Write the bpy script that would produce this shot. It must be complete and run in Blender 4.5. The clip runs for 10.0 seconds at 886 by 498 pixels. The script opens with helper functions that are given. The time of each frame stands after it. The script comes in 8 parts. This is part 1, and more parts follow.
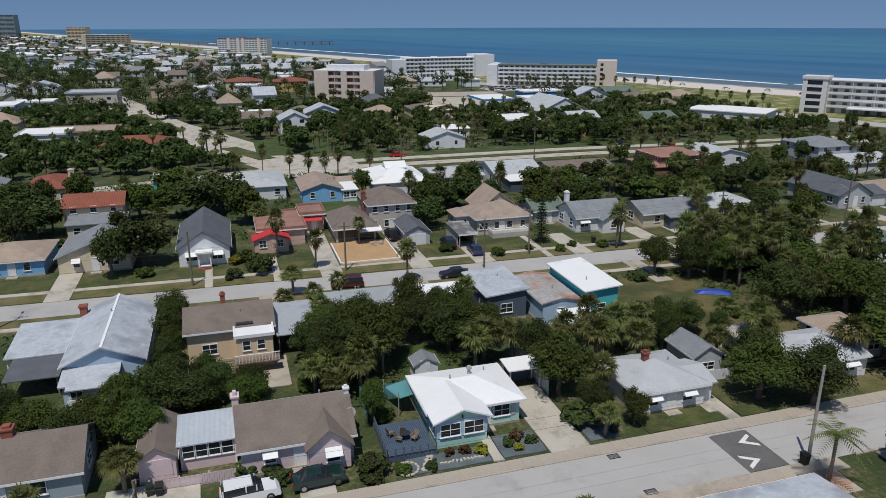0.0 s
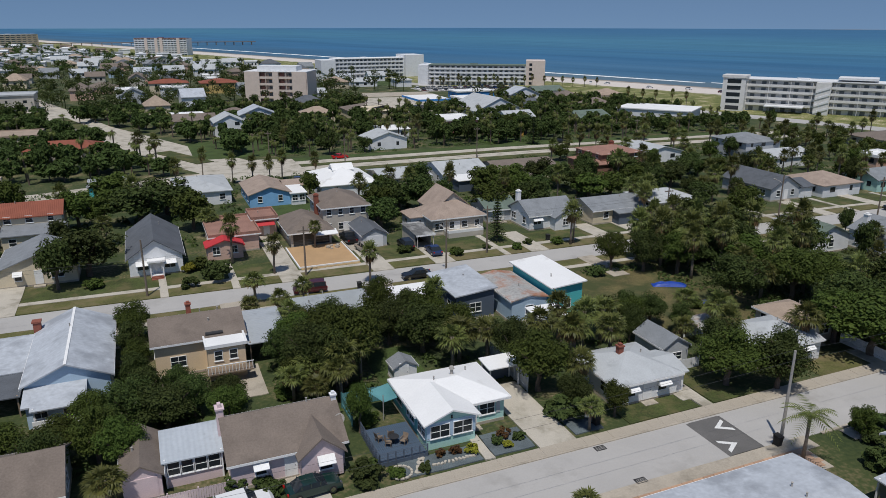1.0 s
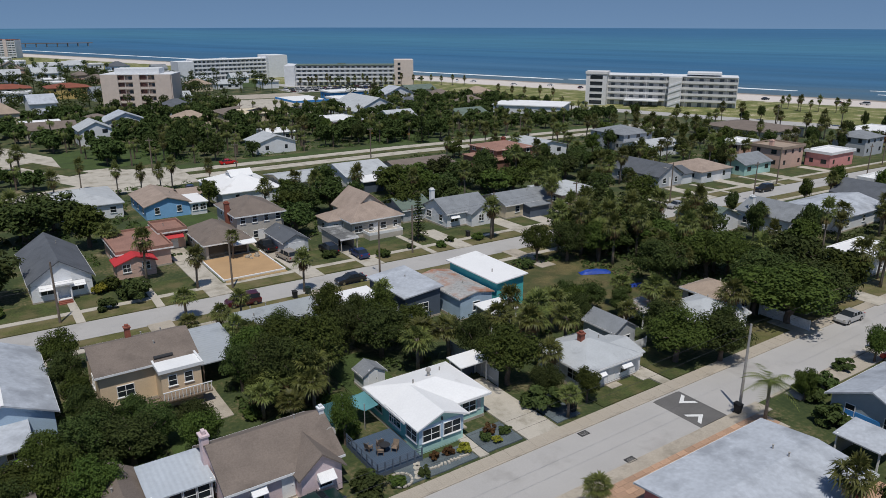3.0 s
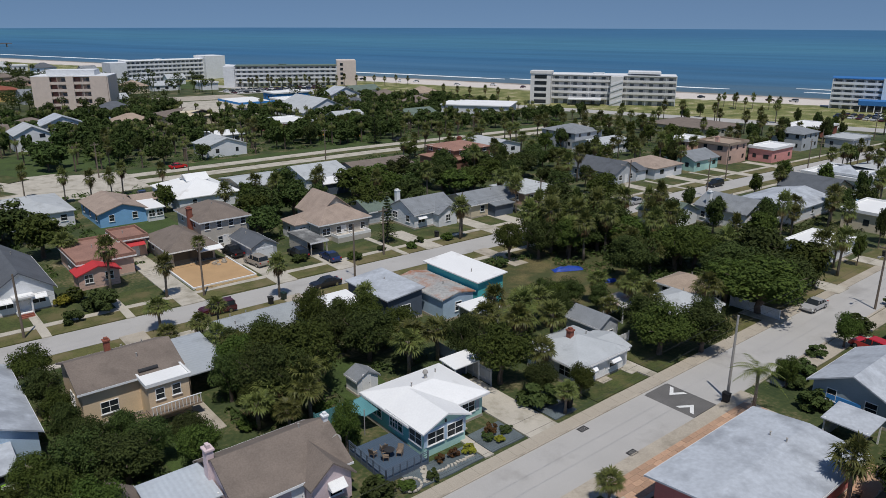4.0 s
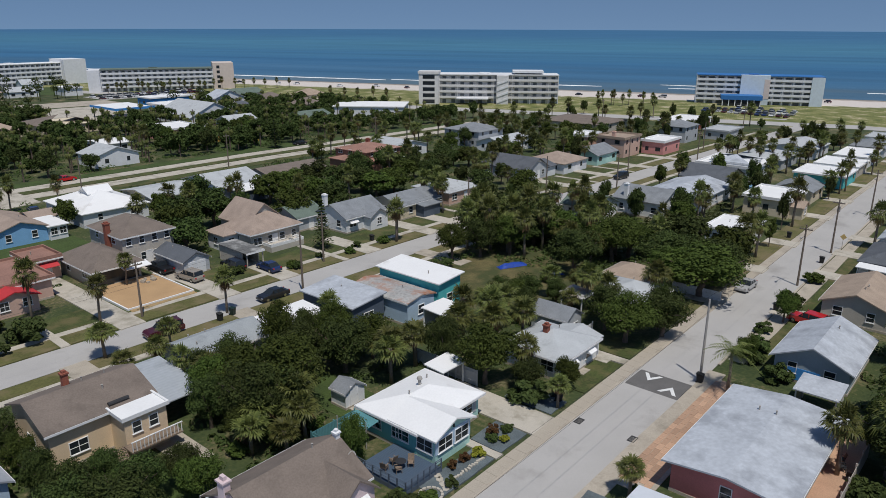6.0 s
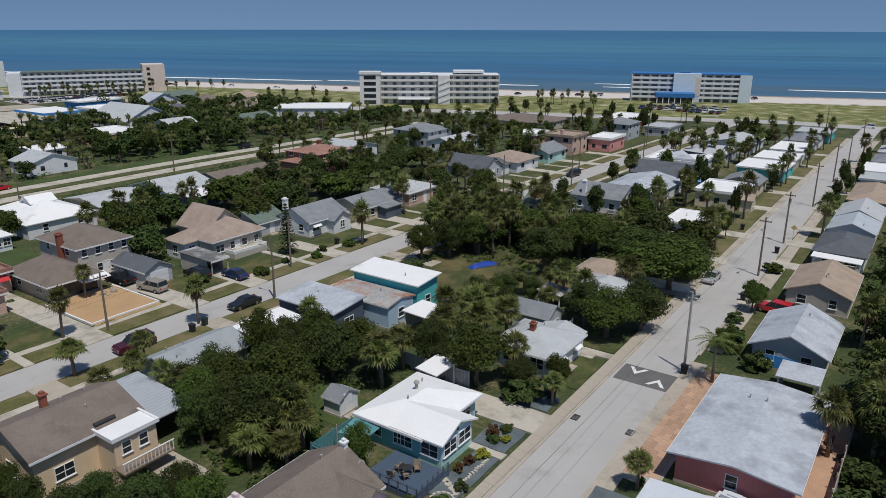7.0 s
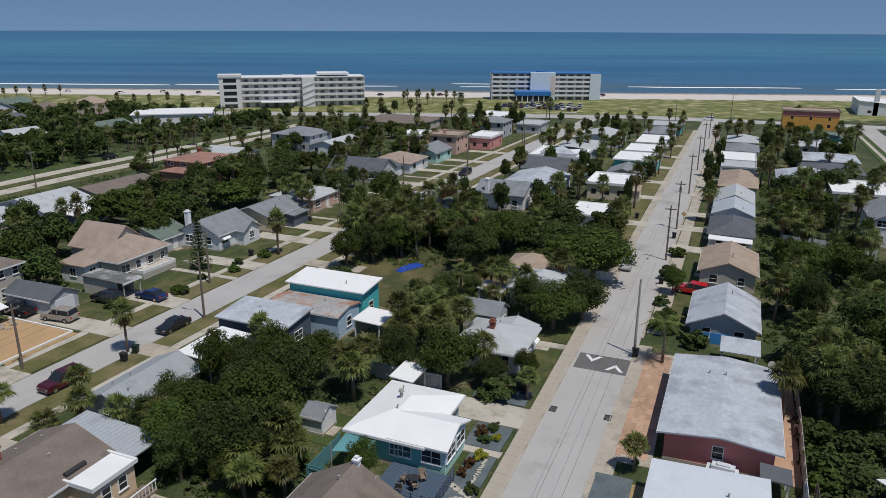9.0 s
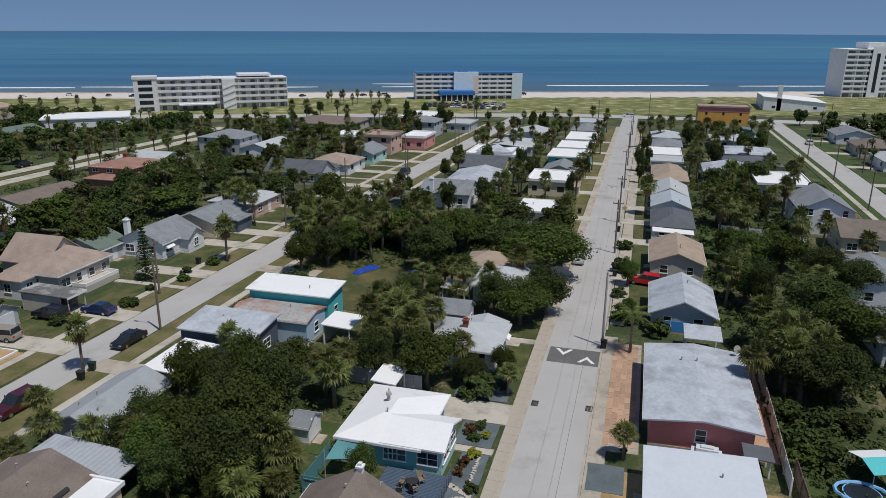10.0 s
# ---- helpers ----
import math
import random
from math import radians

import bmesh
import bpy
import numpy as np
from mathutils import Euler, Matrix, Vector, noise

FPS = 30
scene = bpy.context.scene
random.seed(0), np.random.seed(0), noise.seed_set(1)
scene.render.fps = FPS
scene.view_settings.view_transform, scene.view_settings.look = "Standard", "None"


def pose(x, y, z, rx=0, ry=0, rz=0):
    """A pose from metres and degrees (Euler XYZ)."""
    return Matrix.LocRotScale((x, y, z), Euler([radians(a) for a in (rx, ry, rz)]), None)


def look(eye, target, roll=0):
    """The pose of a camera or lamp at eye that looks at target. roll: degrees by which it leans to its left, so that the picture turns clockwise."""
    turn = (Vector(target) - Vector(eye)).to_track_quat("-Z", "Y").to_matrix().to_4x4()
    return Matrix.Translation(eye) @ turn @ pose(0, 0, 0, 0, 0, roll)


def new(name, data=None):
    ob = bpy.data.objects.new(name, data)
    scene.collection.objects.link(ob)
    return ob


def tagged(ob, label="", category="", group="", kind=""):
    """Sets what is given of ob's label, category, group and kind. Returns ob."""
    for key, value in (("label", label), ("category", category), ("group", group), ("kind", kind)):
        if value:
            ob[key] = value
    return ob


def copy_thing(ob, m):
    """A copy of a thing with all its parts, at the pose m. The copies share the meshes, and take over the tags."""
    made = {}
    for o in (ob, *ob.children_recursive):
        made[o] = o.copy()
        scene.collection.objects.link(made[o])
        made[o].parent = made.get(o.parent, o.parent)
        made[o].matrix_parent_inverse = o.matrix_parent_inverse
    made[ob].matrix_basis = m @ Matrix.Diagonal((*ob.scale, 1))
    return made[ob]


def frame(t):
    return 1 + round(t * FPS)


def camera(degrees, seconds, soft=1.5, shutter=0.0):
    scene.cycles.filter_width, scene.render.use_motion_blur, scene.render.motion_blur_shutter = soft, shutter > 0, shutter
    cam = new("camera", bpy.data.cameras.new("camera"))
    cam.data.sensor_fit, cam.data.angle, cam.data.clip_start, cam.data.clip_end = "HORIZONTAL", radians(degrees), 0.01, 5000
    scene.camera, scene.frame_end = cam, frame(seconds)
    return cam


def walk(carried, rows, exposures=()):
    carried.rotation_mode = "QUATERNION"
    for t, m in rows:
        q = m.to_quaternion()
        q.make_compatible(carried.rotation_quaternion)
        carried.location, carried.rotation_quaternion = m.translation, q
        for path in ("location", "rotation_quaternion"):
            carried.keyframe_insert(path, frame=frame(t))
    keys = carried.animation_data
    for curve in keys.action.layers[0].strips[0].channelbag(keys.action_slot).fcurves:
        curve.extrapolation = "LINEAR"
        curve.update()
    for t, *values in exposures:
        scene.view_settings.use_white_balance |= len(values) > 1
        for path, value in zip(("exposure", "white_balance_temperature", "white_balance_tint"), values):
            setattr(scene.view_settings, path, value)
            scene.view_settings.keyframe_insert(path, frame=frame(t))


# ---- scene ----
cam = camera(63.4, 10.0, 0.6)
# seconds, eye, yaw, pitch, roll
ROWS = [
    (0.0, -0.28, 0.56, 37.72, -16.80, -17.64, -0.06),
    (0.5, -2.79, 1.31, 37.83, -19.70, -17.65, 0.14),
    (1.0, -5.19, 2.25, 37.88, -22.83, -17.63, 0.12),
    (1.5, -7.56, 3.44, 37.87, -25.73, -17.65, 0.06),
    (2.0, -9.95, 4.77, 37.90, -28.60, -17.66, 0.08),
    (2.5, -12.20, 6.21, 37.86, -31.51, -17.65, 0.08),
    (4.0, -18.60, 11.39, 37.80, -39.41, -17.62, 0.19),
    (4.5, -20.56, 13.37, 37.80, -41.72, -17.59, 0.24),
    (5.0, -22.41, 15.47, 37.72, -44.04, -17.56, 0.23),
    (5.5, -24.11, 17.65, 37.64, -46.78, -17.53, 0.19),
    (6.0, -25.72, 19.99, 37.56, -49.83, -17.51, 0.19),
    (7.5, -30.04, 27.48, 37.46, -58.04, -17.44, 0.13),
    (8.0, -31.41, 30.13, 37.48, -61.11, -17.40, 0.14),
    (8.5, -32.65, 32.85, 37.51, -64.33, -17.37, 0.16),
    (9.0, -33.85, 35.66, 37.54, -67.63, -17.36, 0.26),
    (9.5, -34.78, 38.55, 37.51, -70.93, -17.36, 0.29),
    (10.0, -35.60, 41.49, 37.41, -74.45, -17.32, 0.30),
]


def aimed(x, y, z, yaw, pitch, roll):
    a, b = radians(yaw), radians(pitch)
    way = Vector((-math.sin(a) * math.cos(b), math.cos(a) * math.cos(b), math.sin(b)))
    eye = Vector((x, y, z))
    return look(eye, eye + way, roll)


walk(cam, [(t, aimed(*row)) for t, *row in ROWS])

# ---- world, sun, exposure ----
SUN_TO = Vector((-0.20, -0.34, 0.92)).normalized()
SUN_UP = math.asin(SUN_TO.z)
world = bpy.data.worlds.new("world")
scene.world = world
world.use_nodes = True
wt = world.node_tree
wt.nodes.clear()
w_out = wt.nodes.new("ShaderNodeOutputWorld")
w_bg = wt.nodes.new("ShaderNodeBackground")
w_sky = wt.nodes.new("ShaderNodeTexSky")
w_sky.sky_type = "NISHITA"
w_sky.sun_disc = False
w_sky.sun_elevation = SUN_UP
w_sky.sun_rotation = math.atan2(SUN_TO.x, SUN_TO.y)
w_sky.air_density, w_sky.dust_density, w_sky.ozone_density = 1.0, 0.15, 5.0
w_co = wt.nodes.new("ShaderNodeTexCoord")
w_add = wt.nodes.new("ShaderNodeVectorMath")
w_add.operation = "ADD"
w_add.inputs[1].default_value = (0, 0, 0.22)
w_nor = wt.nodes.new("ShaderNodeVectorMath")
w_nor.operation = "NORMALIZE"
wt.links.new(w_co.outputs["Generated"], w_add.inputs[0])
wt.links.new(w_add.outputs[0], w_nor.inputs[0])
wt.links.new(w_nor.outputs[0], w_sky.inputs["Vector"])
wt.links.new(w_sky.outputs[0], w_bg.inputs[0])
w_bg.inputs[1].default_value = 0.078
wt.links.new(w_bg.outputs[0], w_out.inputs[0])

sun_data = bpy.data.lights.new("sun", "SUN")
sun_data.energy = 3.2
sun_data.angle = radians(0.55)
sun_data.color = (1.0, 0.962, 0.905)
sun = new("sun", sun_data)
sun.matrix_world = look(SUN_TO * 100, (0, 0, 0))
scene.view_settings.exposure = -0.06


# ---- materials ----
def nodes_of(name):
    m = bpy.data.materials.new(name)
    m.use_nodes = True
    t = m.node_tree
    return m, t, t.nodes["Principled BSDF"]


def mat(name, color, rough=0.8, metal=0.0, vary=0.25, fine=6.0, broad=0.5, bump=0.15, random_tint=0.0, stain=None, stain_at=0.62, ribs=0.0, rib_axis=0):
    """A weathered surface: two scales of noise on the colour, fine relief, optional stains, ribs and a tint for each piece."""
    m, t, p = nodes_of(name)
    L = t.links.new
    co = t.nodes.new("ShaderNodeTexCoord")
    n1 = t.nodes.new("ShaderNodeTexNoise")
    n1.inputs["Scale"].default_value, n1.inputs["Detail"].default_value = broad, 4
    n2 = t.nodes.new("ShaderNodeTexNoise")
    n2.inputs["Scale"].default_value, n2.inputs["Detail"].default_value = fine, 3
    L(co.outputs["Object"], n1.inputs["Vector"])
    L(co.outputs["Object"], n2.inputs["Vector"])
    add = t.nodes.new("ShaderNodeMath")
    add.operation = "MULTIPLY_ADD"
    add.inputs[1].default_value = 0.5
    L(n2.outputs["Fac"], add.inputs[0])
    half = t.nodes.new("ShaderNodeMath")
    half.operation = "MULTIPLY"
    half.inputs[1].default_value = 0.5
    L(n1.outputs["Fac"], half.inputs[0])
    L(half.outputs[0], add.inputs[2])
    ramp = t.nodes.new("ShaderNodeValToRGB")
    lo = [max(c * (1 - vary), 0.002) for c in color]
    hi = [min(c * (1 + vary), 0.95) for c in color]
    ramp.color_ramp.elements[0].position, ramp.color_ramp.elements[1].position = 0.32, 0.68
    ramp.color_ramp.elements[0].color, ramp.color_ramp.elements[1].color = (*lo, 1), (*hi, 1)
    L(add.outputs[0], ramp.inputs[0])
    col = ramp.outputs[0]
    if stain:
        n3 = t.nodes.new("ShaderNodeTexNoise")
        n3.inputs["Scale"].default_value, n3.inputs["Detail"].default_value = broad * 0.8, 6
        n3.inputs["Roughness"].default_value = 0.65
        L(co.outputs["Object"], n3.inputs["Vector"])
        r3 = t.nodes.new("ShaderNodeValToRGB")
        r3.color_ramp.elements[0].position, r3.color_ramp.elements[1].position = stain_at - 0.08, stain_at + 0.08
        mx = t.nodes.new("ShaderNodeMixRGB")
        L(n3.outputs["Fac"], r3.inputs[0])
        L(r3.outputs[0], mx.inputs[0])
        L(col, mx.inputs[1])
        mx.inputs[2].default_value = (*stain, 1)
        col = mx.outputs[0]
    if random_tint:
        oi = t.nodes.new("ShaderNodeObjectInfo")
        hs = t.nodes.new("ShaderNodeHueSaturation")
        mr = t.nodes.new("ShaderNodeMapRange")
        mr.inputs["To Min"].default_value, mr.inputs["To Max"].default_value = 1 - random_tint, 1 + random_tint
        L(oi.outputs["Random"], mr.inputs[0])
        L(mr.outputs[0], hs.inputs["Value"])
        L(col, hs.inputs["Color"])
        col = hs.outputs[0]
    L(col, p.inputs["Base Color"])
    p.inputs["Roughness"].default_value = rough
    p.inputs["Metallic"].default_value = metal
    height = n2.outputs["Fac"]
    if ribs:
        sep = t.nodes.new("ShaderNodeSeparateXYZ")
        L(co.outputs["Object"], sep.inputs[0])
        k = t.nodes.new("ShaderNodeMath")
        k.operation = "MULTIPLY"
        k.inputs[1].default_value = 2 * math.pi / ribs
        s = t.nodes.new("ShaderNodeMath")
        s.operation = "SINE"
        L(sep.outputs[rib_axis], k.inputs[0])
        L(k.outputs[0], s.inputs[0])
        height = s.outputs[0]
    if bump:
        b = t.nodes.new("ShaderNodeBump")
        b.inputs["Strength"].default_value = min(bump, 1.0)
        b.inputs["Distance"].default_value = 0.04
        L(height, b.inputs["Height"])
        L(b.outputs[0], p.inputs["Normal"])
    return m


def leaf_mat(name, color, color2, gloss=0.8):
    """Leaves that differ from clump to clump and from plant to plant, and let some light through."""
    m, t, p = nodes_of(name)
    L = t.links.new
    geo = t.nodes.new("ShaderNodeNewGeometry")
    oi = t.nodes.new("ShaderNodeObjectInfo")
    co = t.nodes.new("ShaderNodeTexCoord")
    nz = t.nodes.new("ShaderNodeTexNoise")
    nz.inputs["Scale"].default_value = 0.45
    L(co.outputs["Object"], nz.inputs["Vector"])
    mixf = t.nodes.new("ShaderNodeMath")
    mixf.operation = "MULTIPLY_ADD"
    mixf.inputs[1].default_value = 0.55
    L(geo.outputs["Random Per Island"], mixf.inputs[0])
    sc = t.nodes.new("ShaderNodeMath")
    sc.operation = "MULTIPLY"
    sc.inputs[1].default_value = 0.5
    L(nz.outputs["Fac"], sc.inputs[0])
    L(sc.outputs[0], mixf.inputs[2])
    mx = t.nodes.new("ShaderNodeMixRGB")
    mx.inputs[1].default_value, mx.inputs[2].default_value = (*color, 1), (*color2, 1)
    L(mixf.outputs[0], mx.inputs[0])
    hs = t.nodes.new("ShaderNodeHueSaturation")
    mr = t.nodes.new("ShaderNodeMapRange")
    mr.inputs["To Min"].default_value, mr.inputs["To Max"].default_value = 0.65, 1.3
    hr = t.nodes.new("ShaderNodeMapRange")
    hr.inputs["To Min"].default_value, hr.inputs["To Max"].default_value = 0.48, 0.52
    L(oi.outputs["Random"], mr.inputs[0])
    L(oi.outputs["Random"], hr.inputs[0])
    L(mr.outputs[0], hs.inputs["Value"])
    L(hr.outputs[0], hs.inputs["Hue"])
    L(mx.outputs[0], hs.inputs["Color"])
    L(hs.outputs[0], p.inputs["Base Color"])
    p.inputs["Roughness"].default_value = gloss
    p.inputs["Specular IOR Level"].default_value = 0.22
    tr = t.nodes.new("ShaderNodeBsdfTranslucent")
    L(hs.outputs[0], tr.inputs["Color"])
    ms = t.nodes.new("ShaderNodeMixShader")
    ms.inputs[0].default_value = 0.22
    out = t.nodes["Material Output"]
    L(p.outputs[0], ms.inputs[1])
    L(tr.outputs[0], ms.inputs[2])
    L(ms.outputs[0], out.inputs[0])
    return m


def ground_mat():
    """Sandy soil and scrub inland, dune grass behind the beach, then dry and wet sand towards the water."""
    m, t, p = nodes_of("ground_cover")
    L = t.links.new
    geo = t.nodes.new("ShaderNodeNewGeometry")
    sep = t.nodes.new("ShaderNodeSeparateXYZ")
    L(geo.outputs["Position"], sep.inputs[0])

    def noise_at(scale, detail=5):
        n = t.nodes.new("ShaderNodeTexNoise")
        n.inputs["Scale"].default_value, n.inputs["Detail"].default_value = scale, detail
        L(geo.outputs["Position"], n.inputs["Vector"])
        return n.outputs["Fac"]

    def ramp(fac, stops):
        r = t.nodes.new("ShaderNodeValToRGB")
        e = r.color_ramp.elements
        while len(e) < len(stops):
            e.new(0.5)
        for el, (pos, c) in zip(e, stops):
            el.position, el.color = pos, (*c, 1)
        L(fac, r.inputs[0])
        return r.outputs[0]

    def math_node(op, a, b):
        n = t.nodes.new("ShaderNodeMath")
        n.operation = op
        for i, v in enumerate((a, b)):
            if isinstance(v, float):
                n.inputs[i].default_value = v
            else:
                L(v, n.inputs[i])
        return n.outputs[0]

    def mix(fac, a, b):
        n = t.nodes.new("ShaderNodeMixRGB")
        L(fac, n.inputs[0])
        L(a, n.inputs[1])
        L(b, n.inputs[2])
        return n.outputs[0]

    fine, mid, broad = noise_at(2.2), noise_at(0.16), noise_at(0.03)
    soil = ramp(math_node("ADD", math_node("MULTIPLY", mid, 0.6), math_node("MULTIPLY", fine, 0.4)),
                [(0.36, (0.028, 0.046, 0.012)), (0.5, (0.052, 0.070, 0.020)), (0.58, (0.115, 0.105, 0.046)), (0.70, (0.27, 0.225, 0.14))])
    dune = ramp(math_node("ADD", math_node("MULTIPLY", mid, 0.55), math_node("MULTIPLY", fine, 0.45)),
                [(0.34, (0.06, 0.085, 0.02)), (0.48, (0.15, 0.165, 0.045)), (0.56, (0.25, 0.235, 0.09)), (0.64, (0.50, 0.44, 0.31))])
    sand = ramp(fine, [(0.3, (0.55, 0.49, 0.44)), (0.7, (0.70, 0.64, 0.58))])
    wet = ramp(fine, [(0.3, (0.21, 0.175, 0.14)), (0.7, (0.27, 0.23, 0.19))])
    across = math_node("ADD", sep.outputs[0], math_node("MULTIPLY", sep.outputs[1], COAST))
    across = math_node("ADD", across, math_node("MULTIPLY", math_node("SUBTRACT", mid, 0.5), 26.0))

    def step(at, width):
        n = t.nodes.new("ShaderNodeMapRange")
        n.inputs["From Min"].default_value, n.inputs["From Max"].default_value = at, at + width
        L(across, n.inputs[0])
        return n.outputs[0]

    col = mix(step(322.0, 4.0), soil, dune)
    col = mix(step(414.0, 6.0), col, sand)
    col = mix(step(458.0, 10.0), col, wet)
    L(col, p.inputs["Base Color"])
    p.inputs["Roughness"].default_value = 0.95
    b = t.nodes.new("ShaderNodeBump")
    b.inputs["Strength"].default_value, b.inputs["Distance"].default_value = 0.6, 0.15
    L(fine, b.inputs["Height"])
    L(b.outputs[0], p.inputs["Normal"])
    return m


def sea_mat():
    """Shallow sandy green by the beach, deeper blue further out, in long bands, under wind ripples."""
    m, t, p = nodes_of("sea_water")
    L = t.links.new
    geo = t.nodes.new("ShaderNodeNewGeometry")
    sep = t.nodes.new("ShaderNodeSeparateXYZ")
    L(geo.outputs["Position"], sep.inputs[0])
    across = t.nodes.new("ShaderNodeMath")
    across.operation = "MULTIPLY_ADD"
    across.inputs[1].default_value = COAST
    L(sep.outputs[1], across.inputs[0])
    L(sep.outputs[0], across.inputs[2])
    along = t.nodes.new("ShaderNodeMath")
    along.operation = "MULTIPLY"
    along.inputs[1].default_value = 0.12
    L(sep.outputs[1], along.inputs[0])
    rot = t.nodes.new("ShaderNodeCombineXYZ")
    L(across.outputs[0], rot.inputs[0])
    L(along.outputs[0], rot.inputs[1])
    n = t.nodes.new("ShaderNodeTexNoise")
    n.inputs["Scale"].default_value, n.inputs["Detail"].default_value = 0.006, 5
    L(rot.outputs[0], n.inputs["Vector"])
    a = t.nodes.new("ShaderNodeMath")
    a.operation = "MULTIPLY_ADD"
    a.inputs[1].default_value = 700.0
    L(n.outputs["Fac"], a.inputs[0])
    L(across.outputs[0], a.inputs[2])
    mr = t.nodes.new("ShaderNodeMapRange")
    mr.inputs["From Min"].default_value, mr.inputs["From Max"].default_value = 800, 2900
    L(a.outputs[0], mr.inputs[0])
    r = t.nodes.new("ShaderNodeValToRGB")
    e = r.color_ramp.elements
    for _ in range(3):
        e.new(0.5)
    stops = [(0.0, (0.105, 0.165, 0.21)), (0.03, (0.064, 0.145, 0.23)), (0.14, (0.046, 0.145, 0.265)), (0.42, (0.066, 0.190, 0.285)), (1.0, (0.052, 0.150, 0.268))]
    for el, (pos, c) in zip(e, stops):
        el.position, el.color = pos, (*c, 1)
    L(mr.outputs[0], r.inputs[0])
    n2 = t.nodes.new("ShaderNodeTexNoise")
    n2.inputs["Scale"].default_value, n2.inputs["Detail"].default_value = 0.02, 4
    L(rot.outputs[0], n2.inputs["Vector"])
    hs = t.nodes.new("ShaderNodeHueSaturation")
    mv = t.nodes.new("ShaderNodeMapRange")
    mv.inputs["From Min"].default_value, mv.inputs["From Max"].default_value = 0.3, 0.7
    mv.inputs["To Min"].default_value, mv.inputs["To Max"].default_value = 0.84, 1.16
    L(n2.outputs["Fac"], mv.inputs[0])
    L(mv.outputs[0], hs.inputs["Value"])
    L(r.outputs[0], hs.inputs["Color"])
    L(hs.outputs[0], p.inputs["Base Color"])
    p.inputs["Roughness"].default_value = 0.5
    p.inputs["IOR"].default_value = 1.33
    p.inputs["Specular IOR Level"].default_value = 0.12
    w = t.nodes.new("ShaderNodeTexNoise")
    w.inputs["Scale"].default_value, w.inputs["Detail"].default_value = 0.35, 5
    L(geo.outputs["Position"], w.inputs["Vector"])
    b = t.nodes.new("ShaderNodeBump")
    b.inputs["Strength"].default_value, b.inputs["Distance"].default_value = 0.8, 0.6
    L(w.outputs["Fac"], b.inputs["Height"])
    L(b.outputs[0], p.inputs["Normal"])
    return m


COAST = 0.36  # the shore drifts this many metres west for each metre north


def paint(name, color, **k):
    return mat(name, color, rough=0.75, vary=0.10, fine=9, broad=0.7, bump=0.08, **k)


def shingle(name, color, vary=0.22):
    return mat(name, color, rough=0.92, vary=vary, fine=7, broad=0.5, bump=0.5, stain=[c * 0.7 for c in color], stain_at=0.64)


GROUND, SEA = ground_mat(), sea_mat()
ASPHALT = mat("worn_asphalt", (0.42, 0.405, 0.385), 0.92, vary=0.10, fine=14, broad=0.16, bump=0.25, stain=(0.33, 0.315, 0.295), stain_at=0.63)
DARK_ASPHALT = mat("fresh_asphalt", (0.13, 0.125, 0.12), 0.9, vary=0.2, fine=10, broad=0.5)
CONCRETE = mat("concrete", (0.42, 0.37, 0.30), 0.9, vary=0.18, fine=8, broad=0.4, stain=(0.27, 0.24, 0.19), stain_at=0.6)
PALE_CONCRETE = mat("pale_concrete", (0.48, 0.44, 0.37), 0.9, vary=0.14, fine=8, broad=0.4, stain=(0.31, 0.28, 0.22), stain_at=0.57)
LAWN = mat("lawn_grass", (0.056, 0.072, 0.018), 1.0, vary=0.5, fine=5, broad=0.35, bump=0.9, stain=(0.117, 0.104, 0.041), stain_at=0.55)
DRY_LAWN = mat("dry_lawn", (0.104, 0.104, 0.032), 1.0, vary=0.4, fine=5, broad=0.3, bump=0.9, stain=(0.171, 0.140, 0.068), stain_at=0.52)
ROUGH_GRASS = mat("rough_dry_grass", (0.125, 0.105, 0.042), 1.0, vary=0.45, fine=4, broad=0.25, bump=0.9, stain=(0.055, 0.065, 0.02), stain_at=0.5)
LUSH = mat("lush_lawn", (0.050, 0.079, 0.018), 1.0, vary=0.45, fine=5, broad=0.3, bump=0.9)
GRAVEL = mat("slate_gravel", (0.11, 0.135, 0.145), 0.95, vary=0.4, fine=14, broad=0.6, bump=0.9)
ORANGE_SAND = mat("orange_sand", (0.45, 0.29, 0.15), 0.95, vary=0.14, fine=9, broad=0.4, bump=0.4)
MULCH = mat("tan_mulch", (0.36, 0.25, 0.12), 0.98, vary=0.3, fine=9, broad=0.5, bump=0.8)
PAVER = mat("red_paver", (0.47, 0.30, 0.20), 0.9, vary=0.18, fine=9, broad=0.5, random_tint=0.18)
WHITE = paint("white_paint", (0.80, 0.80, 0.79))
WHITE_ROOF = mat("white_roof_coating", (0.80, 0.80, 0.79), 0.7, vary=0.05, fine=5, broad=0.35, bump=0.1, stain=(0.62, 0.60, 0.58), stain_at=0.66)
METAL_ROOF = mat("galvanised_roof", (0.45, 0.49, 0.53), 0.55, metal=0.0, vary=0.10, fine=3, broad=0.3, bump=0.35, stain=(0.33, 0.36, 0.40), ribs=0.45, rib_axis=0)
METAL_ROOF_Y = mat("standing_seam_roof", (0.38, 0.41, 0.44), 0.55, vary=0.08, fine=3, broad=0.3, bump=0.35, stain=(0.27, 0.29, 0.31), ribs=0.5, rib_axis=1)
GREY_SHEET = mat("weathered_grey_roof", (0.46, 0.49, 0.53), 0.7, vary=0.16, fine=2.5, broad=0.3, bump=0.12, stain=(0.31, 0.33, 0.36), stain_at=0.55)
PALE_METAL = mat("pale_blue_metal_roof", (0.60, 0.63, 0.67), 0.6, vary=0.05, fine=2.5, broad=0.3, bump=0.1, stain=(0.54, 0.57, 0.61))
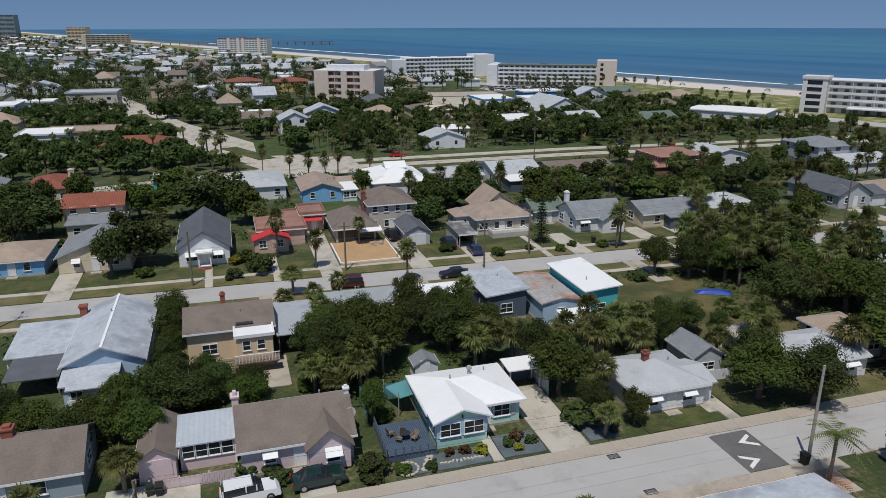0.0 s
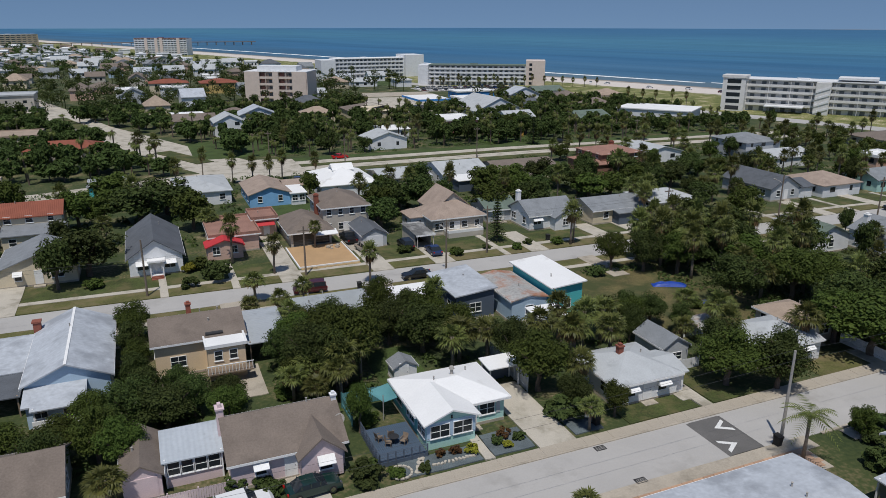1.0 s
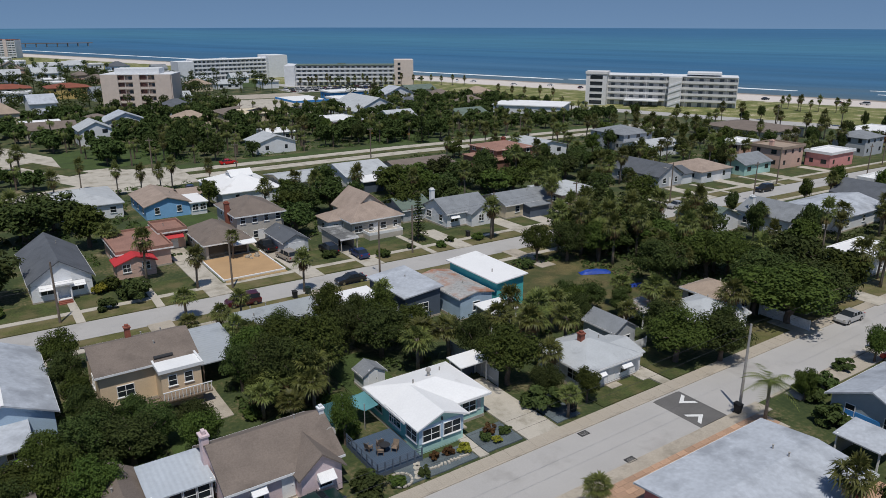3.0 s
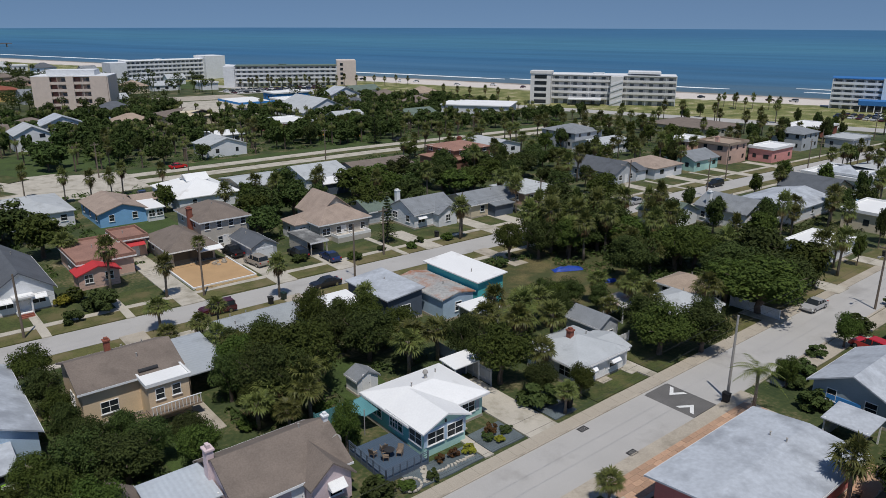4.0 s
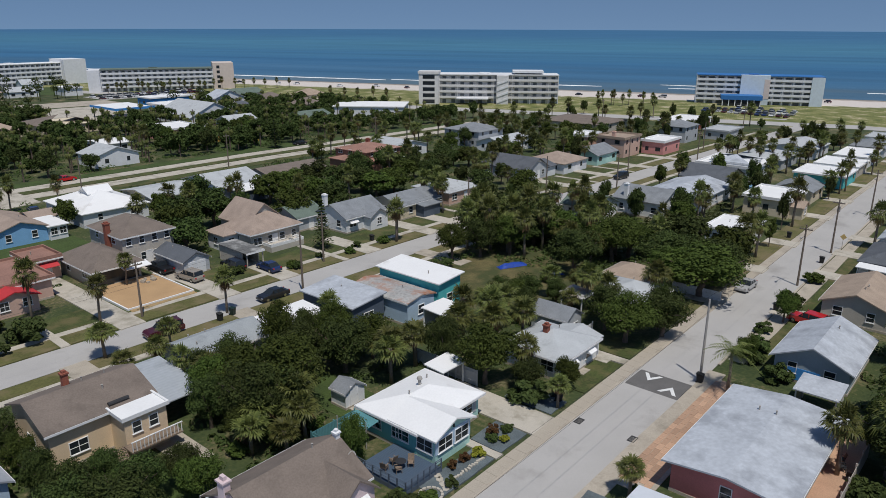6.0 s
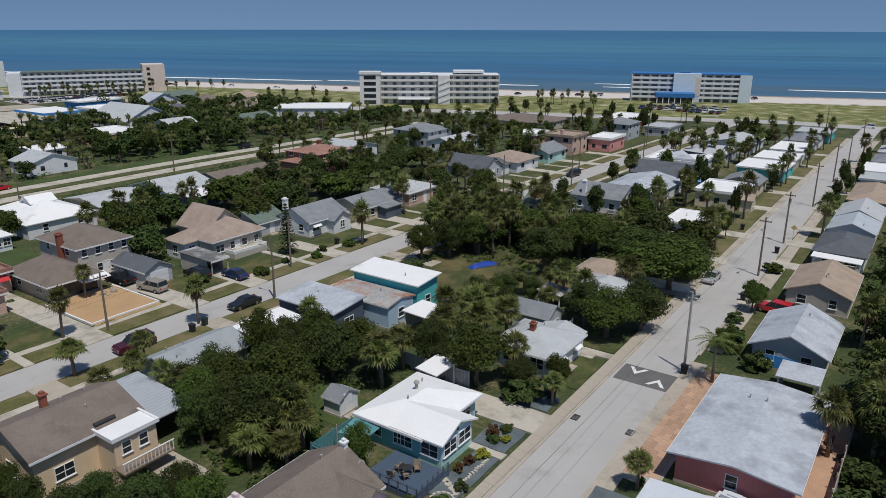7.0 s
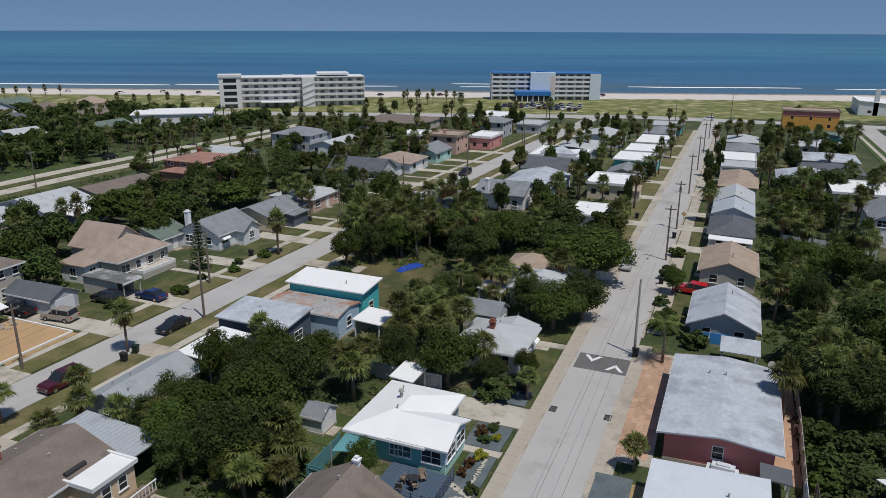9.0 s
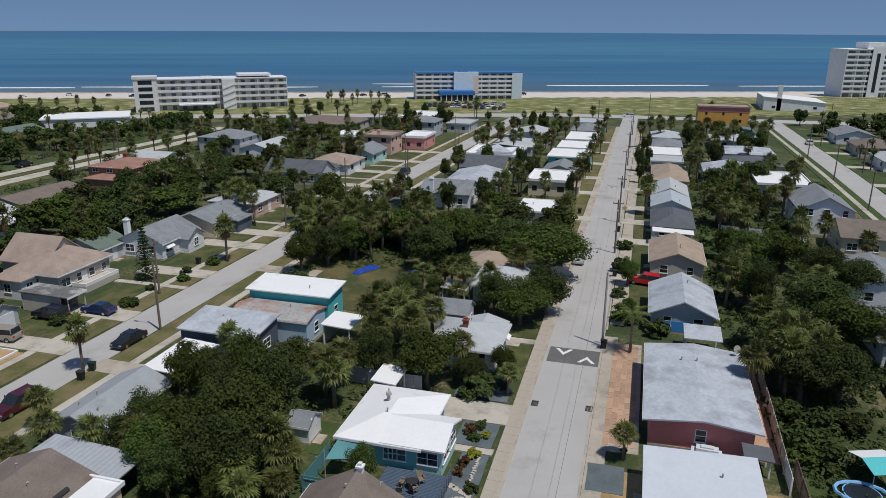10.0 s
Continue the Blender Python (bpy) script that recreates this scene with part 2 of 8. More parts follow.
RUST_ROOF = mat("rusted_roof", (0.38, 0.375, 0.36), 0.7, vary=0.3, fine=3, broad=0.3, bump=0.3, stain=(0.36, 0.17, 0.10), stain_at=0.55, ribs=0.6, rib_axis=0)
BROWN_SH = shingle("brown_shingle", (0.185, 0.150, 0.125))
TAN_SH = shingle("tan_shingle", (0.36, 0.28, 0.215))
GREY_SH = shingle("grey_shingle", (0.22, 0.235, 0.25))
SLATE_SH = shingle("slate_grey_shingle", (0.31, 0.335, 0.35), 0.14)
DARK_SH = shingle("charcoal_shingle", (0.105, 0.115, 0.13))
PALE_SH = shingle("pale_grey_shingle", (0.44, 0.46, 0.47), 0.12)
GREEN_SH = shingle("green_shingle", (0.13, 0.17, 0.14))
PINK_SH = shingle("pinkish_tan_shingle", (0.34, 0.265, 0.215))
MUTED_RED = mat("muted_red_roof", (0.30, 0.165, 0.125), 0.9, vary=0.25, fine=4, broad=0.35, bump=0.4)
WORN_ROOF = mat("weathered_flat_roof", (0.15, 0.15, 0.145), 0.9, vary=0.4, fine=3, broad=0.4, bump=0.4, stain=(0.45, 0.45, 0.43), stain_at=0.58)
RED_SH = mat("terracotta_roof", (0.27, 0.085, 0.05), 0.85, vary=0.22, fine=6, broad=0.4, bump=0.8, ribs=0.3, rib_axis=0)
BRICK_RED = mat("red_brick", (0.26, 0.085, 0.055), 0.9, vary=0.3, fine=10, broad=0.6, bump=0.5)
W_AQUA = paint("aqua_wall", (0.42, 0.66, 0.60))
W_LBLUE = paint("pale_blue_wall", (0.42, 0.55, 0.68))
W_PINK = paint("pale_pink_wall", (0.66, 0.53, 0.54))
W_CORAL = paint("coral_wall", (0.58, 0.20, 0.19))
W_GREY = paint("grey_wall", (0.45, 0.47, 0.49))
W_BGREY = paint("blue_grey_siding_and_haze", (0.34, 0.40, 0.44))
W_NAVY = paint("slate_wall", (0.085, 0.11, 0.15))
W_TEAL = paint("turquoise_wall", (0.09, 0.50, 0.52))
W_SHADETEAL = paint("shaded_teal_wall", (0.16, 0.46, 0.46))
W_TAN = paint("tan_wall", (0.71, 0.55, 0.37))
W_CREAM = paint("cream_wall", (0.66, 0.57, 0.42))
W_WHITE = paint("white_wall", (0.74, 0.75, 0.76))
W_BLUE = paint("bright_blue_wall", (0.05, 0.26, 0.62))
W_SKY = paint("sky_blue_wall", (0.22, 0.45, 0.72))
W_STONE = paint("stone_wall", (0.50, 0.46, 0.40))
W_SALMON = paint("salmon_wall", (0.62, 0.42, 0.34))
W_BROWN = paint("brown_wall", (0.26, 0.14, 0.10))
W_ORANGE = paint("orange_wall", (0.70, 0.36, 0.08))
W_ROSE = paint("rose_wall", (0.68, 0.30, 0.28))
W_YELLOW = paint("yellow_wall", (0.58, 0.42, 0.16))
RED_AWN = paint("red_awning", (0.50, 0.035, 0.04))
DECK = mat("blue_grey_deck", (0.075, 0.115, 0.17), 0.8, vary=0.2, fine=5, broad=0.5, bump=0.6, ribs=0.14, rib_axis=0)
WOOD = mat("weathered_wood", (0.22, 0.165, 0.12), 0.9, vary=0.3, fine=6, broad=0.8, bump=0.5, random_tint=0.15)
POLE_WOOD = mat("pole_wood", (0.17, 0.135, 0.105), 0.9, vary=0.3, fine=8, broad=1.5, bump=0.4)
PALE_POLE = mat("pale_pole", (0.36, 0.34, 0.31), 0.9, vary=0.2, fine=8, broad=1.5, bump=0.3)
BARK = mat("bark", (0.14, 0.105, 0.08), 0.95, vary=0.35, fine=9, broad=2, bump=0.9)
PALM_BARK = mat("palm_bark", (0.20, 0.165, 0.13), 0.95, vary=0.3, fine=7, broad=2, bump=0.9)
IRON = mat("dark_iron", (0.03, 0.03, 0.032), 0.6, vary=0.2)
BLACK_PLASTIC = mat("dark_green_plastic", (0.012, 0.03, 0.022), 0.5, vary=0.2)
TAIL_RED = mat("red_plastic", (0.45, 0.01, 0.01), 0.3, vary=0.05)
CHROME = mat("bright_metal", (0.6, 0.6, 0.6), 0.25, metal=1.0, vary=0.05, bump=0)
RUBBER = mat("rubber", (0.02, 0.02, 0.02), 0.9, vary=0.2)
BLUE_TARP = mat("blue_tarp", (0.012, 0.055, 0.33), 0.5, vary=0.25, fine=4, broad=1.2, bump=0.9)
SAIL = mat("teal_shade_cloth", (0.10, 0.27, 0.29), 0.85, vary=0.12, fine=10, broad=0.5)
FOAM = mat("wave_foam", (0.82, 0.83, 0.82), 0.9, vary=0.15, fine=1.5, broad=0.1, bump=0.5)
WHITE_LINE = mat("road_paint", (0.72, 0.72, 0.70), 0.8, vary=0.12, fine=8, broad=1.0)
COVER = mat("car_cover", (0.62, 0.60, 0.58), 0.8, vary=0.1, fine=6, broad=1.0, bump=0.6)
BLUE_ROOF = paint("blue_parapet", (0.03, 0.16, 0.42))
LEAF_A = leaf_mat("oak_leaves", (0.013, 0.024, 0.006), (0.092, 0.124, 0.031))
LEAF_B = leaf_mat("bright_leaves", (0.030, 0.050, 0.010), (0.105, 0.140, 0.026))
LEAF_S = leaf_mat("shrub_leaves", (0.031, 0.052, 0.013), (0.099, 0.135, 0.038))
LEAF_Y = leaf_mat("golden_leaves", (0.144, 0.144, 0.018), (0.306, 0.270, 0.036))
LEAF_R = leaf_mat("bronze_leaves", (0.081, 0.050, 0.018), (0.171, 0.090, 0.036))
PALM_LEAF = leaf_mat("palm_leaves", (0.030, 0.045, 0.011), (0.195, 0.205, 0.058), 0.5)
PALM_DEAD = leaf_mat("dead_palm_leaves", (0.16, 0.105, 0.045), (0.30, 0.21, 0.10), 0.8)


def glass_mat():
    m, t, p = nodes_of("window_glass")
    p.inputs["Base Color"].default_value = (0.022, 0.028, 0.034, 1)
    p.inputs["Roughness"].default_value = 0.08
    co = t.nodes.new("ShaderNodeObjectInfo")
    mr = t.nodes.new("ShaderNodeMapRange")
    mr.inputs["To Min"].default_value, mr.inputs["To Max"].default_value = 0.04, 0.25
    t.links.new(co.outputs["Random"], mr.inputs[0])
    t.links.new(mr.outputs[0], p.inputs["Roughness"])
    return m


GLASS = glass_mat()
HOTEL_GLASS = mat("curtained_glass", (0.13, 0.15, 0.165), 0.3, vary=0.35, fine=0.6, broad=0.2, bump=0)


def car_paint(name, color):
    m, t, p = nodes_of(name)
    p.inputs["Base Color"].default_value = (*color, 1)
    p.inputs["Roughness"].default_value = 0.3
    p.inputs["Coat Weight"].default_value = 0.7
    n = t.nodes.new("ShaderNodeTexNoise")
    n.inputs["Scale"].default_value = 3.0
    mr = t.nodes.new("ShaderNodeMapRange")
    mr.inputs["To Min"].default_value, mr.inputs["To Max"].default_value = 0.22, 0.45
    t.links.new(n.outputs["Fac"], mr.inputs[0])
    t.links.new(mr.outputs[0], p.inputs["Roughness"])
    return m


# ---- mesh tools ----
class Shape:
    """Collects vertices and faces of one mesh."""

    def __init__(self):
        self.v, self.f = [], []

    def add(self, verts, faces):
        n = len(self.v)
        self.v.extend(verts)
        self.f.extend([tuple(n + i for i in face) for face in faces])
        return self

    def box(self, x0, y0, z0, x1, y1, z1):
        v = [(x0, y0, z0), (x1, y0, z0), (x1, y1, z0), (x0, y1, z0), (x0, y0, z1), (x1, y0, z1), (x1, y1, z1), (x0, y1, z1)]
        return self.add(v, [(3, 2, 1, 0), (4, 5, 6, 7), (0, 1, 5, 4), (1, 2, 6, 5), (2, 3, 7, 6), (3, 0, 4, 7)])

    def prism(self, poly, z0, z1):
        n = len(poly)
        v = [(*p, z0) for p in poly] + [(*p, z1) for p in poly]
        return self.add(v, [tuple(reversed(range(n))), tuple(range(n, 2 * n))] + [(i, (i + 1) % n, n + (i + 1) % n, n + i) for i in range(n)])

    def slab(self, poly3, thick):
        """A plate under a plane polygon."""
        n = len(poly3)
        v = [tuple(p) for p in poly3] + [(p[0], p[1], p[2] - thick) for p in poly3]
        return self.add(v, [tuple(range(n)), tuple(reversed(range(n, 2 * n)))] + [(i, n + i, n + (i + 1) % n, (i + 1) % n) for i in range(n)])

    def tube(self, path, radii, n=7):
        rings = []
        for i, p in enumerate(path):
            p = Vector(p)
            a, b = Vector(path[max(i - 1, 0)]), Vector(path[min(i + 1, len(path) - 1)])
            d = (b - a).normalized()
            side = d.cross(Vector((0, 0, 1)) if abs(d.z) < 0.9 else Vector((1, 0, 0))).normalized()
            up = side.cross(d)
            r = radii[i] if isinstance(radii, (list, tuple)) else radii
            rings.append([tuple(p + side * (r * math.cos(2 * math.pi * k / n)) + up * (r * math.sin(2 * math.pi * k / n))) for k in range(n)])
        faces = []
        for i in range(len(rings) - 1):
            faces += [(i * n + k, i * n + (k + 1) % n, (i + 1) * n + (k + 1) % n, (i + 1) * n + k) for k in range(n)]
        faces += [tuple(reversed(range(n))), tuple(range((len(rings) - 1) * n, len(rings) * n))]
        return self.add([v for r in rings for v in r], faces)

    def mesh(self, name, material, smooth=False):
        me = bpy.data.meshes.new(name)
        v, f = self.v, self.f
        if len(v) < 500:
            seen, index, v = {}, [], []
            for p in self.v:
                key = (round(p[0], 3), round(p[1], 3), round(p[2], 3))
                if key not in seen:
                    seen[key] = len(v)
                    v.append(p)
                index.append(seen[key])
            f = [tuple(index[i] for i in face) for face in self.f]
            f = [face for face in f if len(set(face)) == len(face)]
        me.from_pydata(v, [], f)
        me.materials.append(material)
        if smooth:
            me.polygons.foreach_set("use_smooth", [True] * len(me.polygons))
        me.update()
        return me


def part(name, shape, material, parent, label="", m=None, smooth=False):
    me = shape.mesh(name, material, smooth) if isinstance(shape, Shape) else shape
    ob = new(name, me)
    ob.parent = parent
    if m is not None:
        ob.matrix_basis = m
    if label:
        ob["label"] = label
    return ob


def thing(name, x, y, z=0.0, turn=0.0, label="", category="", group="", kind=""):
    ob = new(name)
    ob.matrix_basis = pose(x, y, z + gz(x, y), 0, 0, turn)
    return tagged(ob, label, category, group, kind)


def structure(name, shape, material, label, category="", smooth=False):
    ob = new(name, shape.mesh(name, material, smooth))
    return tagged(ob, label, category or name.replace("_", " "), kind="structure")


def solo(name, shape, material, x, y, z, turn, label, category, group="", smooth=False):
    ob = new(name, shape.mesh(name, material, smooth))
    ob.matrix_basis = pose(x, y, z, 0, 0, turn)
    return tagged(ob, label, category, group)


def gz(x, y):
    """Height of the ground, which falls a little towards the beach."""
    return -1.8 * min(max((x + COAST * y - 170.0) / 160.0, 0.0), 1.0)


RECTS = []  # built-over ground: x0, y0, x1, y1


def clear(x, y, r):
    return all(x < a - r or x > c + r or y < b - r or y > d + r for a, b, c, d in RECTS)


# ---- ground, sea and streets ----
def build_ground():
    s = Shape()
    profile = [(-9000, 0.0), (-2500, 0.0), (-600, 0.0), (0, 0.0), (170, 0.0), (330, -1.8), (345, -1.8), (370, -1.4), (400, -1.2), (418, -1.7), (445, -2.3), (475, -2.75), (540, -3.5), (900, -8.0), (6000, -12.0)]
    ys = list(range(-4600, 4601, 200))
    for y in ys:
        for u, z in profile:
            s.v.append((u - COAST * y, y, z))
    n = len(profile)
    for j in range(len(ys) - 1):
        for i in range(n - 1):
            s.f.append((j * n + i, j * n + i + 1, (j + 1) * n + i + 1, (j + 1) * n + i))
    structure("ground", s, GROUND, "sandy scrub ground running to grassy dunes and a pale beach", "ground")
    w = Shape()
    ring = [(-60.0, 50.0)]
    edge = [(x, y) for x, y in ((4700 * math.sin(radians(a)), 4700 * math.cos(radians(a))) for a in range(-24, 205, 3))]
    shore = [(462 - COAST * y, float(y)) for y in range(-4300, 4301, 200)]
    rings = 14
    cols = len(shore)
    for i in range(rings + 1):
        k = (i / rings) ** 2.2
        for (sx, sy) in shore:
            ang = math.atan2(sy, sx + 1)
            reach = 4720.0
            far_x = math.sqrt(max(reach**2 - sy**2, 0.0))
            w.v.append((sx + (max(far_x, sx + 1) - sx) * k, sy, -2.7))
    for i in range(rings):
        for j in range(cols - 1):
            w.f.append((i * cols + j, (i + 1) * cols + j, (i + 1) * cols + j + 1, i * cols + j + 1))
    structure("water", w, SEA, "calm blue ocean, greener and paler near the beach", "sea")


def foam_line(u, y0, y1, width, seed):
    rnd = random.Random(seed)
    s = Shape()
    n = int((y1 - y0) / 4)
    for i in range(n + 1):
        y = y0 + (y1 - y0) * i / n
        taper = min(1.0, min(i, n - i) / 6 + 0.05)
        wob = 2.5 * noise.noise((y * 0.02, seed, 0)) + rnd.uniform(-0.3, 0.3)
        wd = width * taper * (0.6 + 0.6 * abs(noise.noise((y * 0.05, seed, 3)))) * rnd.uniform(0.7, 1.2)
        x = u - COAST * y + wob
        s.v += [(x - wd, y, -2.68), (x - wd * 0.2, y, -2.3 - 0.2 * (1 - taper)), (x + wd * 0.3, y, -2.35), (x + wd, y, -2.69)]
    for i in range(n):
        for k in range(3):
            s.f.append((i * 4 + k, i * 4 + k + 1, i * 4 + 5 + k, i * 4 + 4 + k))
    ob = new("wave", s.mesh("wave", FOAM))
    tagged(ob, "breaking wave with white foam along the beach", "wave", "breaking waves", "stuff")


def s1(x):
    return 47.2 + 0.002 * x


def s2(x):
    return 103.0 - 0.0225 * x


def s3(x):
    return 196.0 + 0.0 * x


def strip(centre, x0, x1, off0, off1, z0, z1, step=12.0, wob=0.0):
    s = Shape()
    n = max(1, int((x1 - x0) / step))
    for i in range(n + 1):
        x = x0 + (x1 - x0) * i / n
        y = centre(x)
        w0 = wob * noise.noise((x * 0.2, off0, 1)) if wob else 0
        w1 = wob * noise.noise((x * 0.2, off1, 2)) if wob else 0
        h = gz(x, y)
        s.v += [(x, y + off0 + w0, z0 + h), (x, y + off0 + w0, z1 + h), (x, y + off1 + w1, z1 + h), (x, y + off1 + w1, z0 + h)]
    for i in range(n):
        a, b = 4 * i, 4 * i + 4
        s.f += [(a, a + 1, b + 1, b), (a + 1, a + 2, b + 2, b + 1), (a + 2, a + 3, b + 3, b + 2)]
    return s


def a1a(y):
    """The coast road's middle."""
    return 303.0 - 0.04 * max(y - 20, 0) - 0.32 * max(y - 80, 0)


def ribbon(points, w0, w1, z0, z1):
    """A raised band along a bent line, w0 to its right and w1 to its left."""
    s = Shape()
    for i, (x, y) in enumerate(points):
        a, b = points[max(i - 1, 0)], points[min(i + 1, len(points) - 1)]
        d = Vector((b[0] - a[0], b[1] - a[1])).normalized()
        nx, ny = d.y, -d.x
        a, b = gz(x + nx * w0, y + ny * w0), gz(x - nx * w1, y - ny * w1)
        s.v += [(x + nx * w0, y + ny * w0, z0 + a), (x + nx * w0, y + ny * w0, z1 + a), (x - nx * w1, y - ny * w1, z1 + b), (x - nx * w1, y - ny * w1, z0 + b)]
    for i in range(len(points) - 1):
        a, b = 4 * i, 4 * i + 4
        s.f += [(a, b, b + 1, a + 1), (a + 1, b + 1, b + 2, a + 2), (a + 2, b + 2, b + 3, a + 3)]
    return s


build_ground()
for k, (u, y0, y1, w) in enumerate([(519, 0, 110, 2.4), (512, -90, -20, 1.9), (508, 255, 400, 2.2), (503, 400, 640, 3.0), (509, 150, 215, 1.6), (534, 180, 230, 1.3), (520, 640, 1500, 4.0), (516, 300, 330, 1.8)]):
    foam_line(u, y0, y1, w, k)

structure("road_near", strip(s1, -70, 298, -3.25, 3.3, -0.1, 0.04), ASPHALT, "pale worn asphalt street with patches", "road")
structure("road_middle", strip(s2, -120, 290, -2.9, 2.9, -0.1, 0.04), ASPHALT, "pale worn asphalt street between lawns", "road")
structure("road_north", strip(s3, 24, 215, -6.5, -1.6, -0.1, 0.04), PALE_CONCRETE, "pale concrete carriageway beside a grass median", "road")
structure("road_north_far_lane", strip(s3, 24, 215, 2.0, 7.0, -0.1, 0.04), PALE_CONCRETE, "pale concrete carriageway beside a grass median", "road")
structure("median_north", strip(s3, 34, 200, -1.5, 1.9, -0.05, 0.16), LAWN, "grass median between two carriageways", "median")
structure("road_south", strip(lambda x: -11.0, 40, 298, -3.2, 3.2, -0.1, 0.04), ASPHALT, "pale worn asphalt street with grass verges", "road")
structure("beach_road", ribbon([(a1a(y), y) for y in range(-400, 1500, 40)], 6.5, 6.5, -0.1, 0.05), ASPHALT, "grey coast road running along the dunes", "road")
structure("beach_road_line", ribbon([(a1a(y), y) for y in range(-400, 1500, 40)], 0.12, 0.12, 0.04, 0.058), WHITE_LINE, "painted line on the coast road", "road marking")
structure("cross_street", ribbon([(26, 186), (14, 206), (2, 232), (-10, 262), (-24, 296), (-38, 345), (-70, 450)], 9, 9, -0.1, 0.045), PALE_CONCRETE, "wide pale concrete avenue bending away", "road")
structure("cross_street_west", ribbon([(30, 194), (10, 192), (-40, 178), (-110, 172)], 4, 4, -0.1, 0.043), PALE_CONCRETE, "pale street between lawns", "road")
structure("traffic_island", ribbon([(10.5, 210), (5, 222), (0, 233)], 2.6, 2.6, 0.0, 0.2), LAWN, "grassed traffic island with kerb", "traffic island")
structure("traffic_island_far", ribbon([(-17, 278), (-24, 296), (-31, 318), (-35, 332)], 2.6, 2.6, 0.0, 0.2), LAWN, "grassed traffic island with kerb and shrubs", "traffic island")
structure("plaza", Shape().prism([(14, 182), (42, 186), (40, 206), (16, 212), (4, 204)], -0.1, 0.035), PALE_CONCRETE, "wide pale street junction", "road")
structure("pavement_near", strip(s1, -70, 262, 3.25, 4.65, -0.1, 0.13, wob=0.06), CONCRETE, "weathered concrete pavement along the street", "pavement")
structure("kerb_near_south", strip(s1, 52, 262, -3.5, -3.2, -0.1, 0.13), CONCRETE, "worn concrete kerb", "kerb")
structure("verge_near_south", strip(s1, 54, 262, -5.6, -3.6, -0.1, 0.09, wob=0.25), CONCRETE, "sandy concrete verge along the street", "verge")
structure("lawn_strip_near_south", strip(s1, 56, 258, -9.0, -5.8, -0.1, 0.05, wob=0.4), LAWN, "strip of front lawns", "lawn")
structure("lawn_strip_near_north", strip(s1, 62, 258, 4.8, 8.6, -0.1, 0.05, wob=0.4), DRY_LAWN, "strip of dry front lawns", "lawn")
structure("verge_middle_north", strip(s2, -120, 255, 3.2, 6.3, -0.1, 0.10, wob=0.35), DRY_LAWN, "dry grass verge beside the street", "verge")
structure("pavement_middle_north", strip(s2, -120, 255, 6.4, 7.6, -0.1, 0.12), PALE_CONCRETE, "pale concrete pavement between grass strips", "pavement")
structure("lawn_middle_north", strip(s2, -120, 255, 7.7, 13.5, -0.1, 0.08, wob=0.2), LAWN, "row of front lawns", "lawn")
structure("verge_middle_south", strip(s2, -120, 255, -5.8, -3.1, -0.1, 0.09, wob=0.4), DRY_LAWN, "patchy grass verge beside the street", "verge")
structure("pavement_middle_south", strip(s2, -120, 255, -7.1, -5.9, -0.1, 0.11), PALE_CONCRETE, "pale concrete pavement", "pavement")
structure("verge_north", strip(s3, 34, 205, -11.0, -6.8, -0.1, 0.09, wob=0.5), LAWN, "green verge along the carriageway", "verge")
structure("verge_north_far", strip(s3, 34, 205, 7.2, 12.0, -0.1, 0.09, wob=0.5), LUSH, "green verge along the carriageway", "verge")
structure("verge_south_street", strip(lambda x: -11.0, 60, 270, 3.4, 7.5, -0.1, 0.09, wob=0.4), LUSH, "green verge with pavement", "verge")
structure("verge_south_street_far", strip(lambda x: -11.0, 60, 270, -8.5, -3.4, -0.1, 0.09, wob=0.4), LUSH, "green verge beside the street", "verge")
structure("pavement_south_street", strip(lambda x: -11.0, 60, 270, 5.0, 6.2, 0.0, 0.13), PALE_CONCRETE, "pale pavement", "pavement")
RECTS.append((49, 66, 66, 90))
RECTS.append((28.5, 72.5, 48, 81))
for cx, cy in ((12, 208), (6, 220), (0, 232), (-5, 248), (-10, 264), (-19, 282), (-28, 300), (-37, 325), (-46, 350)):
    RECTS.append((cx - 8, cy - 9, cx + 10, cy + 9))
RECTS.append((-21, 70, -8.5, 76))
for x0, y0, x1, y1 in [(-70, 43.8, 298, 52.6), (-120, 94, 262, 113), (24, 185, 215, 208), (40, -18, 285, -4)]:
    RECTS.append((x0, y0, x1, y1))


# drives, paths, yards
def patch(name, material, label, x0, y0, x1, y1, z=0.06, turn=0.0):
    s = Shape()
    rnd = random.Random(int(x0 * 7 + y0 * 13))
    pts = []
    for (a, b), (c, d) in zip(((x0, y0), (x1, y0), (x1, y1), (x0, y1)), ((x1, y0), (x1, y1), (x0, y1), (x0, y0))):
        for k in range(4):
            pts.append((a + (c - a) * k / 4 + rnd.uniform(-0.05, 0.05), b + (d - b) * k / 4 + rnd.uniform(-0.05, 0.05)))
    s.prism(pts, -0.1, z)
    s.v = [(a, b, c + gz(a, b)) for a, b, c in s.v]
    ob = new(name, s.mesh(name, material))
    return tagged(ob, label, name.replace("_", " "), kind="structure")


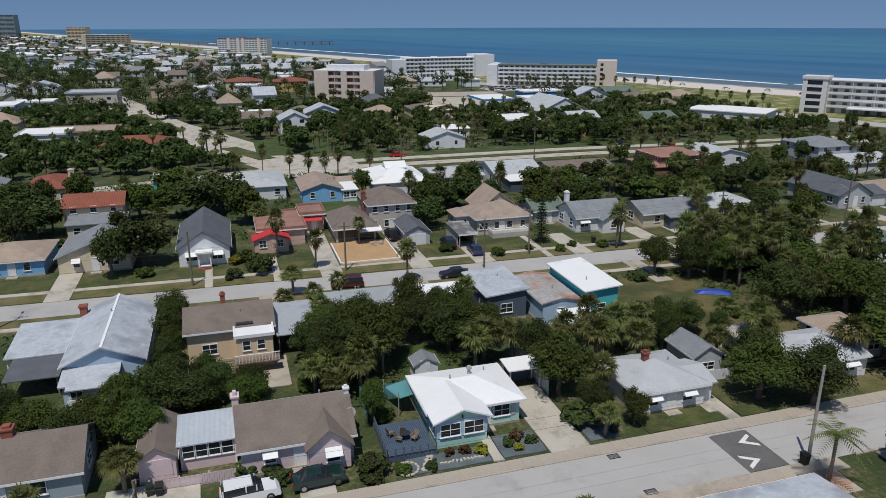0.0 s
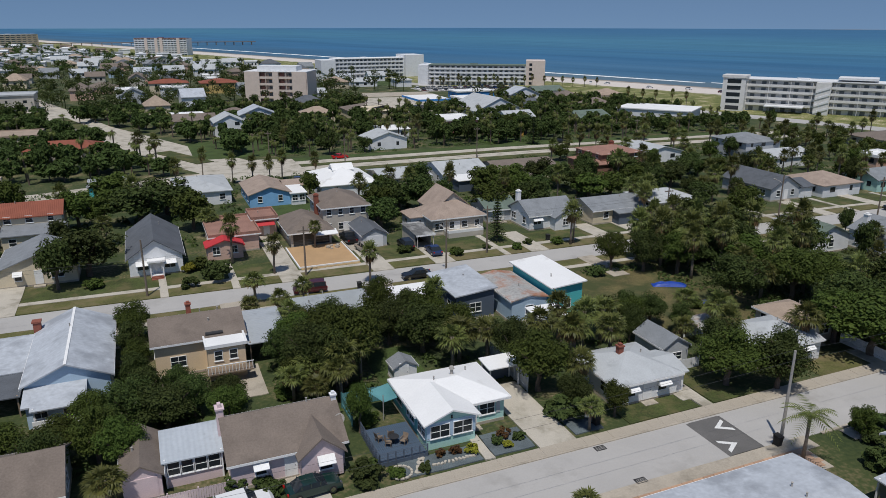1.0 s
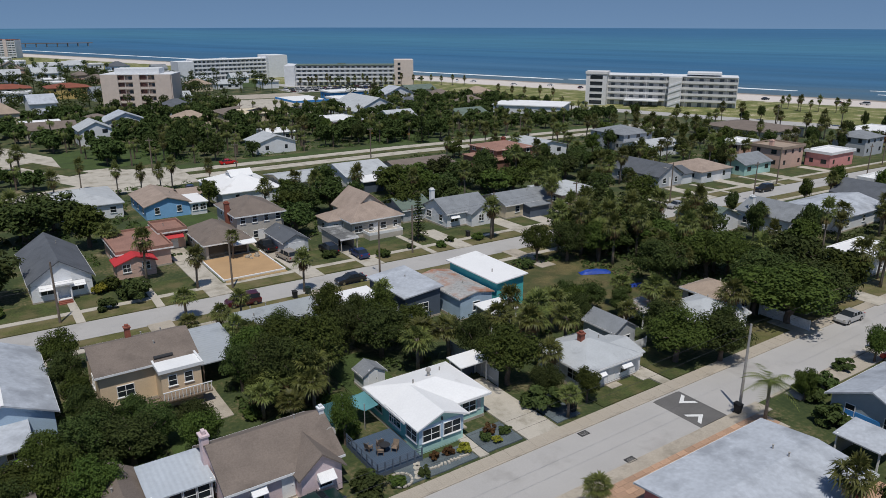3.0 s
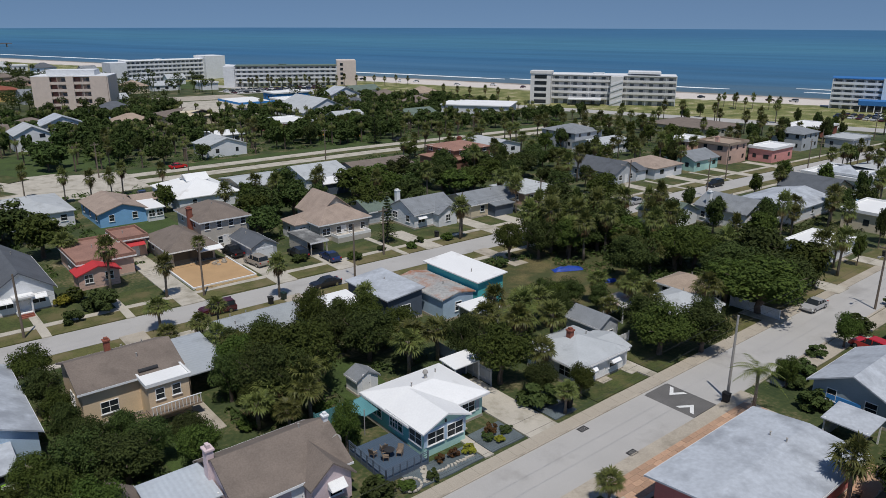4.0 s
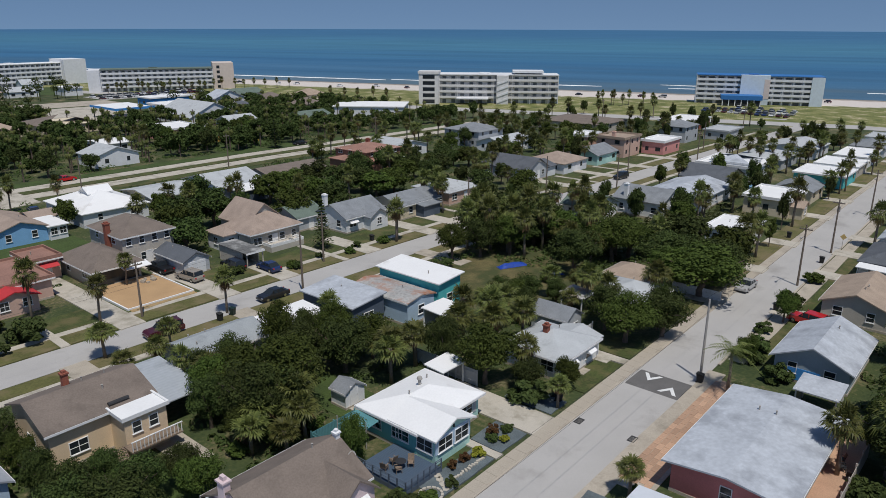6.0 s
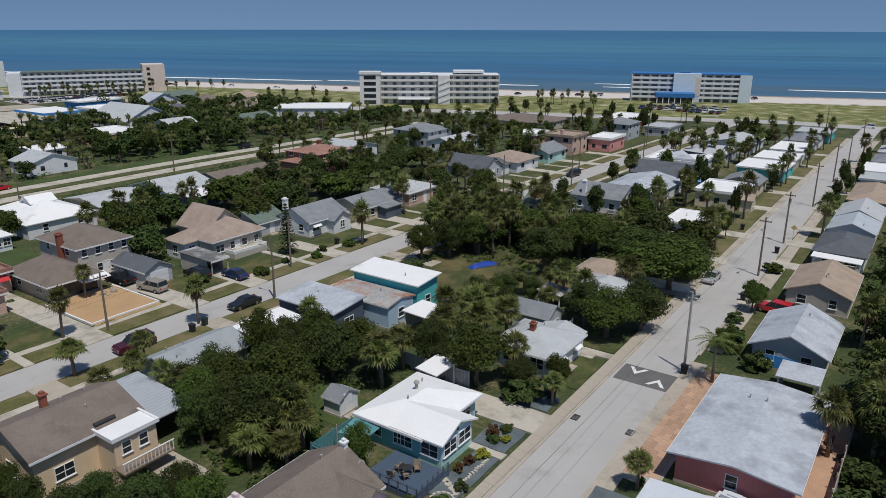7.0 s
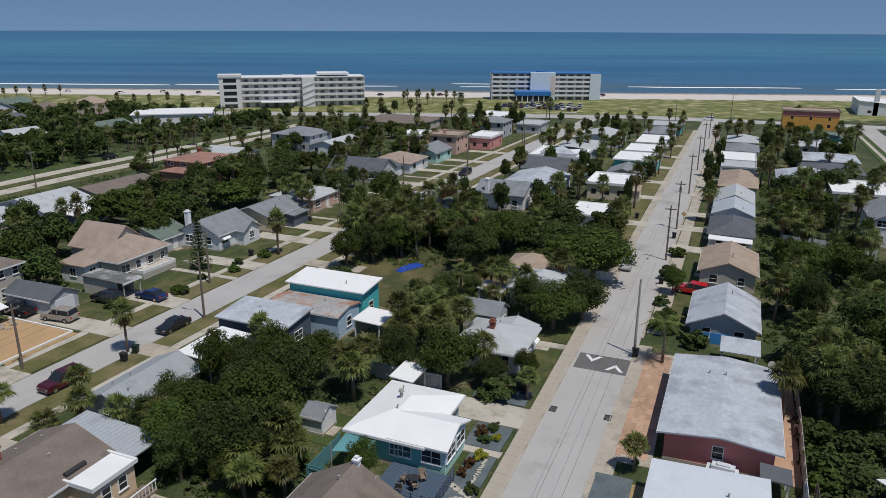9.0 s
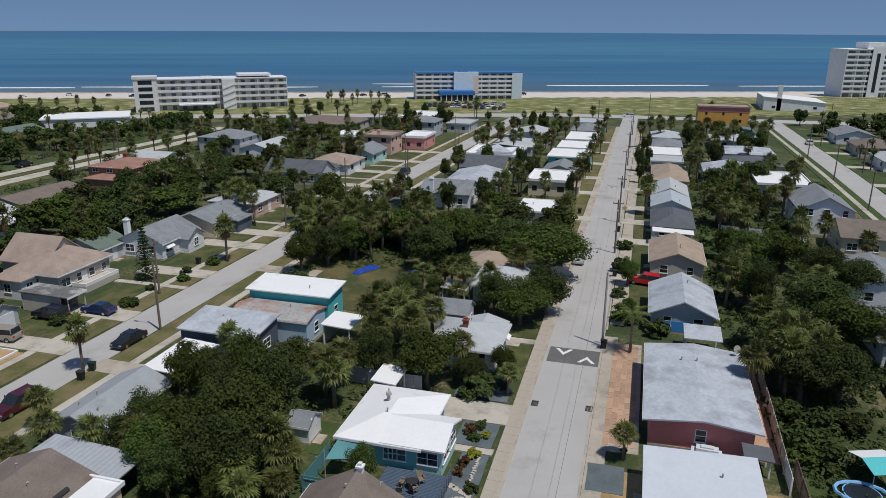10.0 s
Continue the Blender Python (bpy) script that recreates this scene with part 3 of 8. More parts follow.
DRIVE = "stained concrete driveway"
for r in [(25.6, 51.0, 29.6, 64.5), (3.0, 51.0, 6.0, 55.0), (-12.5, 51.5, -5.0, 57.6)]:
    patch("driveway", PALE_CONCRETE, DRIVE, *r, z=0.145)
for x in (-27.0, 26.3, 36.9, 54.5, 70.0, 78.0, 99.0, 122.0, 140.0, 158.0, 176.0):
    patch("driveway", PALE_CONCRETE, "pale concrete driveway crossing the verge", x, s2(x) + 2.7, x + 3.4, s2(x) + 15, z=0.16)
for x in (-5.3, 49.5, 86.0, 4.8, 110.0, 131.0, 150.0):
    patch("garden_path", PALE_CONCRETE, "narrow pale concrete garden path", x, s2(x) + 2.8, x + 1.1, s2(x) + 15, z=0.165)
for x in (72, 92, 106, 118, 137, 156, 171, 186, 205):
    patch("driveway", PALE_CONCRETE, "short pale driveway", x, s1(x) - 9.6, x + 3.6, s1(x) - 2.9, z=0.14)
for x in (70, 88, 106, 130, 148, 170, 190, 214):
    patch("driveway", PALE_CONCRETE, "short pale driveway", x, s1(x) + 2.9, x + 3.6, s1(x) + 8.4, z=0.15)
for x in (-13, 2.2, 24.0, 60.0, 92.0):
    patch("driveway", CONCRETE, "old concrete driveway", x, s2(x) - 13, x + 3.0, s2(x) - 2.7, z=0.14)
for r in [(36.0, 52.4, 44.6, 55.6), (46.6, 52.4, 51.0, 59.5)]:
    patch("lawn", LAWN, "trimmed green front lawn", *r, z=0.10)
patch("garden_path", PALE_CONCRETE, "concrete path across the lawn", 44.9, 52.2, 46.3, 57.0, z=0.15)
patch("gravel_yard", GRAVEL, "slate-grey gravel front yard", 12.6, 52.5, 20.0, 55.0, z=0.12)
patch("gravel_yard", GRAVEL, "slate-grey gravel planting bed", 21.2, 52.6, 25.4, 56.2, z=0.125)
patch("gravel_yard", GRAVEL, "slate-grey gravel beside the drive", 30.0, 52.8, 33.2, 58.5, z=0.11)
patch("garden_path", PALE_CONCRETE, "concrete path to the front door", 20.15, 52.3, 21.1, 56.5, z=0.15)
patch("sand_yard", ORANGE_SAND, "orange sand front yard with low kerb", 15.8, 111.0, 25.5, 122.4, z=0.22)
patch("vacant_lot", ROUGH_GRASS, "rough dry grass on the vacant lot", 49.0, 66.0, 74.0, 96.0, z=0.05)
patch("back_lawn", LUSH, "bright green back lawn", -2.6, 68.0, 1.0, 75.0, z=0.05)
patch("back_lawn", LUSH, "bright green back lawn", 16.0, 67.5, 21.5, 78.0, z=0.052)
patch("patio", CONCRETE, "old concrete patio slab", 1.2, 72.2, 4.2, 79.8, z=0.09)
patch("parking_apron", CONCRETE, "sandy concrete apron along the street", 12.0, 42.4, 50.0, 44.3, z=0.07)
patch("paved_yard", CONCRETE, "concrete bed under red pavers", 24.0, 39.5, 48.4, 43.0, z=0.08)
patch("patio", PAVER, "red paved patio behind a fence", 26.0, 27.2, 46.5, 30.2, z=0.08)
patch("mulch_yard", MULCH, "tan mulch yard", 9.0, 27.0, 21.0, 44.0, z=0.05)
patch("gravel_yard", GRAVEL, "dark gravel strip beside the house", 17.5, 40.6, 21.6, 43.8, z=0.09)
patch("back_lawn", LUSH, "bright green back lawn", 12.0, 14.0, 24.0, 26.0, z=0.05)
patch("back_lawn", LUSH, "green back lawn beside a white fence", 86.0, 14.0, 104.0, 30.0, z=0.05)
patch("park_lawn", LUSH, "open green lawn beyond the road", 96.0, 209.0, 122.0, 228.0, z=0.05)
patch("park_lawn", LUSH, "open green lawn beside the avenue", 8.0, 215.0, 40.0, 250.0, z=0.05)
patch("parking_lot", ASPHALT, "grey hotel parking lot", 305.0, 108.0, 340.0, 150.0, z=0.05)
patch("parking_lot", ASPHALT, "grey parking lot before the hotels", 150.0, 400.0, 216.0, 424.0, z=0.05)
patch("hotel_lawn", LUSH, "green hotel lawn", 100.0, 450.0, 165.0, 505.0, z=0.05)
patch("driveway", PALE_CONCRETE, "pale drive beside the sand yard", 12.0, 105.5, 15.4, 131.7, z=0.17)
patch("driveway", CONCRETE, "concrete drive up to the house", 26.0, 117.0, 28.4, 127.4, z=0.165)


# ---- houses ----
CACHE = {}


def shared(key, make):
    if key not in CACHE:
        CACHE[key] = make()
    return CACHE[key]


def window_meshes(w, h, frame_mat, bars=1):
    def make():
        s, g = Shape(), Shape()
        t, d = 0.065, 0.07
        s.box(-w / 2, -d, 0, -w / 2 + t, 0.02, h).box(w / 2 - t, -d, 0, w / 2, 0.02, h)
        s.box(-w / 2 + t, -d, 0, w / 2 - t, 0.02, t).box(-w / 2 + t, -d, h - t, w / 2 - t, 0.02, h)
        s.box(-w / 2 + t, -d + 0.01, h / 2 - 0.025, w / 2 - t, 0.0, h / 2 + 0.025)
        for k in range(1, bars):
            x = -w / 2 + w * k / bars
            s.box(x - 0.03, -d + 0.005, t, x + 0.03, 0.0, h - t)
        s.box(-w / 2 - 0.06, -d - 0.05, -0.07, w / 2 + 0.06, 0.02, 0)
        g.box(-w / 2 + t, -0.03, t, w / 2 - t, 0.01, h - t)
        return s.mesh("window", frame_mat), g.mesh("pane", GLASS)

    return shared(("win", round(w, 2), round(h, 2), frame_mat.name, bars), make)


def side_pose(side, W, D, along, z):
    """Pose on a wall, with local -y outwards. along: metres from the wall's middle, to the right as seen from outside."""
    if side == "s":
        return pose(along, -D / 2, z)
    if side == "n":
        return pose(-along, D / 2, z, 0, 0, 180)
    if side == "w":
        return pose(-W / 2, -along, z, 0, 0, -90)
    return pose(W / 2, along, z, 0, 0, 90)


def put_window(parent, side, W, D, along, z, w=1.1, h=1.25, frame_mat=None, bars=1):
    fm, gm = window_meshes(w, h, frame_mat or WHITE, bars)
    c = parent.matrix_basis.translation
    if c.x > 130 or c.y > 180:
        return part("window", gm, None, parent, m=side_pose(side, W, D, along, z))
    win = part("window", fm, None, parent, m=side_pose(side, W, D, along, z))
    part("pane", gm, None, win)
    return win


def put_door(parent, side, W, D, along, z=0.3, material=None):
    key = ("door", (material or WHITE).name)

    def make():
        s = Shape().box(-0.46, -0.05, 0, 0.46, 0.02, 2.05).box(-0.56, -0.08, 0, -0.46, 0.02, 2.12).box(0.46, -0.08, 0, 0.56, 0.02, 2.12).box(-0.56, -0.08, 2.05, 0.56, 0.02, 2.15)
        return s.mesh("door", material or WHITE)

    d = part("door", shared(key, make), None, parent, m=side_pose(side, W, D, along, z))
    part("door_handle", shared("knob", lambda: Shape().box(0.33, -0.1, 0.98, 0.4, -0.05, 1.05).mesh("door_handle", CHROME)), None, d)
    part("doorstep", shared("step", lambda: Shape().box(-0.8, -1.0, -0.4, 0.8, -0.09, -0.13).mesh("doorstep", CONCRETE)), None, parent, m=side_pose(side, W, D, along, z))
    return d


def put_awning(parent, side, W, D, along, z, w=1.5, material=None, out=0.75):
    mtl = material or WHITE

    def make():
        s = Shape()
        s.slab([(-w / 2, -0.02, 0.55), (-w / 2, -out, 0.0), (w / 2, -out, 0.0), (w / 2, -0.02, 0.55)], 0.05)
        s.add([(-w / 2, -0.02, 0.5), (-w / 2, -out, -0.05), (-w / 2, -0.02, -0.1)], [(0, 1, 2)])
        s.add([(w / 2, -0.02, 0.5), (w / 2, -out, -0.05), (w / 2, -0.02, -0.1)], [(2, 1, 0)])
        return s.mesh("awning", mtl)

    return part("awning", shared(("awn", w, out, mtl.name), make), None, parent, m=side_pose(side, W, D, along, z))


def roof_shape(kind, W, D, eave, rise, over, thick=0.16):
    """Roof over a W x D plan, local, centred. Returns the roof and the gable walls."""
    s, g = Shape(), Shape()
    a, b = W / 2 + over, D / 2 + over
    if kind == "flat":
        i, t, z = 0.2, eave + 0.22 + rise, eave + 0.22
        c = [(-1, -1), (1, -1), (1, 1), (-1, 1)]
        v = [(p * a, q * b, eave) for p, q in c] + [(p * a, q * b, t) for p, q in c] + [(p * (a - i), q * (b - i), t) for p, q in c] + [(p * (a - i), q * (b - i), z) for p, q in c]
        f = [(3, 2, 1, 0), (12, 13, 14, 15)]
        for k in range(4):
            n = (k + 1) % 4
            f += [(k, n, 4 + n, 4 + k), (4 + k, 4 + n, 8 + n, 8 + k), (8 + k, 8 + n, 12 + n, 12 + k)]
        s.add(v, f)
    elif kind in ("shed_s", "shed_n", "shed_w", "shed_e"):
        zs = {"shed_s": (0, 0, 1, 1), "shed_n": (1, 1, 0, 0), "shed_w": (0, 1, 1, 0), "shed_e": (1, 0, 0, 1)}[kind]
        s.slab([(x, y, eave + 0.12 + rise * k) for (x, y), k in zip(((-a, -b), (a, -b), (a, b), (-a, b)), zs)], thick)
        c = [(-W / 2, -D / 2), (W / 2, -D / 2), (W / 2, D / 2), (-W / 2, D / 2)]
        g.add([(*p, eave) for p in c] + [(*p, eave + rise * k - 0.03) for p, k in zip(c, zs)], [(0, 1, 5, 4), (1, 2, 6, 5), (2, 3, 7, 6), (3, 0, 4, 7)])
    elif kind in ("gable_x", "gable_y"):
        if kind == "gable_y":
            a, b = b, a
        drop = rise * over / (b - over)
        e, r = eave - drop + 0.12, eave + rise + 0.12
        hw, hd = (W / 2, D / 2) if kind == "gable_x" else (D / 2, W / 2)
        T = [[(-hw, -hd, eave), (-hw, hd, eave), (-hw, 0, eave + rise - 0.03)], [(hw, hd, eave), (hw, -hd, eave), (hw, 0, eave + rise - 0.03)]]
        flip = (lambda p: (-p[1], p[0], p[2])) if kind == "gable_y" else (lambda p: p)
        prof = [(-b, e), (0, r), (b, e), (b, e - thick), (0, r - thick), (-b, e - thick)]
        v = [flip((-a, y, z)) for y, z in prof] + [flip((a, y, z)) for y, z in prof]
        s.add(v, [(6, 7, 1, 0), (7, 8, 2, 1), (8, 9, 3, 2), (9, 10, 4, 3), (10, 11, 5, 4), (11, 6, 0, 5), (0, 5, 4, 1), (1, 4, 3, 2), (6, 7, 10, 11), (7, 8, 9, 10)])
        for t in T:
            g.add([flip(p) for p in t], [(0, 1, 2)])
    elif kind == "hip":
        drop = rise * over / (min(W, D) / 2)
        e, r = eave - drop + 0.12, eave + rise + 0.12
        if W >= D:
            l = a - b
            R0, R1 = (-l, 0, r), (l, 0, r)
            v = [(-a, -b, e), (a, -b, e), (a, b, e), (-a, b, e), R0, R1]
            f = [(0, 1, 5, 4), (1, 2, 5), (2, 3, 4, 5), (3, 0, 4)]
        else:
            l = b - a
            v = [(-a, -b, e), (a, -b, e), (a, b, e), (-a, b, e), (0, -l, r), (0, l, r)]
            f = [(0, 1, 4), (1, 2, 5, 4), (2, 3, 5), (3, 0, 4, 5)]
        v += [(x, y, z - thick) for x, y, z in v[:4]]
        f += [(0, 6, 7, 1), (1, 7, 8, 2), (2, 8, 9, 3), (3, 9, 6, 0), (9, 8, 7, 6)]
        s.add(v, f)
    return s, g


def fascia_boards(W, D, eave, over, kind, rise):
    """The level eave boards of a roof, one shape each."""
    a, b, t = W / 2 + over + 0.02, D / 2 + over + 0.02, 0.035
    drop = rise * over / (min(W, D) / 2 if kind == "hip" else (D if kind == "gable_x" else W) / 2) if kind in ("hip", "gable_x", "gable_y") else 0
    z0, z1 = eave - drop - 0.12, eave - drop + 0.1
    boards = []
    if kind in ("hip", "gable_x", "flat"):
        boards += [Shape().box(-a, -b - t, z0, a, -b, z1), Shape().box(-a, b, z0, a, b + t, z1)]
    if kind in ("hip", "gable_y", "flat"):
        boards += [Shape().box(-a - t, -b, z0, -a, b, z1), Shape().box(a, -b, z0, a + t, b, z1)]
    return boards


def house(x0, y0, x1, y1, eave, rise, kind, wall, roof, label, wins="s2e1w1n2", door="s", awn=None, chimney=None, over=0.4, name="house", trim=None, storeys=1, category="house", group="houses", base=0.0, doors=True, vents=1, turn=0.0, seed=None):
    """One house on the plan rectangle of its walls."""
    W, D = x1 - x0, y1 - y0
    cx, cy = (x0 + x1) / 2, (y0 + y1) / 2
    RECTS.append((x0, y0, x1, y1))
    rnd = random.Random(int(cx * 31 + cy * 17) if seed is None else seed)
    h = thing(name, cx, cy, base, turn, label, category, group)
    trim = trim or WHITE
    rs, gs = roof_shape(kind, W, D, eave, rise, over)
    ws = Shape().box(-W / 2, -D / 2, 0.0, W / 2, D / 2, eave)
    ws.add(gs.v, gs.f)
    part("wall", ws, wall, h)
    if cy < 140 and cx < 130:
        part("foundation", Shape().box(-W / 2 - 0.05, -D / 2 - 0.05, -0.2, W / 2 + 0.05, D / 2 + 0.05, 0.3), CONCRETE, h)
    ro = part("roof", rs, roof, h)
    if cy < 140 and cx < 95:
        for board in fascia_boards(W, D, eave, over, kind, rise):
            part("fascia", board, trim, ro)
    for _ in range(vents if cx < 130 and cy < 180 else 0):
        vx, vy = rnd.uniform(-W / 3, W / 3), rnd.uniform(-D / 4, D / 4)
        zr = eave + rise * (1 - abs(vy) / (D / 2)) if kind == "gable_x" else eave + rise * (1 - abs(vx) / (W / 2)) if kind == "gable_y" else eave + 0.2
        if kind == "hip":
            zr = eave + rise * min(1, min(W / 2 - abs(vx), D / 2 - abs(vy)) / (min(W, D) / 2))
        part("roof_vent", Shape().tube([(vx, vy, zr - 0.1), (vx, vy, zr + 0.45), (vx, vy, zr + 0.5)], [0.07, 0.07, 0.11], 8), PALE_POLE, ro)
    for i in range(0, len(wins), 2):
        side, n = wins[i], int(wins[i + 1])
        length = W if side in "sn" else D
        for st in range(storeys):
            for k in range(n):
                at = (k + 0.5) / n * length - length / 2
                if door == side and doors and st == 0 and abs(at) < 0.9:
                    continue
                w = rnd.choice((1.0, 1.2, 1.7)) if length / n > 2.4 else 0.9
                z = 1.05 + 2.8 * st if storeys > 1 else min(1.1, eave - 1.75)
                put_window(h, side, W, D, at, z, w, 1.3 if eave > 2.6 else 1.0, trim, 2 if w > 1.5 else 1)
                if awn and st == 0 and side in awn:
                    put_awning(h, side, W, D, at, z + 0.9, w + 0.3)
    if doors and cx < 140 and cy < 150:
        put_door(h, door, W, D, rnd.uniform(-0.3, 0.3))
    if chimney:
        px, py, pw, ph, pm = chimney
        s = Shape().box(px - pw / 2, py - pw / 2, 0.0, px + pw / 2, py + pw / 2, ph - 0.25)
        s.box(px - pw / 2 - 0.08, py - pw / 2 - 0.08, ph - 0.25, px + pw / 2 + 0.08, py + pw / 2 + 0.08, ph - 0.1)
        s.box(px - pw / 3, py - pw / 3, ph - 0.1, px + pw / 3, py + pw / 3, ph + 0.12)
        part("chimney", s, pm, h)
    return h


def wing(h, x0, y0, x1, y1, eave, rise, kind, wall, roof, over=0.35, wins="", name="wing", trim=None):
    """A lower or side wing as parts of a house; the plan is in the house's own axes."""
    W, D = x1 - x0, y1 - y0
    cx, cy = (x0 + x1) / 2, (y0 + y1) / 2
    rs, gs = roof_shape(kind, W, D, eave, rise, over)
    ws = Shape().box(-W / 2, -D / 2, -0.1, W / 2, D / 2, eave)
    ws.add(gs.v, gs.f)
    m = pose(cx, cy, 0)
    part(name, ws, wall, h, m=m)
    part("wing_roof", rs, roof, h, m=m)
    c = h.matrix_basis.translation
    RECTS.append((c.x + x0, c.y + y0, c.x + x1, c.y + y1))
    for i in range(0, len(wins), 2):
        side, n = wins[i], int(wins[i + 1])
        length = W if side in "sn" else D
        for k in range(n):
            fm, gm = window_meshes(1.2, 1.3, trim or WHITE, 2)
            w = part("window", fm, None, h, m=m @ side_pose(side, W, D, (k + 0.5) / n * length - length / 2, 1.0))
            part("pane", gm, None, w)


def canopy(x0, y0, x1, y1, z, rise, roof, label, name="carport", post=WHITE, kind="shed_s", walls=None, back="n"):
    """An open roof on posts."""
    W, D = x1 - x0, y1 - y0
    c = thing(name, (x0 + x1) / 2, (y0 + y1) / 2, 0, 0, label, name.replace("_", " "), "carports")
    RECTS.append((x0, y0, x1, y1))
    rs, _ = roof_shape(kind, W, D, z, rise, 0.15, 0.12)
    part("roof", rs, roof, c)
    for sx in (-1, 1):
        for sy in (-1, 1):
            part("post", Shape().box(sx * (W / 2 - 0.15) - 0.07, sy * (D / 2 - 0.15) - 0.07, 0, sx * (W / 2 - 0.15) + 0.07, sy * (D / 2 - 0.15) + 0.07, z + rise * 0.5 + 0.0), post, c)
    if walls:
        y = D / 2 - 0.1 if back == "n" else -D / 2 + 0.1
        part("back_wall", Shape().box(-W / 2 + 0.25, y - 0.06, 0, W / 2 - 0.25, y + 0.06, z - 0.1), walls, c)
    return c


def fence(x0, y0, x1, y1, h, material, label, board=0.16, gap=0.02):
    L = math.hypot(x1 - x0, y1 - y0)
    f = thing("fence", x0, y0, 0, math.degrees(math.atan2(y1 - y0, x1 - x0)), label, "fence", "fences")
    n = max(2, int(L / 2.4) + 1)
    post = shared(("post", h, material.name), lambda: Shape().box(-0.06, -0.06, 0, 0.06, 0.06, h + 0.1).mesh("post", material))
    for k in range(n):
        part("post", post, None, f, m=pose(L * k / (n - 1), 0, 0))
    nb = min(int(L / (board + gap)), 120)
    wd = L / nb
    bm_ = shared(("board", h, material.name, round(wd, 2)), lambda: Shape().box(0.01, -0.1, 0.05, wd - 0.015, -0.065, h).mesh("board", material))
    for k in range(nb):
        part("board", bm_, None, f, m=pose(wd * k, 0, 0))
    part("rail", Shape().box(0, -0.06, h * 0.25, L, -0.01, h * 0.25 + 0.09), material, f)
    part("rail", Shape().box(0, -0.06, h * 0.8, L, -0.01, h * 0.8 + 0.09), material, f)
    return f


# ---- houses north of the near street ----
wh = house(15.8, 58.1, 24.9, 65.1, 2.78, 1.0, "hip", W_AQUA, WHITE_ROOF, "aqua bungalow with a white coated roof and front gable", "w2n2e1", "s", over=0.5, doors=False, vents=2)
fw = Shape().box(-4.55, -5.75, 0.0, 0.35, -3.0, 2.9)
fw.add([(-4.55, -5.75, 2.9), (0.35, -5.75, 2.9), (-2.1, -5.75, 3.82)], [(0, 1, 2)])
part("front_wing", fw, W_AQUA, wh)
RECTS.append((15.8, 55.8, 20.7, 58.1))
rs, _ = roof_shape("gable_y", 4.9, 5.0, 2.9, 0.95, 0.45)
part("front_roof", rs, WHITE_ROOF, wh, "white roof of the front gable", m=pose(-2.1, -3.25, 0.012))
for ax in (-1.15, 1.15):
    fm, gm = window_meshes(1.95, 1.35, WHITE, 2)
    w_ = part("window", fm, None, wh, m=pose(-2.1 + ax, -5.792, 1.15))
    part("pane", gm, None, w_)
part("gable_siding", Shape().box(-4.57, -5.79, 1.05, 0.37, -5.752, 2.75), W_LBLUE, wh, "pale blue siding between the front windows")
put_window(wh, "s", 9.1, 7.0, 2.7, 1.0, 1.7, 1.3, WHITE, 2)
for k in (1.5, 3.9):
    part("shutter", Shape().box(k - 0.22, -3.56, 0.95, k + 0.22, -3.505, 2.35), W_GREY, wh, "grey window shutter")
put_door(wh, "s", 9.1, 7.0, 1.0, 0.25)
part("roof_turbine", Shape().tube([(0.8, 0.9, 3.7), (0.8, 0.9, 4.2), (0.8, 0.9, 4.25), (0.8, 0.9, 4.5)], [0.16, 0.16, 0.3, 0.22], 10), PALE_POLE, wh, "round metal roof ventilator")
part("porch_lamp", Shape().tube([(-2.1, -5.86, 2.95), (-2.1, -5.86, 3.25)], [0.1, 0.07], 6), IRON, wh, "dark porch lantern")
put_window(wh, "w", 9.1, 7.0, 0.9, 1.0, 0.9, 1.2)
fm, gm = window_meshes(1.9, 1.3, WHITE, 2)
w_ = part("window", fm, None, wh, m=pose(-4.55, -4.5, 1.05, 0, 0, -90))
part("pane", gm, None, w_)

# added thin panel: the west wall's shaded teal, put into its colour
part("side_cladding", Shape().box(-4.58, -3.5, 0.31, -4.553, 3.5, 2.75), W_SHADETEAL, wh, "teal side wall with its shaded tone put into the colour")

# deck west of the white house, with railing, furniture and shade sails
deck = thing("deck", 13.3, 57.8, 0, 0, "blue-grey timber deck with dark railing", "deck")
RECTS.append((10.8, 54.6, 15.7, 66))
for k in range(24):
    part("plank", shared("plank", lambda: Shape().box(-0.09, -2.9, 0.42, 0.09, 2.9, 0.47).mesh("plank", DECK)), None, deck, m=pose(-2.25 + k * 0.19, 0, 0))
part("deck_frame", Shape().box(-2.35, -2.9, 0.0, 2.2, 2.9, 0.41), W_NAVY, deck)
for x0_, y0_, x1_, y1_ in ((-2.35, -2.9, 2.2, -2.9), (-2.35, -2.9, -2.35, 2.9)):
    n = 6
    for k in range(n + 1):
        a, b = x0_ + (x1_ - x0_) * k / n, y0_ + (y1_ - y0_) * k / n
        part("railing_post", shared("rpost", lambda: Shape().box(-0.05, -0.05, 0.0, 0.05, 0.05, 1.45).mesh("railing_post", W_NAVY)), None, deck, m=pose(a, b, 0))
    for z in (0.75, 1.0, 1.25, 1.42):
        part("railing_bar", Shape().tube([(x0_, y0_, z), (x1_, y1_, z)], 0.035, 5), W_NAVY, deck)


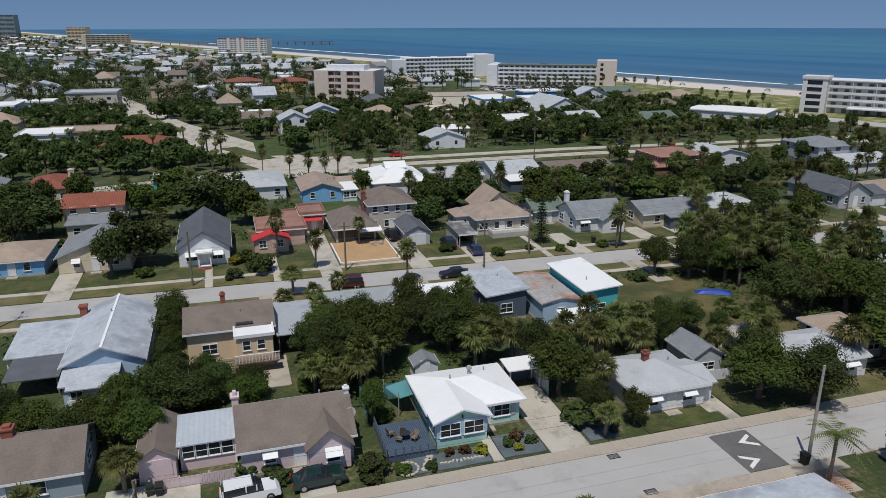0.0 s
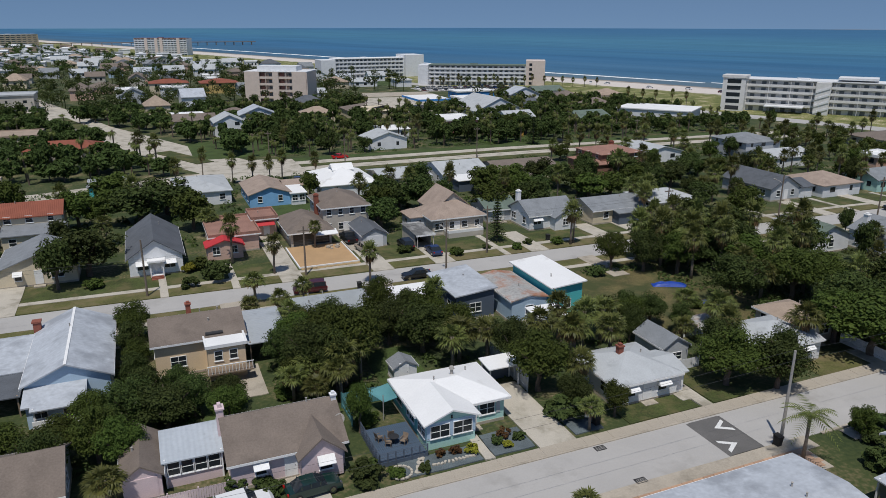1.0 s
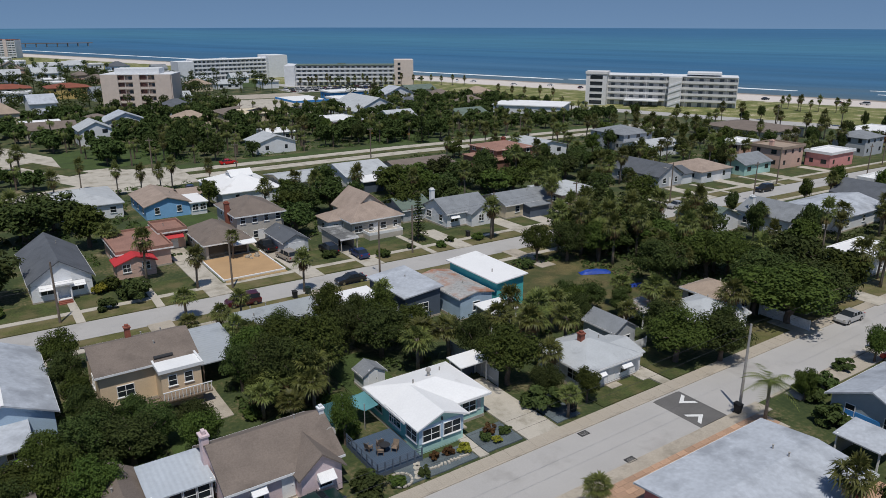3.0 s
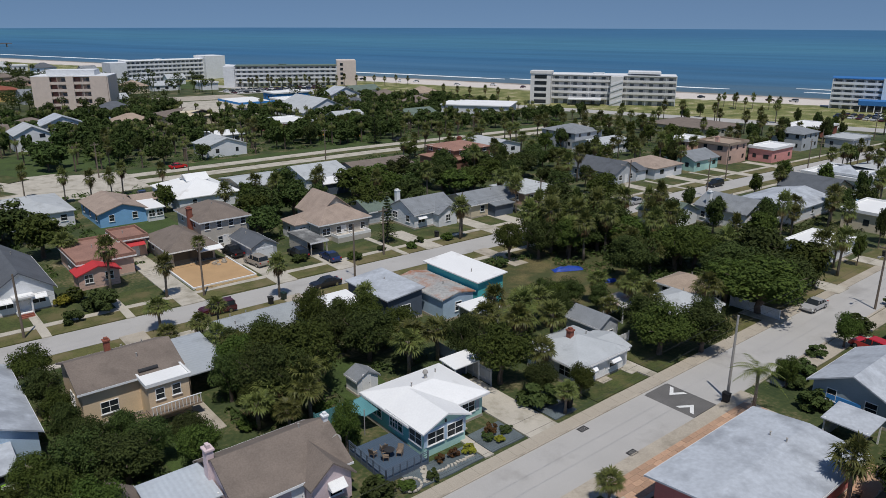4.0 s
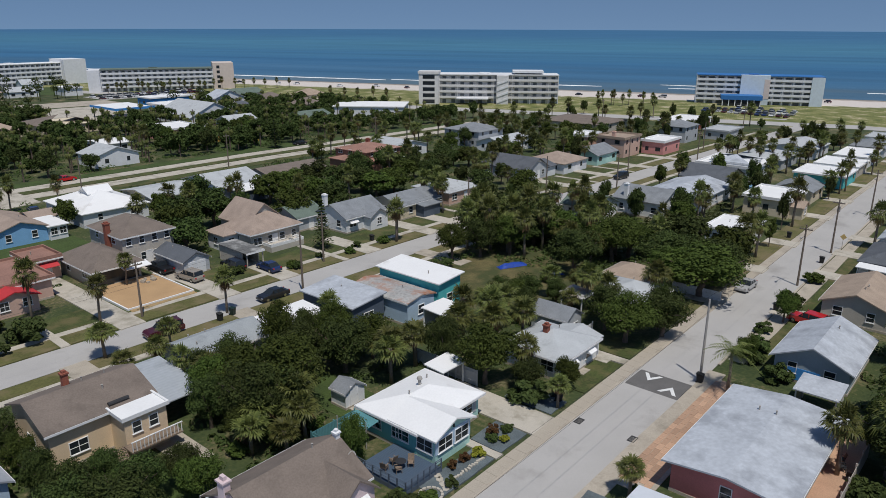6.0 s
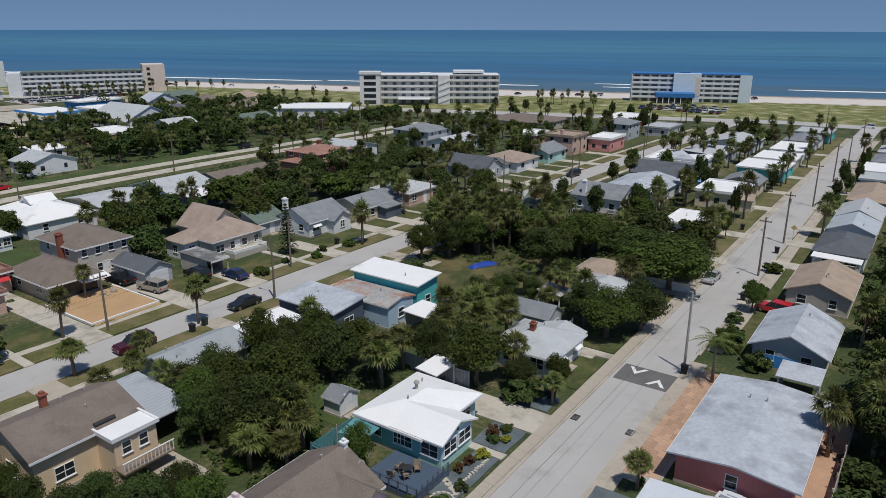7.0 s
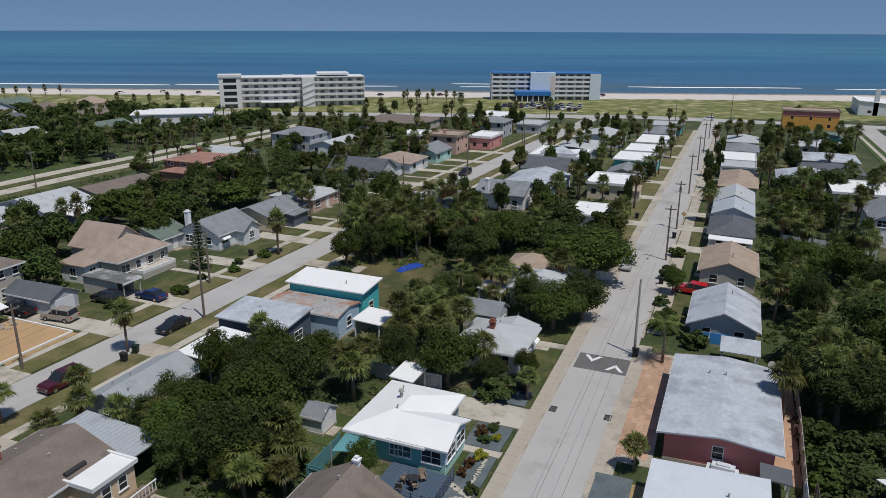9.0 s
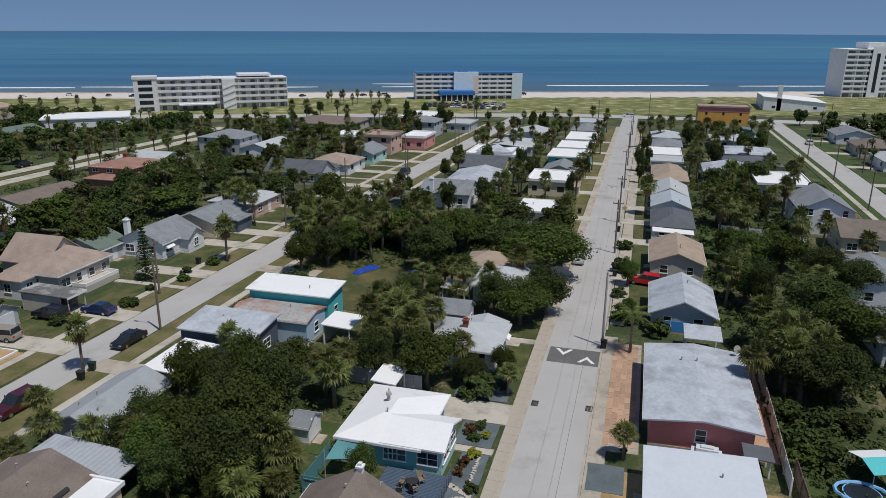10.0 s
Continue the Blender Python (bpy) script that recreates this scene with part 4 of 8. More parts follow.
def patio_chair(x, y, z, turn, material, label):
    c = thing("patio_chair", x, y, z, turn, label, "chair", "deck chairs")
    part("seat", Shape().box(-0.28, -0.28, 0.38, 0.28, 0.28, 0.44), material, c)
    part("backrest", Shape().slab([(-0.28, 0.26, 0.44), (0.28, 0.26, 0.44), (0.28, 0.42, 1.0), (-0.28, 0.42, 1.0)], 0.05), material, c)
    for sx in (-0.25, 0.25):
        for sy in (-0.25, 0.25):
            part("leg", shared(("cleg", material.name), lambda: Shape().box(-0.025, -0.025, 0, 0.025, 0.025, 0.38).mesh("leg", material)), None, c, m=pose(sx, sy, 0))
        part("armrest", Shape().box(sx - 0.04, -0.28, 0.62, sx + 0.04, 0.3, 0.66), material, c)


for x, y, a in ((12.6, 57.3, 60), (14.0, 57.1, -50), (13.2, 58.5, 170), (12.0, 58.4, 110)):
    patio_chair(x, y, 0.47, a, WOOD, "brown wooden patio chair on the deck")
tb = thing("patio_table", 13.2, 57.6, 0.47, 0, "small round dark patio table", "table")
part("tabletop", Shape().tube([(0, 0, 0.66), (0, 0, 0.71)], 0.5, 14), IRON, tb)
part("leg", Shape().tube([(0, 0, 0.0), (0, 0, 0.66)], 0.05, 6), IRON, tb)


def sail(pts, label):
    s = Shape()
    n = 6
    a, b, c, d = [Vector(p) for p in pts]
    for i in range(n + 1):
        for j in range(n + 1):
            u, v = i / n, j / n
            p = a * (1 - u) * (1 - v) + b * u * (1 - v) + c * u * v + d * (1 - u) * v
            p.z -= 0.5 * (u * (1 - u) * 4) * (v * (1 - v) * 4)
            s.v.append(tuple(p))
    for i in range(n):
        for j in range(n):
            s.f.append((i * (n + 1) + j, (i + 1) * (n + 1) + j, (i + 1) * (n + 1) + j + 1, i * (n + 1) + j + 1))
    ob = new("shade_sail", s.mesh("shade_sail", SAIL, True))
    tagged(ob, label, "shade sail", "shade sails")


sail([(13.0, 65.4, 1.9), (15.2, 65.2, 2.5), (15.2, 62.2, 2.4), (13.9, 62.6, 1.9)], "teal cloth shade sail over the side yard")
for x, y in ((13.8, 62.5), (12.9, 65.4)):
    solo("sail_post", Shape().tube([(0, 0, 0), (0, 0, 2.8)], 0.05, 6), PALE_POLE, x, y, 0, 0, "slim grey post holding a shade sail", "post", "sail posts")
fence(10.6, 66.4, 16.0, 66.4, 1.7, SAIL, "teal painted board fence")
fence(10.6, 62.6, 10.6, 66.4, 1.7, SAIL, "teal painted board fence")
canopy(26.1, 63.7, 29.8, 66.1, 2.5, 0.2, WHITE_ROOF, "white flat carport roof beside the bungalow", walls=W_NAVY)
fence(29.8, 62.0, 29.8, 71.0, 1.9, W_GREY, "grey painted board fence along the drive")
sh = house(17.2, 69.0, 19.8, 71.2, 1.9, 0.7, "gable_y", W_WHITE, GREY_SH, "small white garden shed with a grey roof", "", "s", over=0.15, name="shed", category="shed", group="sheds", vents=0)
for k, (x, y) in enumerate(((13.9, 53.0), (14.2, 53.6), (14.5, 54.2), (14.8, 54.7))):
    solo("stepping_stone", Shape().prism([(0.35 * math.cos(a) * 1.2, 0.35 * math.sin(a)) for a in (0.2, 1.1, 1.9, 3.2, 4.1, 5.3)], 0, 0.05), PALE_CONCRETE, x, y, 0.125, 20 * k, "pale stepping stone set in gravel", "stepping stone", "stepping stones")

ring = thing("planter_edging", 12.4, 53.4, 0.12, 0, "ring of pale edging stones round a planting bed", "edging")
for k in range(14):
    part("edging_stone", shared("edge_stone", lambda: Shape().prism([(-0.18, -0.1), (0.17, -0.12), (0.2, 0.09), (-0.15, 0.11)], 0, 0.14).mesh("edging_stone", PALE_CONCRETE)), None, ring, m=pose(0.95 * math.cos(k * 0.449), 0.95 * math.sin(k * 0.449), 0, 0, 0, math.degrees(k * 0.449) + 90))
bed = thing("bed_edging", 17.4, 53.9, 0.12, 0, "row of white edging stones before the bedding plants", "edging")
for k in range(12):
    part("edging_stone", shared("edge_stone", lambda: None), None, bed, m=pose(-1.9 + k * 0.36, -0.55 - 0.05 * (k % 3), 0, 0, 0, 17 * k))

ph = house(-1.5, 56.5, 8.2, 64.2, 2.8, 2.1, "gable_x", W_PINK, BROWN_SH, "pale pink cottage with a brown shingle roof", "s2w1n2e1", "s", awn="s", chimney=(4.9, -0.2, 0.45, 5.5, W_WHITE), over=0.35)
rs, gs = roof_shape("gable_y", 3.6, 5.0, 2.7, 1.5, 0.35)
fw = Shape().box(-1.8, -2.5, 0.2, 1.8, 2.5, 2.7)
fw.add(gs.v, gs.f)
part("front_wing", fw, W_PINK, ph, m=pose(2.6, -2.6, 0))
part("front_roof", rs, BROWN_SH, ph, m=pose(2.6, -2.6, 0.005))
w_ = part("window", window_meshes(1.2, 1.3, WHITE)[0], None, ph, m=pose(2.9, -5.1, 1.0))
part("pane", window_meshes(1.2, 1.3, WHITE)[1], None, w_)
put_awning(ph, "s", 9.7, 10.2, 2.9, 1.9, 1.5)
part("chimney_west", Shape().box(-5.3, 0.6, 0, -4.7, 1.4, 5.4).box(-5.4, 0.5, 5.4, -4.6, 1.5, 5.55).box(-5.15, 0.75, 5.55, -4.85, 1.25, 5.9), W_PINK, ph, "pale pink chimney")
part("satellite_dish", Shape().tube([(4.9, -1.4, 3.0), (4.9, -1.5, 3.5), (4.95, -1.6, 3.55), (5.0, -1.95, 3.7)], [0.03, 0.03, 0.08, 0.5], 12), PALE_POLE, ph, "white satellite dish")
gar = house(-9.9, 58.0, -6.9, 64.6, 2.4, 1.0, "gable_y", W_PINK, BROWN_SH, "pale pink garage with a brown shingle roof", "", "s", over=0.25, name="garage", category="garage", group="garages", doors=False)
part("garage_door", Shape().box(-1.2, -3.36, 0.2, 1.2, -3.3, 2.2), W_PINK, gar, "pink panelled garage door")
pc = canopy(-6.7, 59.0, -1.8, 63.4, 2.5, 0.5, METAL_ROOF, "sunroom with a ribbed white metal roof", name="sunroom", kind="shed_s")
part("sunroom_wall", Shape().box(-2.3, -2.1, 0, 2.3, 2.1, 1.1), W_PINK, pc)
for k in range(4):
    fm, gm = window_meshes(1.05, 1.3, WHITE, 1)
    w_ = part("window", fm, None, pc, m=pose(-1.65 + k * 1.1, -2.1, 1.15))
    part("pane", gm, None, w_)
fence(-9.0, 56.6, -1.8, 56.6, 1.1, W_PINK, "low pink picket fence before the sunroom", 0.14, 0.06)

h1 = house(-27.0, 57.6, -14.2, 65.0, 2.7, 1.9, "gable_x", W_BGREY, BROWN_SH, "grey clapboard house with a brown shingle roof", "s2e1w1n2", "s", chimney=(0.6, 0.2, 0.9, 5.5, BRICK_RED), over=0.35)
h4 = house(36.4, 55.5, 44.2, 62.9, 2.7, 1.3, "hip", W_WHITE, PALE_SH, "white cottage with a pale grey shingle roof", "s2e2w2n1", "s", awn="s", chimney=(-0.7, 0.4, 0.6, 4.9, BRICK_RED), over=0.45)
wing(h4, 1.2, -3.4, 5.0, 1.5, 2.5, 0.7, "gable_x", W_WHITE, PALE_SH, wins="s1")
house(47.0, 61.2, 50.6, 66.4, 2.3, 1.1, "gable_y", W_GREY, GREY_SH, "grey garage with a slate-grey gable roof", "s1", "s", over=0.2, name="garage", category="garage", group="garages", doors=False, vents=0)
patch("patio", PALE_CONCRETE, "pale concrete slab before the cottage door", 43.8, 53.9, 46.2, 55.6, z=0.17)
fence(46.2, 59.8, 51.0, 59.8, 1.3, W_WHITE, "white board fence beside the cottage")
h5 = house(56.9, 55.7, 64.8, 62.8, 2.8, 1.4, "hip", W_WHITE, PALE_SH, "white house with a pale roof under an oak", "s2e1w2n1", "s", awn="s")
wing(h5, 0.6, -3.4, 4.6, 0.8, 2.5, 0.6, "gable_x", W_WHITE, PALE_SH)
h5b = house(65.7, 59.2, 71.4, 66.0, 2.8, 1.2, "hip", W_STONE, TAN_SH, "stone-coloured house with a tan hip roof", "s2e1w2n1", "s")
canopy(54.6, 63.4, 58.0, 66.8, 2.3, 0.3, RUST_ROOF, "lean-to with a rusted metal roof", name="lean_to", walls=W_WHITE)
fence(71.65, 51.0, 71.65, 58.0, 1.5, W_WHITE, "white board fence beside the garden")

# further along the near street, north side
house(100.2, 57.2, 110.0, 64.2, 2.6, 0.15, "flat", W_WHITE, WHITE_ROOF, "low white house with a flat white roof", "s2w2", "s")
hx = house(126.2, 57.2, 138.0, 66.2, 3.4, 0.35, "flat", W_CREAM, WHITE_ROOF, "cream stucco house with flat white roof", "s3w3e1", "s")
wing(hx, -5.5, -7.0, -2.0, -4.5, 2.6, 0.9, "gable_y", W_CREAM, TAN_SH, wins="s1")
house(164.0, 55.4, 177.0, 66.6, 2.8, 0.15, "flat", W_TEAL, WHITE_ROOF, "low house with teal trim and a white roof", "s3w2", "s")
house(181.0, 56.0, 194.0, 66.0, 2.8, 0.2, "flat", W_STONE, WHITE_ROOF, "low stone-coloured house with a white roof", "s3w2", "s")
house(199.5, 57.0, 216.5, 65.5, 2.9, 0.15, "flat", W_WHITE, WHITE_ROOF, "low white house with a flat roof", "s3w2", "s")
house(142.0, 57.0, 152.0, 65.0, 2.8, 1.5, "gable_x", W_CREAM, GREY_SH, "cream house with a grey roof behind palms", "s2w2", "s")
house(224.0, 57.0, 240.0, 66.5, 2.9, 1.3, "hip", W_WHITE, GREY_SH, "white house with a grey hip roof", "s3w2", "s")
house(246.0, 56.0, 260.0, 66.5, 3.0, 0.2, "flat", W_TEAL, PALE_SH, "low teal building by the coast road", "s3w2", "s")

# south of the middle street
bh = house(-18.8, 77.0, -11.0, 92.6, 3.3, 1.7, "gable_y", W_LBLUE, GREY_SHEET, "pale blue house with a pale grey metal roof", "s1e4w2n2", "n", over=0.4)
wing(bh, -3.6, -10.8, 1.4, -8.05, 2.4, 0.5, "shed_s", W_LBLUE, GREY_SHEET, wins="s2")
canopy(-25.5, 82.0, -19.0, 90.5, 2.6, 0.6, GREY_SHEET, "carport with a pale metal roof beside the blue house", walls=W_GREY)
canopy(-24.5, 77.0, -19.4, 81.6, 2.2, 0.3, DARK_SH, "dark-roofed timber garden pergola", name="pergola", post=WOOD, walls=W_NAVY)
solo("chimney", Shape().box(-0.4, -0.4, 0, 0.4, 0.4, 4.4).box(-0.5, -0.5, 4.4, 0.5, 0.5, 4.6), BRICK_RED, -18.9, 91.5, 0, 0, "red brick chimney stack", "chimney")
part("ridge_cap", Shape().box(-0.14, -8.2, 5.06, 0.14, 8.2, 5.13), WHITE, bh, "white metal ridge cap")
bp = canopy(-17.9, 73.0, -13.4, 75.8, 2.3, 0.5, GREY_SHEET, "front porch with a pale metal lean-to roof", name="porch_canopy")
part("deck", Shape().box(-2.4, -1.6, 0, 4.2, 1.3, 0.45), WOOD, bp, "weathered timber porch deck")
part("porch_rail", Shape().box(-2.3, -1.55, 0.45, -0.4, -1.47, 1.3).box(0.9, -1.55, 0.45, 2.2, -1.47, 1.3), WHITE, bp)
LIME = paint("lime_green_plastic", (0.30, 0.55, 0.06))
patio_chair(-14.6, 72.6, 0.45, 10, LIME, "lime-green plastic chair on the porch deck")
for x in (-17.2, -16.4):
    patio_chair(x, 74.4, 0.45, 0, WHITE, "white wooden chair under the porch roof")
th = house(-6.6, 80.2, 2.9, 88.0, 4.1, 1.5, "gable_x", W_TAN, BROWN_SH, "tan raised house with a brown shingle roof", "s2w1n2e1", "n", over=0.4, chimney=(-0.6, 1.9, 0.55, 6.4, BRICK_RED), vents=3)
wing(th, 0.6, -6.6, 4.6, -3.6, 3.9, 0.15, "flat", W_TAN, WHITE_ROOF, 0.25)
for ax in (1.7, 3.3):
    w_ = part("window", window_meshes(0.9, 1.2, WHITE)[0], None, th, m=pose(ax, -6.6, 2.3))
    part("pane", window_meshes(0.9, 1.2, WHITE)[1], None, w_)
part("porch_deck", Shape().box(0.3, -8.2, 1.35, 5.2, -6.65, 1.5), WOOD, th, "raised timber porch")
for k in range(14):
    part("baluster", shared("balu", lambda: Shape().box(-0.03, -0.03, 1.5, 0.03, 0.03, 2.4).mesh("baluster", WHITE)), None, th, m=pose(0.4 + k * 0.36, -8.15, 0))
part("handrail", Shape().box(0.3, -8.2, 2.4, 5.2, -8.1, 2.47), WHITE, th)
for k in range(8):
    part("stair_tread", shared("tread", lambda: Shape().box(-0.55, -0.14, -0.04, 0.55, 0.14, 0).mesh("stair_tread", WOOD)), None, th, m=pose(-0.4, -6.8 - k * 0.28, 1.5 - k * 0.185))
for sx in (-0.98, 0.18):
    part("stringer", Shape().slab([(sx, -6.6, 1.6), (sx + 0.06, -6.6, 1.6), (sx + 0.06, -9.0, 0.1), (sx, -9.0, 0.1)], 0.25), WOOD, th)
part("pipe_roll", Shape().tube([(0.7, -3.7, 4.45), (2.6, -3.7, 4.45)], 0.2, 8), IRON, th, "dark roll lying on the flat roof")
canopy(3.4, 79.6, 8.0, 88.4, 2.7, 0.5, METAL_ROOF_Y, "carport with a weathered ribbed metal roof", post=WOOD)
gh = house(10.4, 85.8, 20.0, 91.6, 2.7, 1.2, "gable_x", W_GREY, SLATE_SH, "grey house half hidden by trees", "s2w1n2e1", "n", vents=3)
canopy(21.4, 85.6, 28.8, 89.8, 2.8, 0.3, WHITE_ROOF, "white flat roof among the trees", name="annexe", walls=W_GREY)
t1 = house(30.3, 82.0, 35.8, 91.5, 3.6, 0.55, "shed_w", W_NAVY, GREY_SHEET, "slate-blue house with a pale metal roof", "s1e2w2n1", "n", over=0.35)
t2 = house(36.7, 78.6, 41.9, 89.0, 3.2, 0.5, "gable_y", W_LBLUE, RUST_ROOF, "low house with a patched rusty metal roof", "s1n1", "n", over=0.2)
canopy(38.0, 73.6, 42.2, 77.2, 2.4, 0.2, WHITE_ROOF, "lean-to with a white corrugated roof", name="lean_to", walls=W_GREY)
t3 = house(42.7, 78.5, 47.3, 89.6, 4.3, 0.4, "shed_w", W_TEAL, WHITE_ROOF, "turquoise two-storey house with a white roof", "s1e3w1n1", "n", storeys=1, over=0.45)
house(97.5, 84.8, 106.0, 92.5, 3.0, 1.8, "gable_y", W_WHITE, GREEN_SH, "white house with a dark green roof", "s1w2n2", "n", chimney=(-2.5, 1.5, 0.9, 6.0, BRICK_RED))
house(108.0, 76.0, 117.5, 86.5, 3.4, 2.0, "gable_y", W_WHITE, GREY_SH, "white house with a steep grey roof", "w3n2s1", "n", chimney=(-3.9, 3.0, 0.8, 6.4, WHITE))
house(119.0, 72.5, 137.0, 85.0, 2.9, 1.4, "gable_x", W_WHITE, GREY_SHEET, "long white house with a pale metal roof", "s3w2n3", "n")
house(141.0, 75.0, 152.5, 86.0, 2.9, 2.2, "gable_y", W_TAN, DARK_SH, "tan house with a dark gable roof", "w2s2n2", "n")
house(157.5, 74.5, 173.0, 88.5, 3.3, 0.5, "flat", W_WHITE, WHITE_ROOF, "white stucco house with white parapets", "w3s3n3", "n")
house(160.5, 76.5, 170.0, 86.0, 4.2, 1.2, "hip", W_WHITE, GREY_SHEET, "hipped roof lantern above a white house", "", "n", doors=False, category="house", vents=0)
house(180.0, 74.0, 196.0, 86.0, 2.9, 1.2, "hip", W_GREY, PALE_SH, "grey house with a pale hip roof", "w2s2n2", "n")
house(204.0, 72.0, 222.0, 86.0, 2.9, 1.4, "gable_x", W_WHITE, PALE_SH, "white house with a pale grey roof", "w2s2n2", "n")
pool = thing("swimming_pool", 148.0, 69.5, 0, 0, "round above-ground pool with blue water", "pool")
part("pool_wall", Shape().tube([(0, 0, 0), (0, 0, 1.2)], 2.4, 20), W_SKY, pool)
part("water_surface", Shape().tube([(0, 0, 1.2), (0, 0, 1.22)], 2.25, 20), W_SKY, pool)

# north of the middle street
house(-38.5, 119.5, -29.2, 130.0, 2.7, 1.4, "hip", W_SKY, TAN_SH, "pale blue house with a tan-grey hip roof", "s2e1w1", "s")
nt = house(-27.0, 118.5, -16.5, 130.0, 2.8, 2.0, "gable_y", W_CREAM, GREY_SH, "cream bungalow with an arched porch and grey roof", "s2e2w1", "s", awn="s")
nw = house(-9.2, 116.5, -1.4, 133.0, 3.2, 2.6, "gable_y", W_WHITE, DARK_SH, "white cottage with a dark gable roof and white awnings", "s2e2w2", "s", awn="s", over=0.4)
part("porch", Shape().box(-1.0, -9.6, 0.2, 1.0, -8.25, 0.5).box(-1.0, -9.6, 0.5, -0.8, -9.4, 2.6).box(0.8, -9.6, 0.5, 1.0, -9.4, 2.6), WHITE, nw, "white arched entrance porch")
part("porch_roof", Shape().prism([(-1.3, -9.9), (1.3, -9.9), (1.3, -8.3), (-1.3, -8.3)], 2.6, 2.85), WHITE, nw)
for k in range(4):
    part("front_step", Shape().box(-0.9, -9.65 - 0.32 * (k + 1), -0.1, 0.9, -9.65 - 0.32 * k, 0.42 - 0.12 * k), BRICK_RED, nw, "red brick step")
house(-30.2, 143.0, -20.0, 151.6, 5.0, 1.6, "gable_x", W_CREAM, RED_SH, "cream two-storey house with a red tile roof", "s3e2w2", "s", storeys=2)
house(-29.0, 138.0, -19.4, 142.6, 2.9, 0.6, "shed_s", W_CREAM, GREY_SH, "cream annexe with a grey lean-to roof", "s3", "s")
pk = house(3.6, 124.0, 11.5, 136.0, 3.0, 0.35, "flat", W_SALMON, MUTED_RED, "pale salmon stucco house with a reddish flat roof", "s1e2w1", "s")
wing(pk, -4.9, -9.3, 0.8, -6.03, 2.35, 1.0, "gable_y", W_SALMON, RED_AWN, wins="s2")
pk2 = house(11.8, 131.8, 15.9, 138.0, 3.3, 0.4, "flat", W_SALMON, MUTED_RED, "pale salmon stucco wing with red coping", "s1e1", "s")
put_awning(pk2, "s", 4.1, 6.2, 0, 2.3, 3.4, RED_AWN, 1.0)
ts = house(23.8, 127.5, 32.4, 138.5, 5.4, 1.9, "hip", W_STONE, BROWN_SH, "stone-coloured two-storey house with a brown hip roof", "s4e2w2", "s", storeys=2, chimney=(-4.6, -1.5, 0.8, 7.2, BRICK_RED))
ts2 = house(16.8, 122.8, 24.0, 134.0, 2.9, 1.9, "hip", W_STONE, BROWN_SH, "low wing with a brown hip roof and deep porch", "s1w2", "s", over=0.6)
part("porch_roof", Shape().slab([(0.2, -7.6, 2.35), (4.4, -7.6, 2.35), (4.4, -5.7, 2.75), (0.2, -5.7, 2.75)], 0.12), WHITE, ts2, "white metal porch roof")
part("porch_screen", Shape().box(-3.2, -5.72, 0.3, 3.2, -5.62, 2.3), GLASS, ts2, "dark screened porch front")
put_awning(ts, "e", 8.6, 11.0, -2.0, 3.0, 3.4, RED_AWN, 1.6)
ga = house(28.2, 117.5, 32.6, 126.0, 2.4, 1.1, "gable_y", W_GREY, DARK_SH, "grey garage with a dark shingle roof", "", "s", over=0.25, name="garage", category="garage", group="garages", doors=False)
part("garage_door", Shape().box(-1.5, -4.32, 0.1, 1.5, -4.25, 2.15), W_WHITE, ga, "pale panelled garage door")
tn = house(42.3, 120.0, 52.6, 128.5, 3.4, 2.3, "hip", W_STONE, PINK_SH, "stone-coloured house with a pinkish tan roof and terrace", "s4e2w1", "s", over=0.5)
wing(tn, -3.2, -0.5, 4.2, 7.5, 4.0, 3.0, "gable_y", W_STONE, PINK_SH)
wing(tn, -8.0, -0.5, -5.18, 4.4, 3.0, 0.7, "hip", W_WHITE, PINK_SH, wins="s1w1")
part("terrace", Shape().box(-3.0, -6.8, 0, 4.0, -4.3, 0.9), W_STONE, tn, "raised terrace before the door")
part("terrace_parapet", Shape().box(-3.0, -6.8, 0.9, 4.0, -6.65, 1.4).box(-3.0, -6.65, 0.9, -2.85, -4.3, 1.4).box(3.85, -6.65, 0.9, 4.0, -4.3, 1.4), WHITE, tn)
cpx = canopy(36.7, 113.4, 40.0, 121.2, 2.5, 0.15, WORN_ROOF, "flat-roofed carport with a dark weathered roof", walls=W_STONE, post=W_STONE)
for wx in (-1.55, 1.45):
    part("side_wall", Shape().box(wx, -2.6, 0, wx + 0.1, 3.6, 2.42), W_STONE, cpx, "pale side wall")
part("fascia", Shape().box(-1.78, -4.06, 2.32, 1.78, -4.0, 2.62), WHITE, cpx, "white roof edge")
house(55.5, 124.0, 62.0, 132.0, 2.7, 1.5, "gable_x", W_GREY, GREEN_SH, "grey outbuilding with a green-grey roof", "s1", "s")
gg = house(60.5, 116.2, 70.5, 124.5, 3.0, 2.0, "gable_x", W_WHITE, GREY_SH, "white cottage with a grey gable roof and awnings", "s3e1w2", "s", awn="s", chimney=(-3.4, 3.5, 0.8, 6.2, WHITE))
wing(gg, -0.5, -6.0, 4.0, 0.2, 2.7, 1.3, "gable_y", W_WHITE, GREY_SH, wins="s1")
gg2 = house(74.0, 115.2, 86.0, 124.0, 2.9, 1.5, "gable_x", W_CREAM, GREY_SH, "cream house with a grey roof and screened porch", "s2e2w1", "s")
wing(gg2, -1.5, -6.6, 3.5, -4.45, 2.4, 0.4, "shed_s", W_NAVY, GREY_SH)
house(89.5, 115.6, 100.5, 126.0, 2.9, 1.5, "hip", W_SALMON, PALE_SH, "salmon brick house with a pale roof", "s3e2w2", "s")
ghs = house(121.0, 116.2, 129.4, 130.8, 3.0, 2.4, "gable_y", W_GREY, DARK_SH, "grey house with a dark gable roof", "s2w3e1", "s")
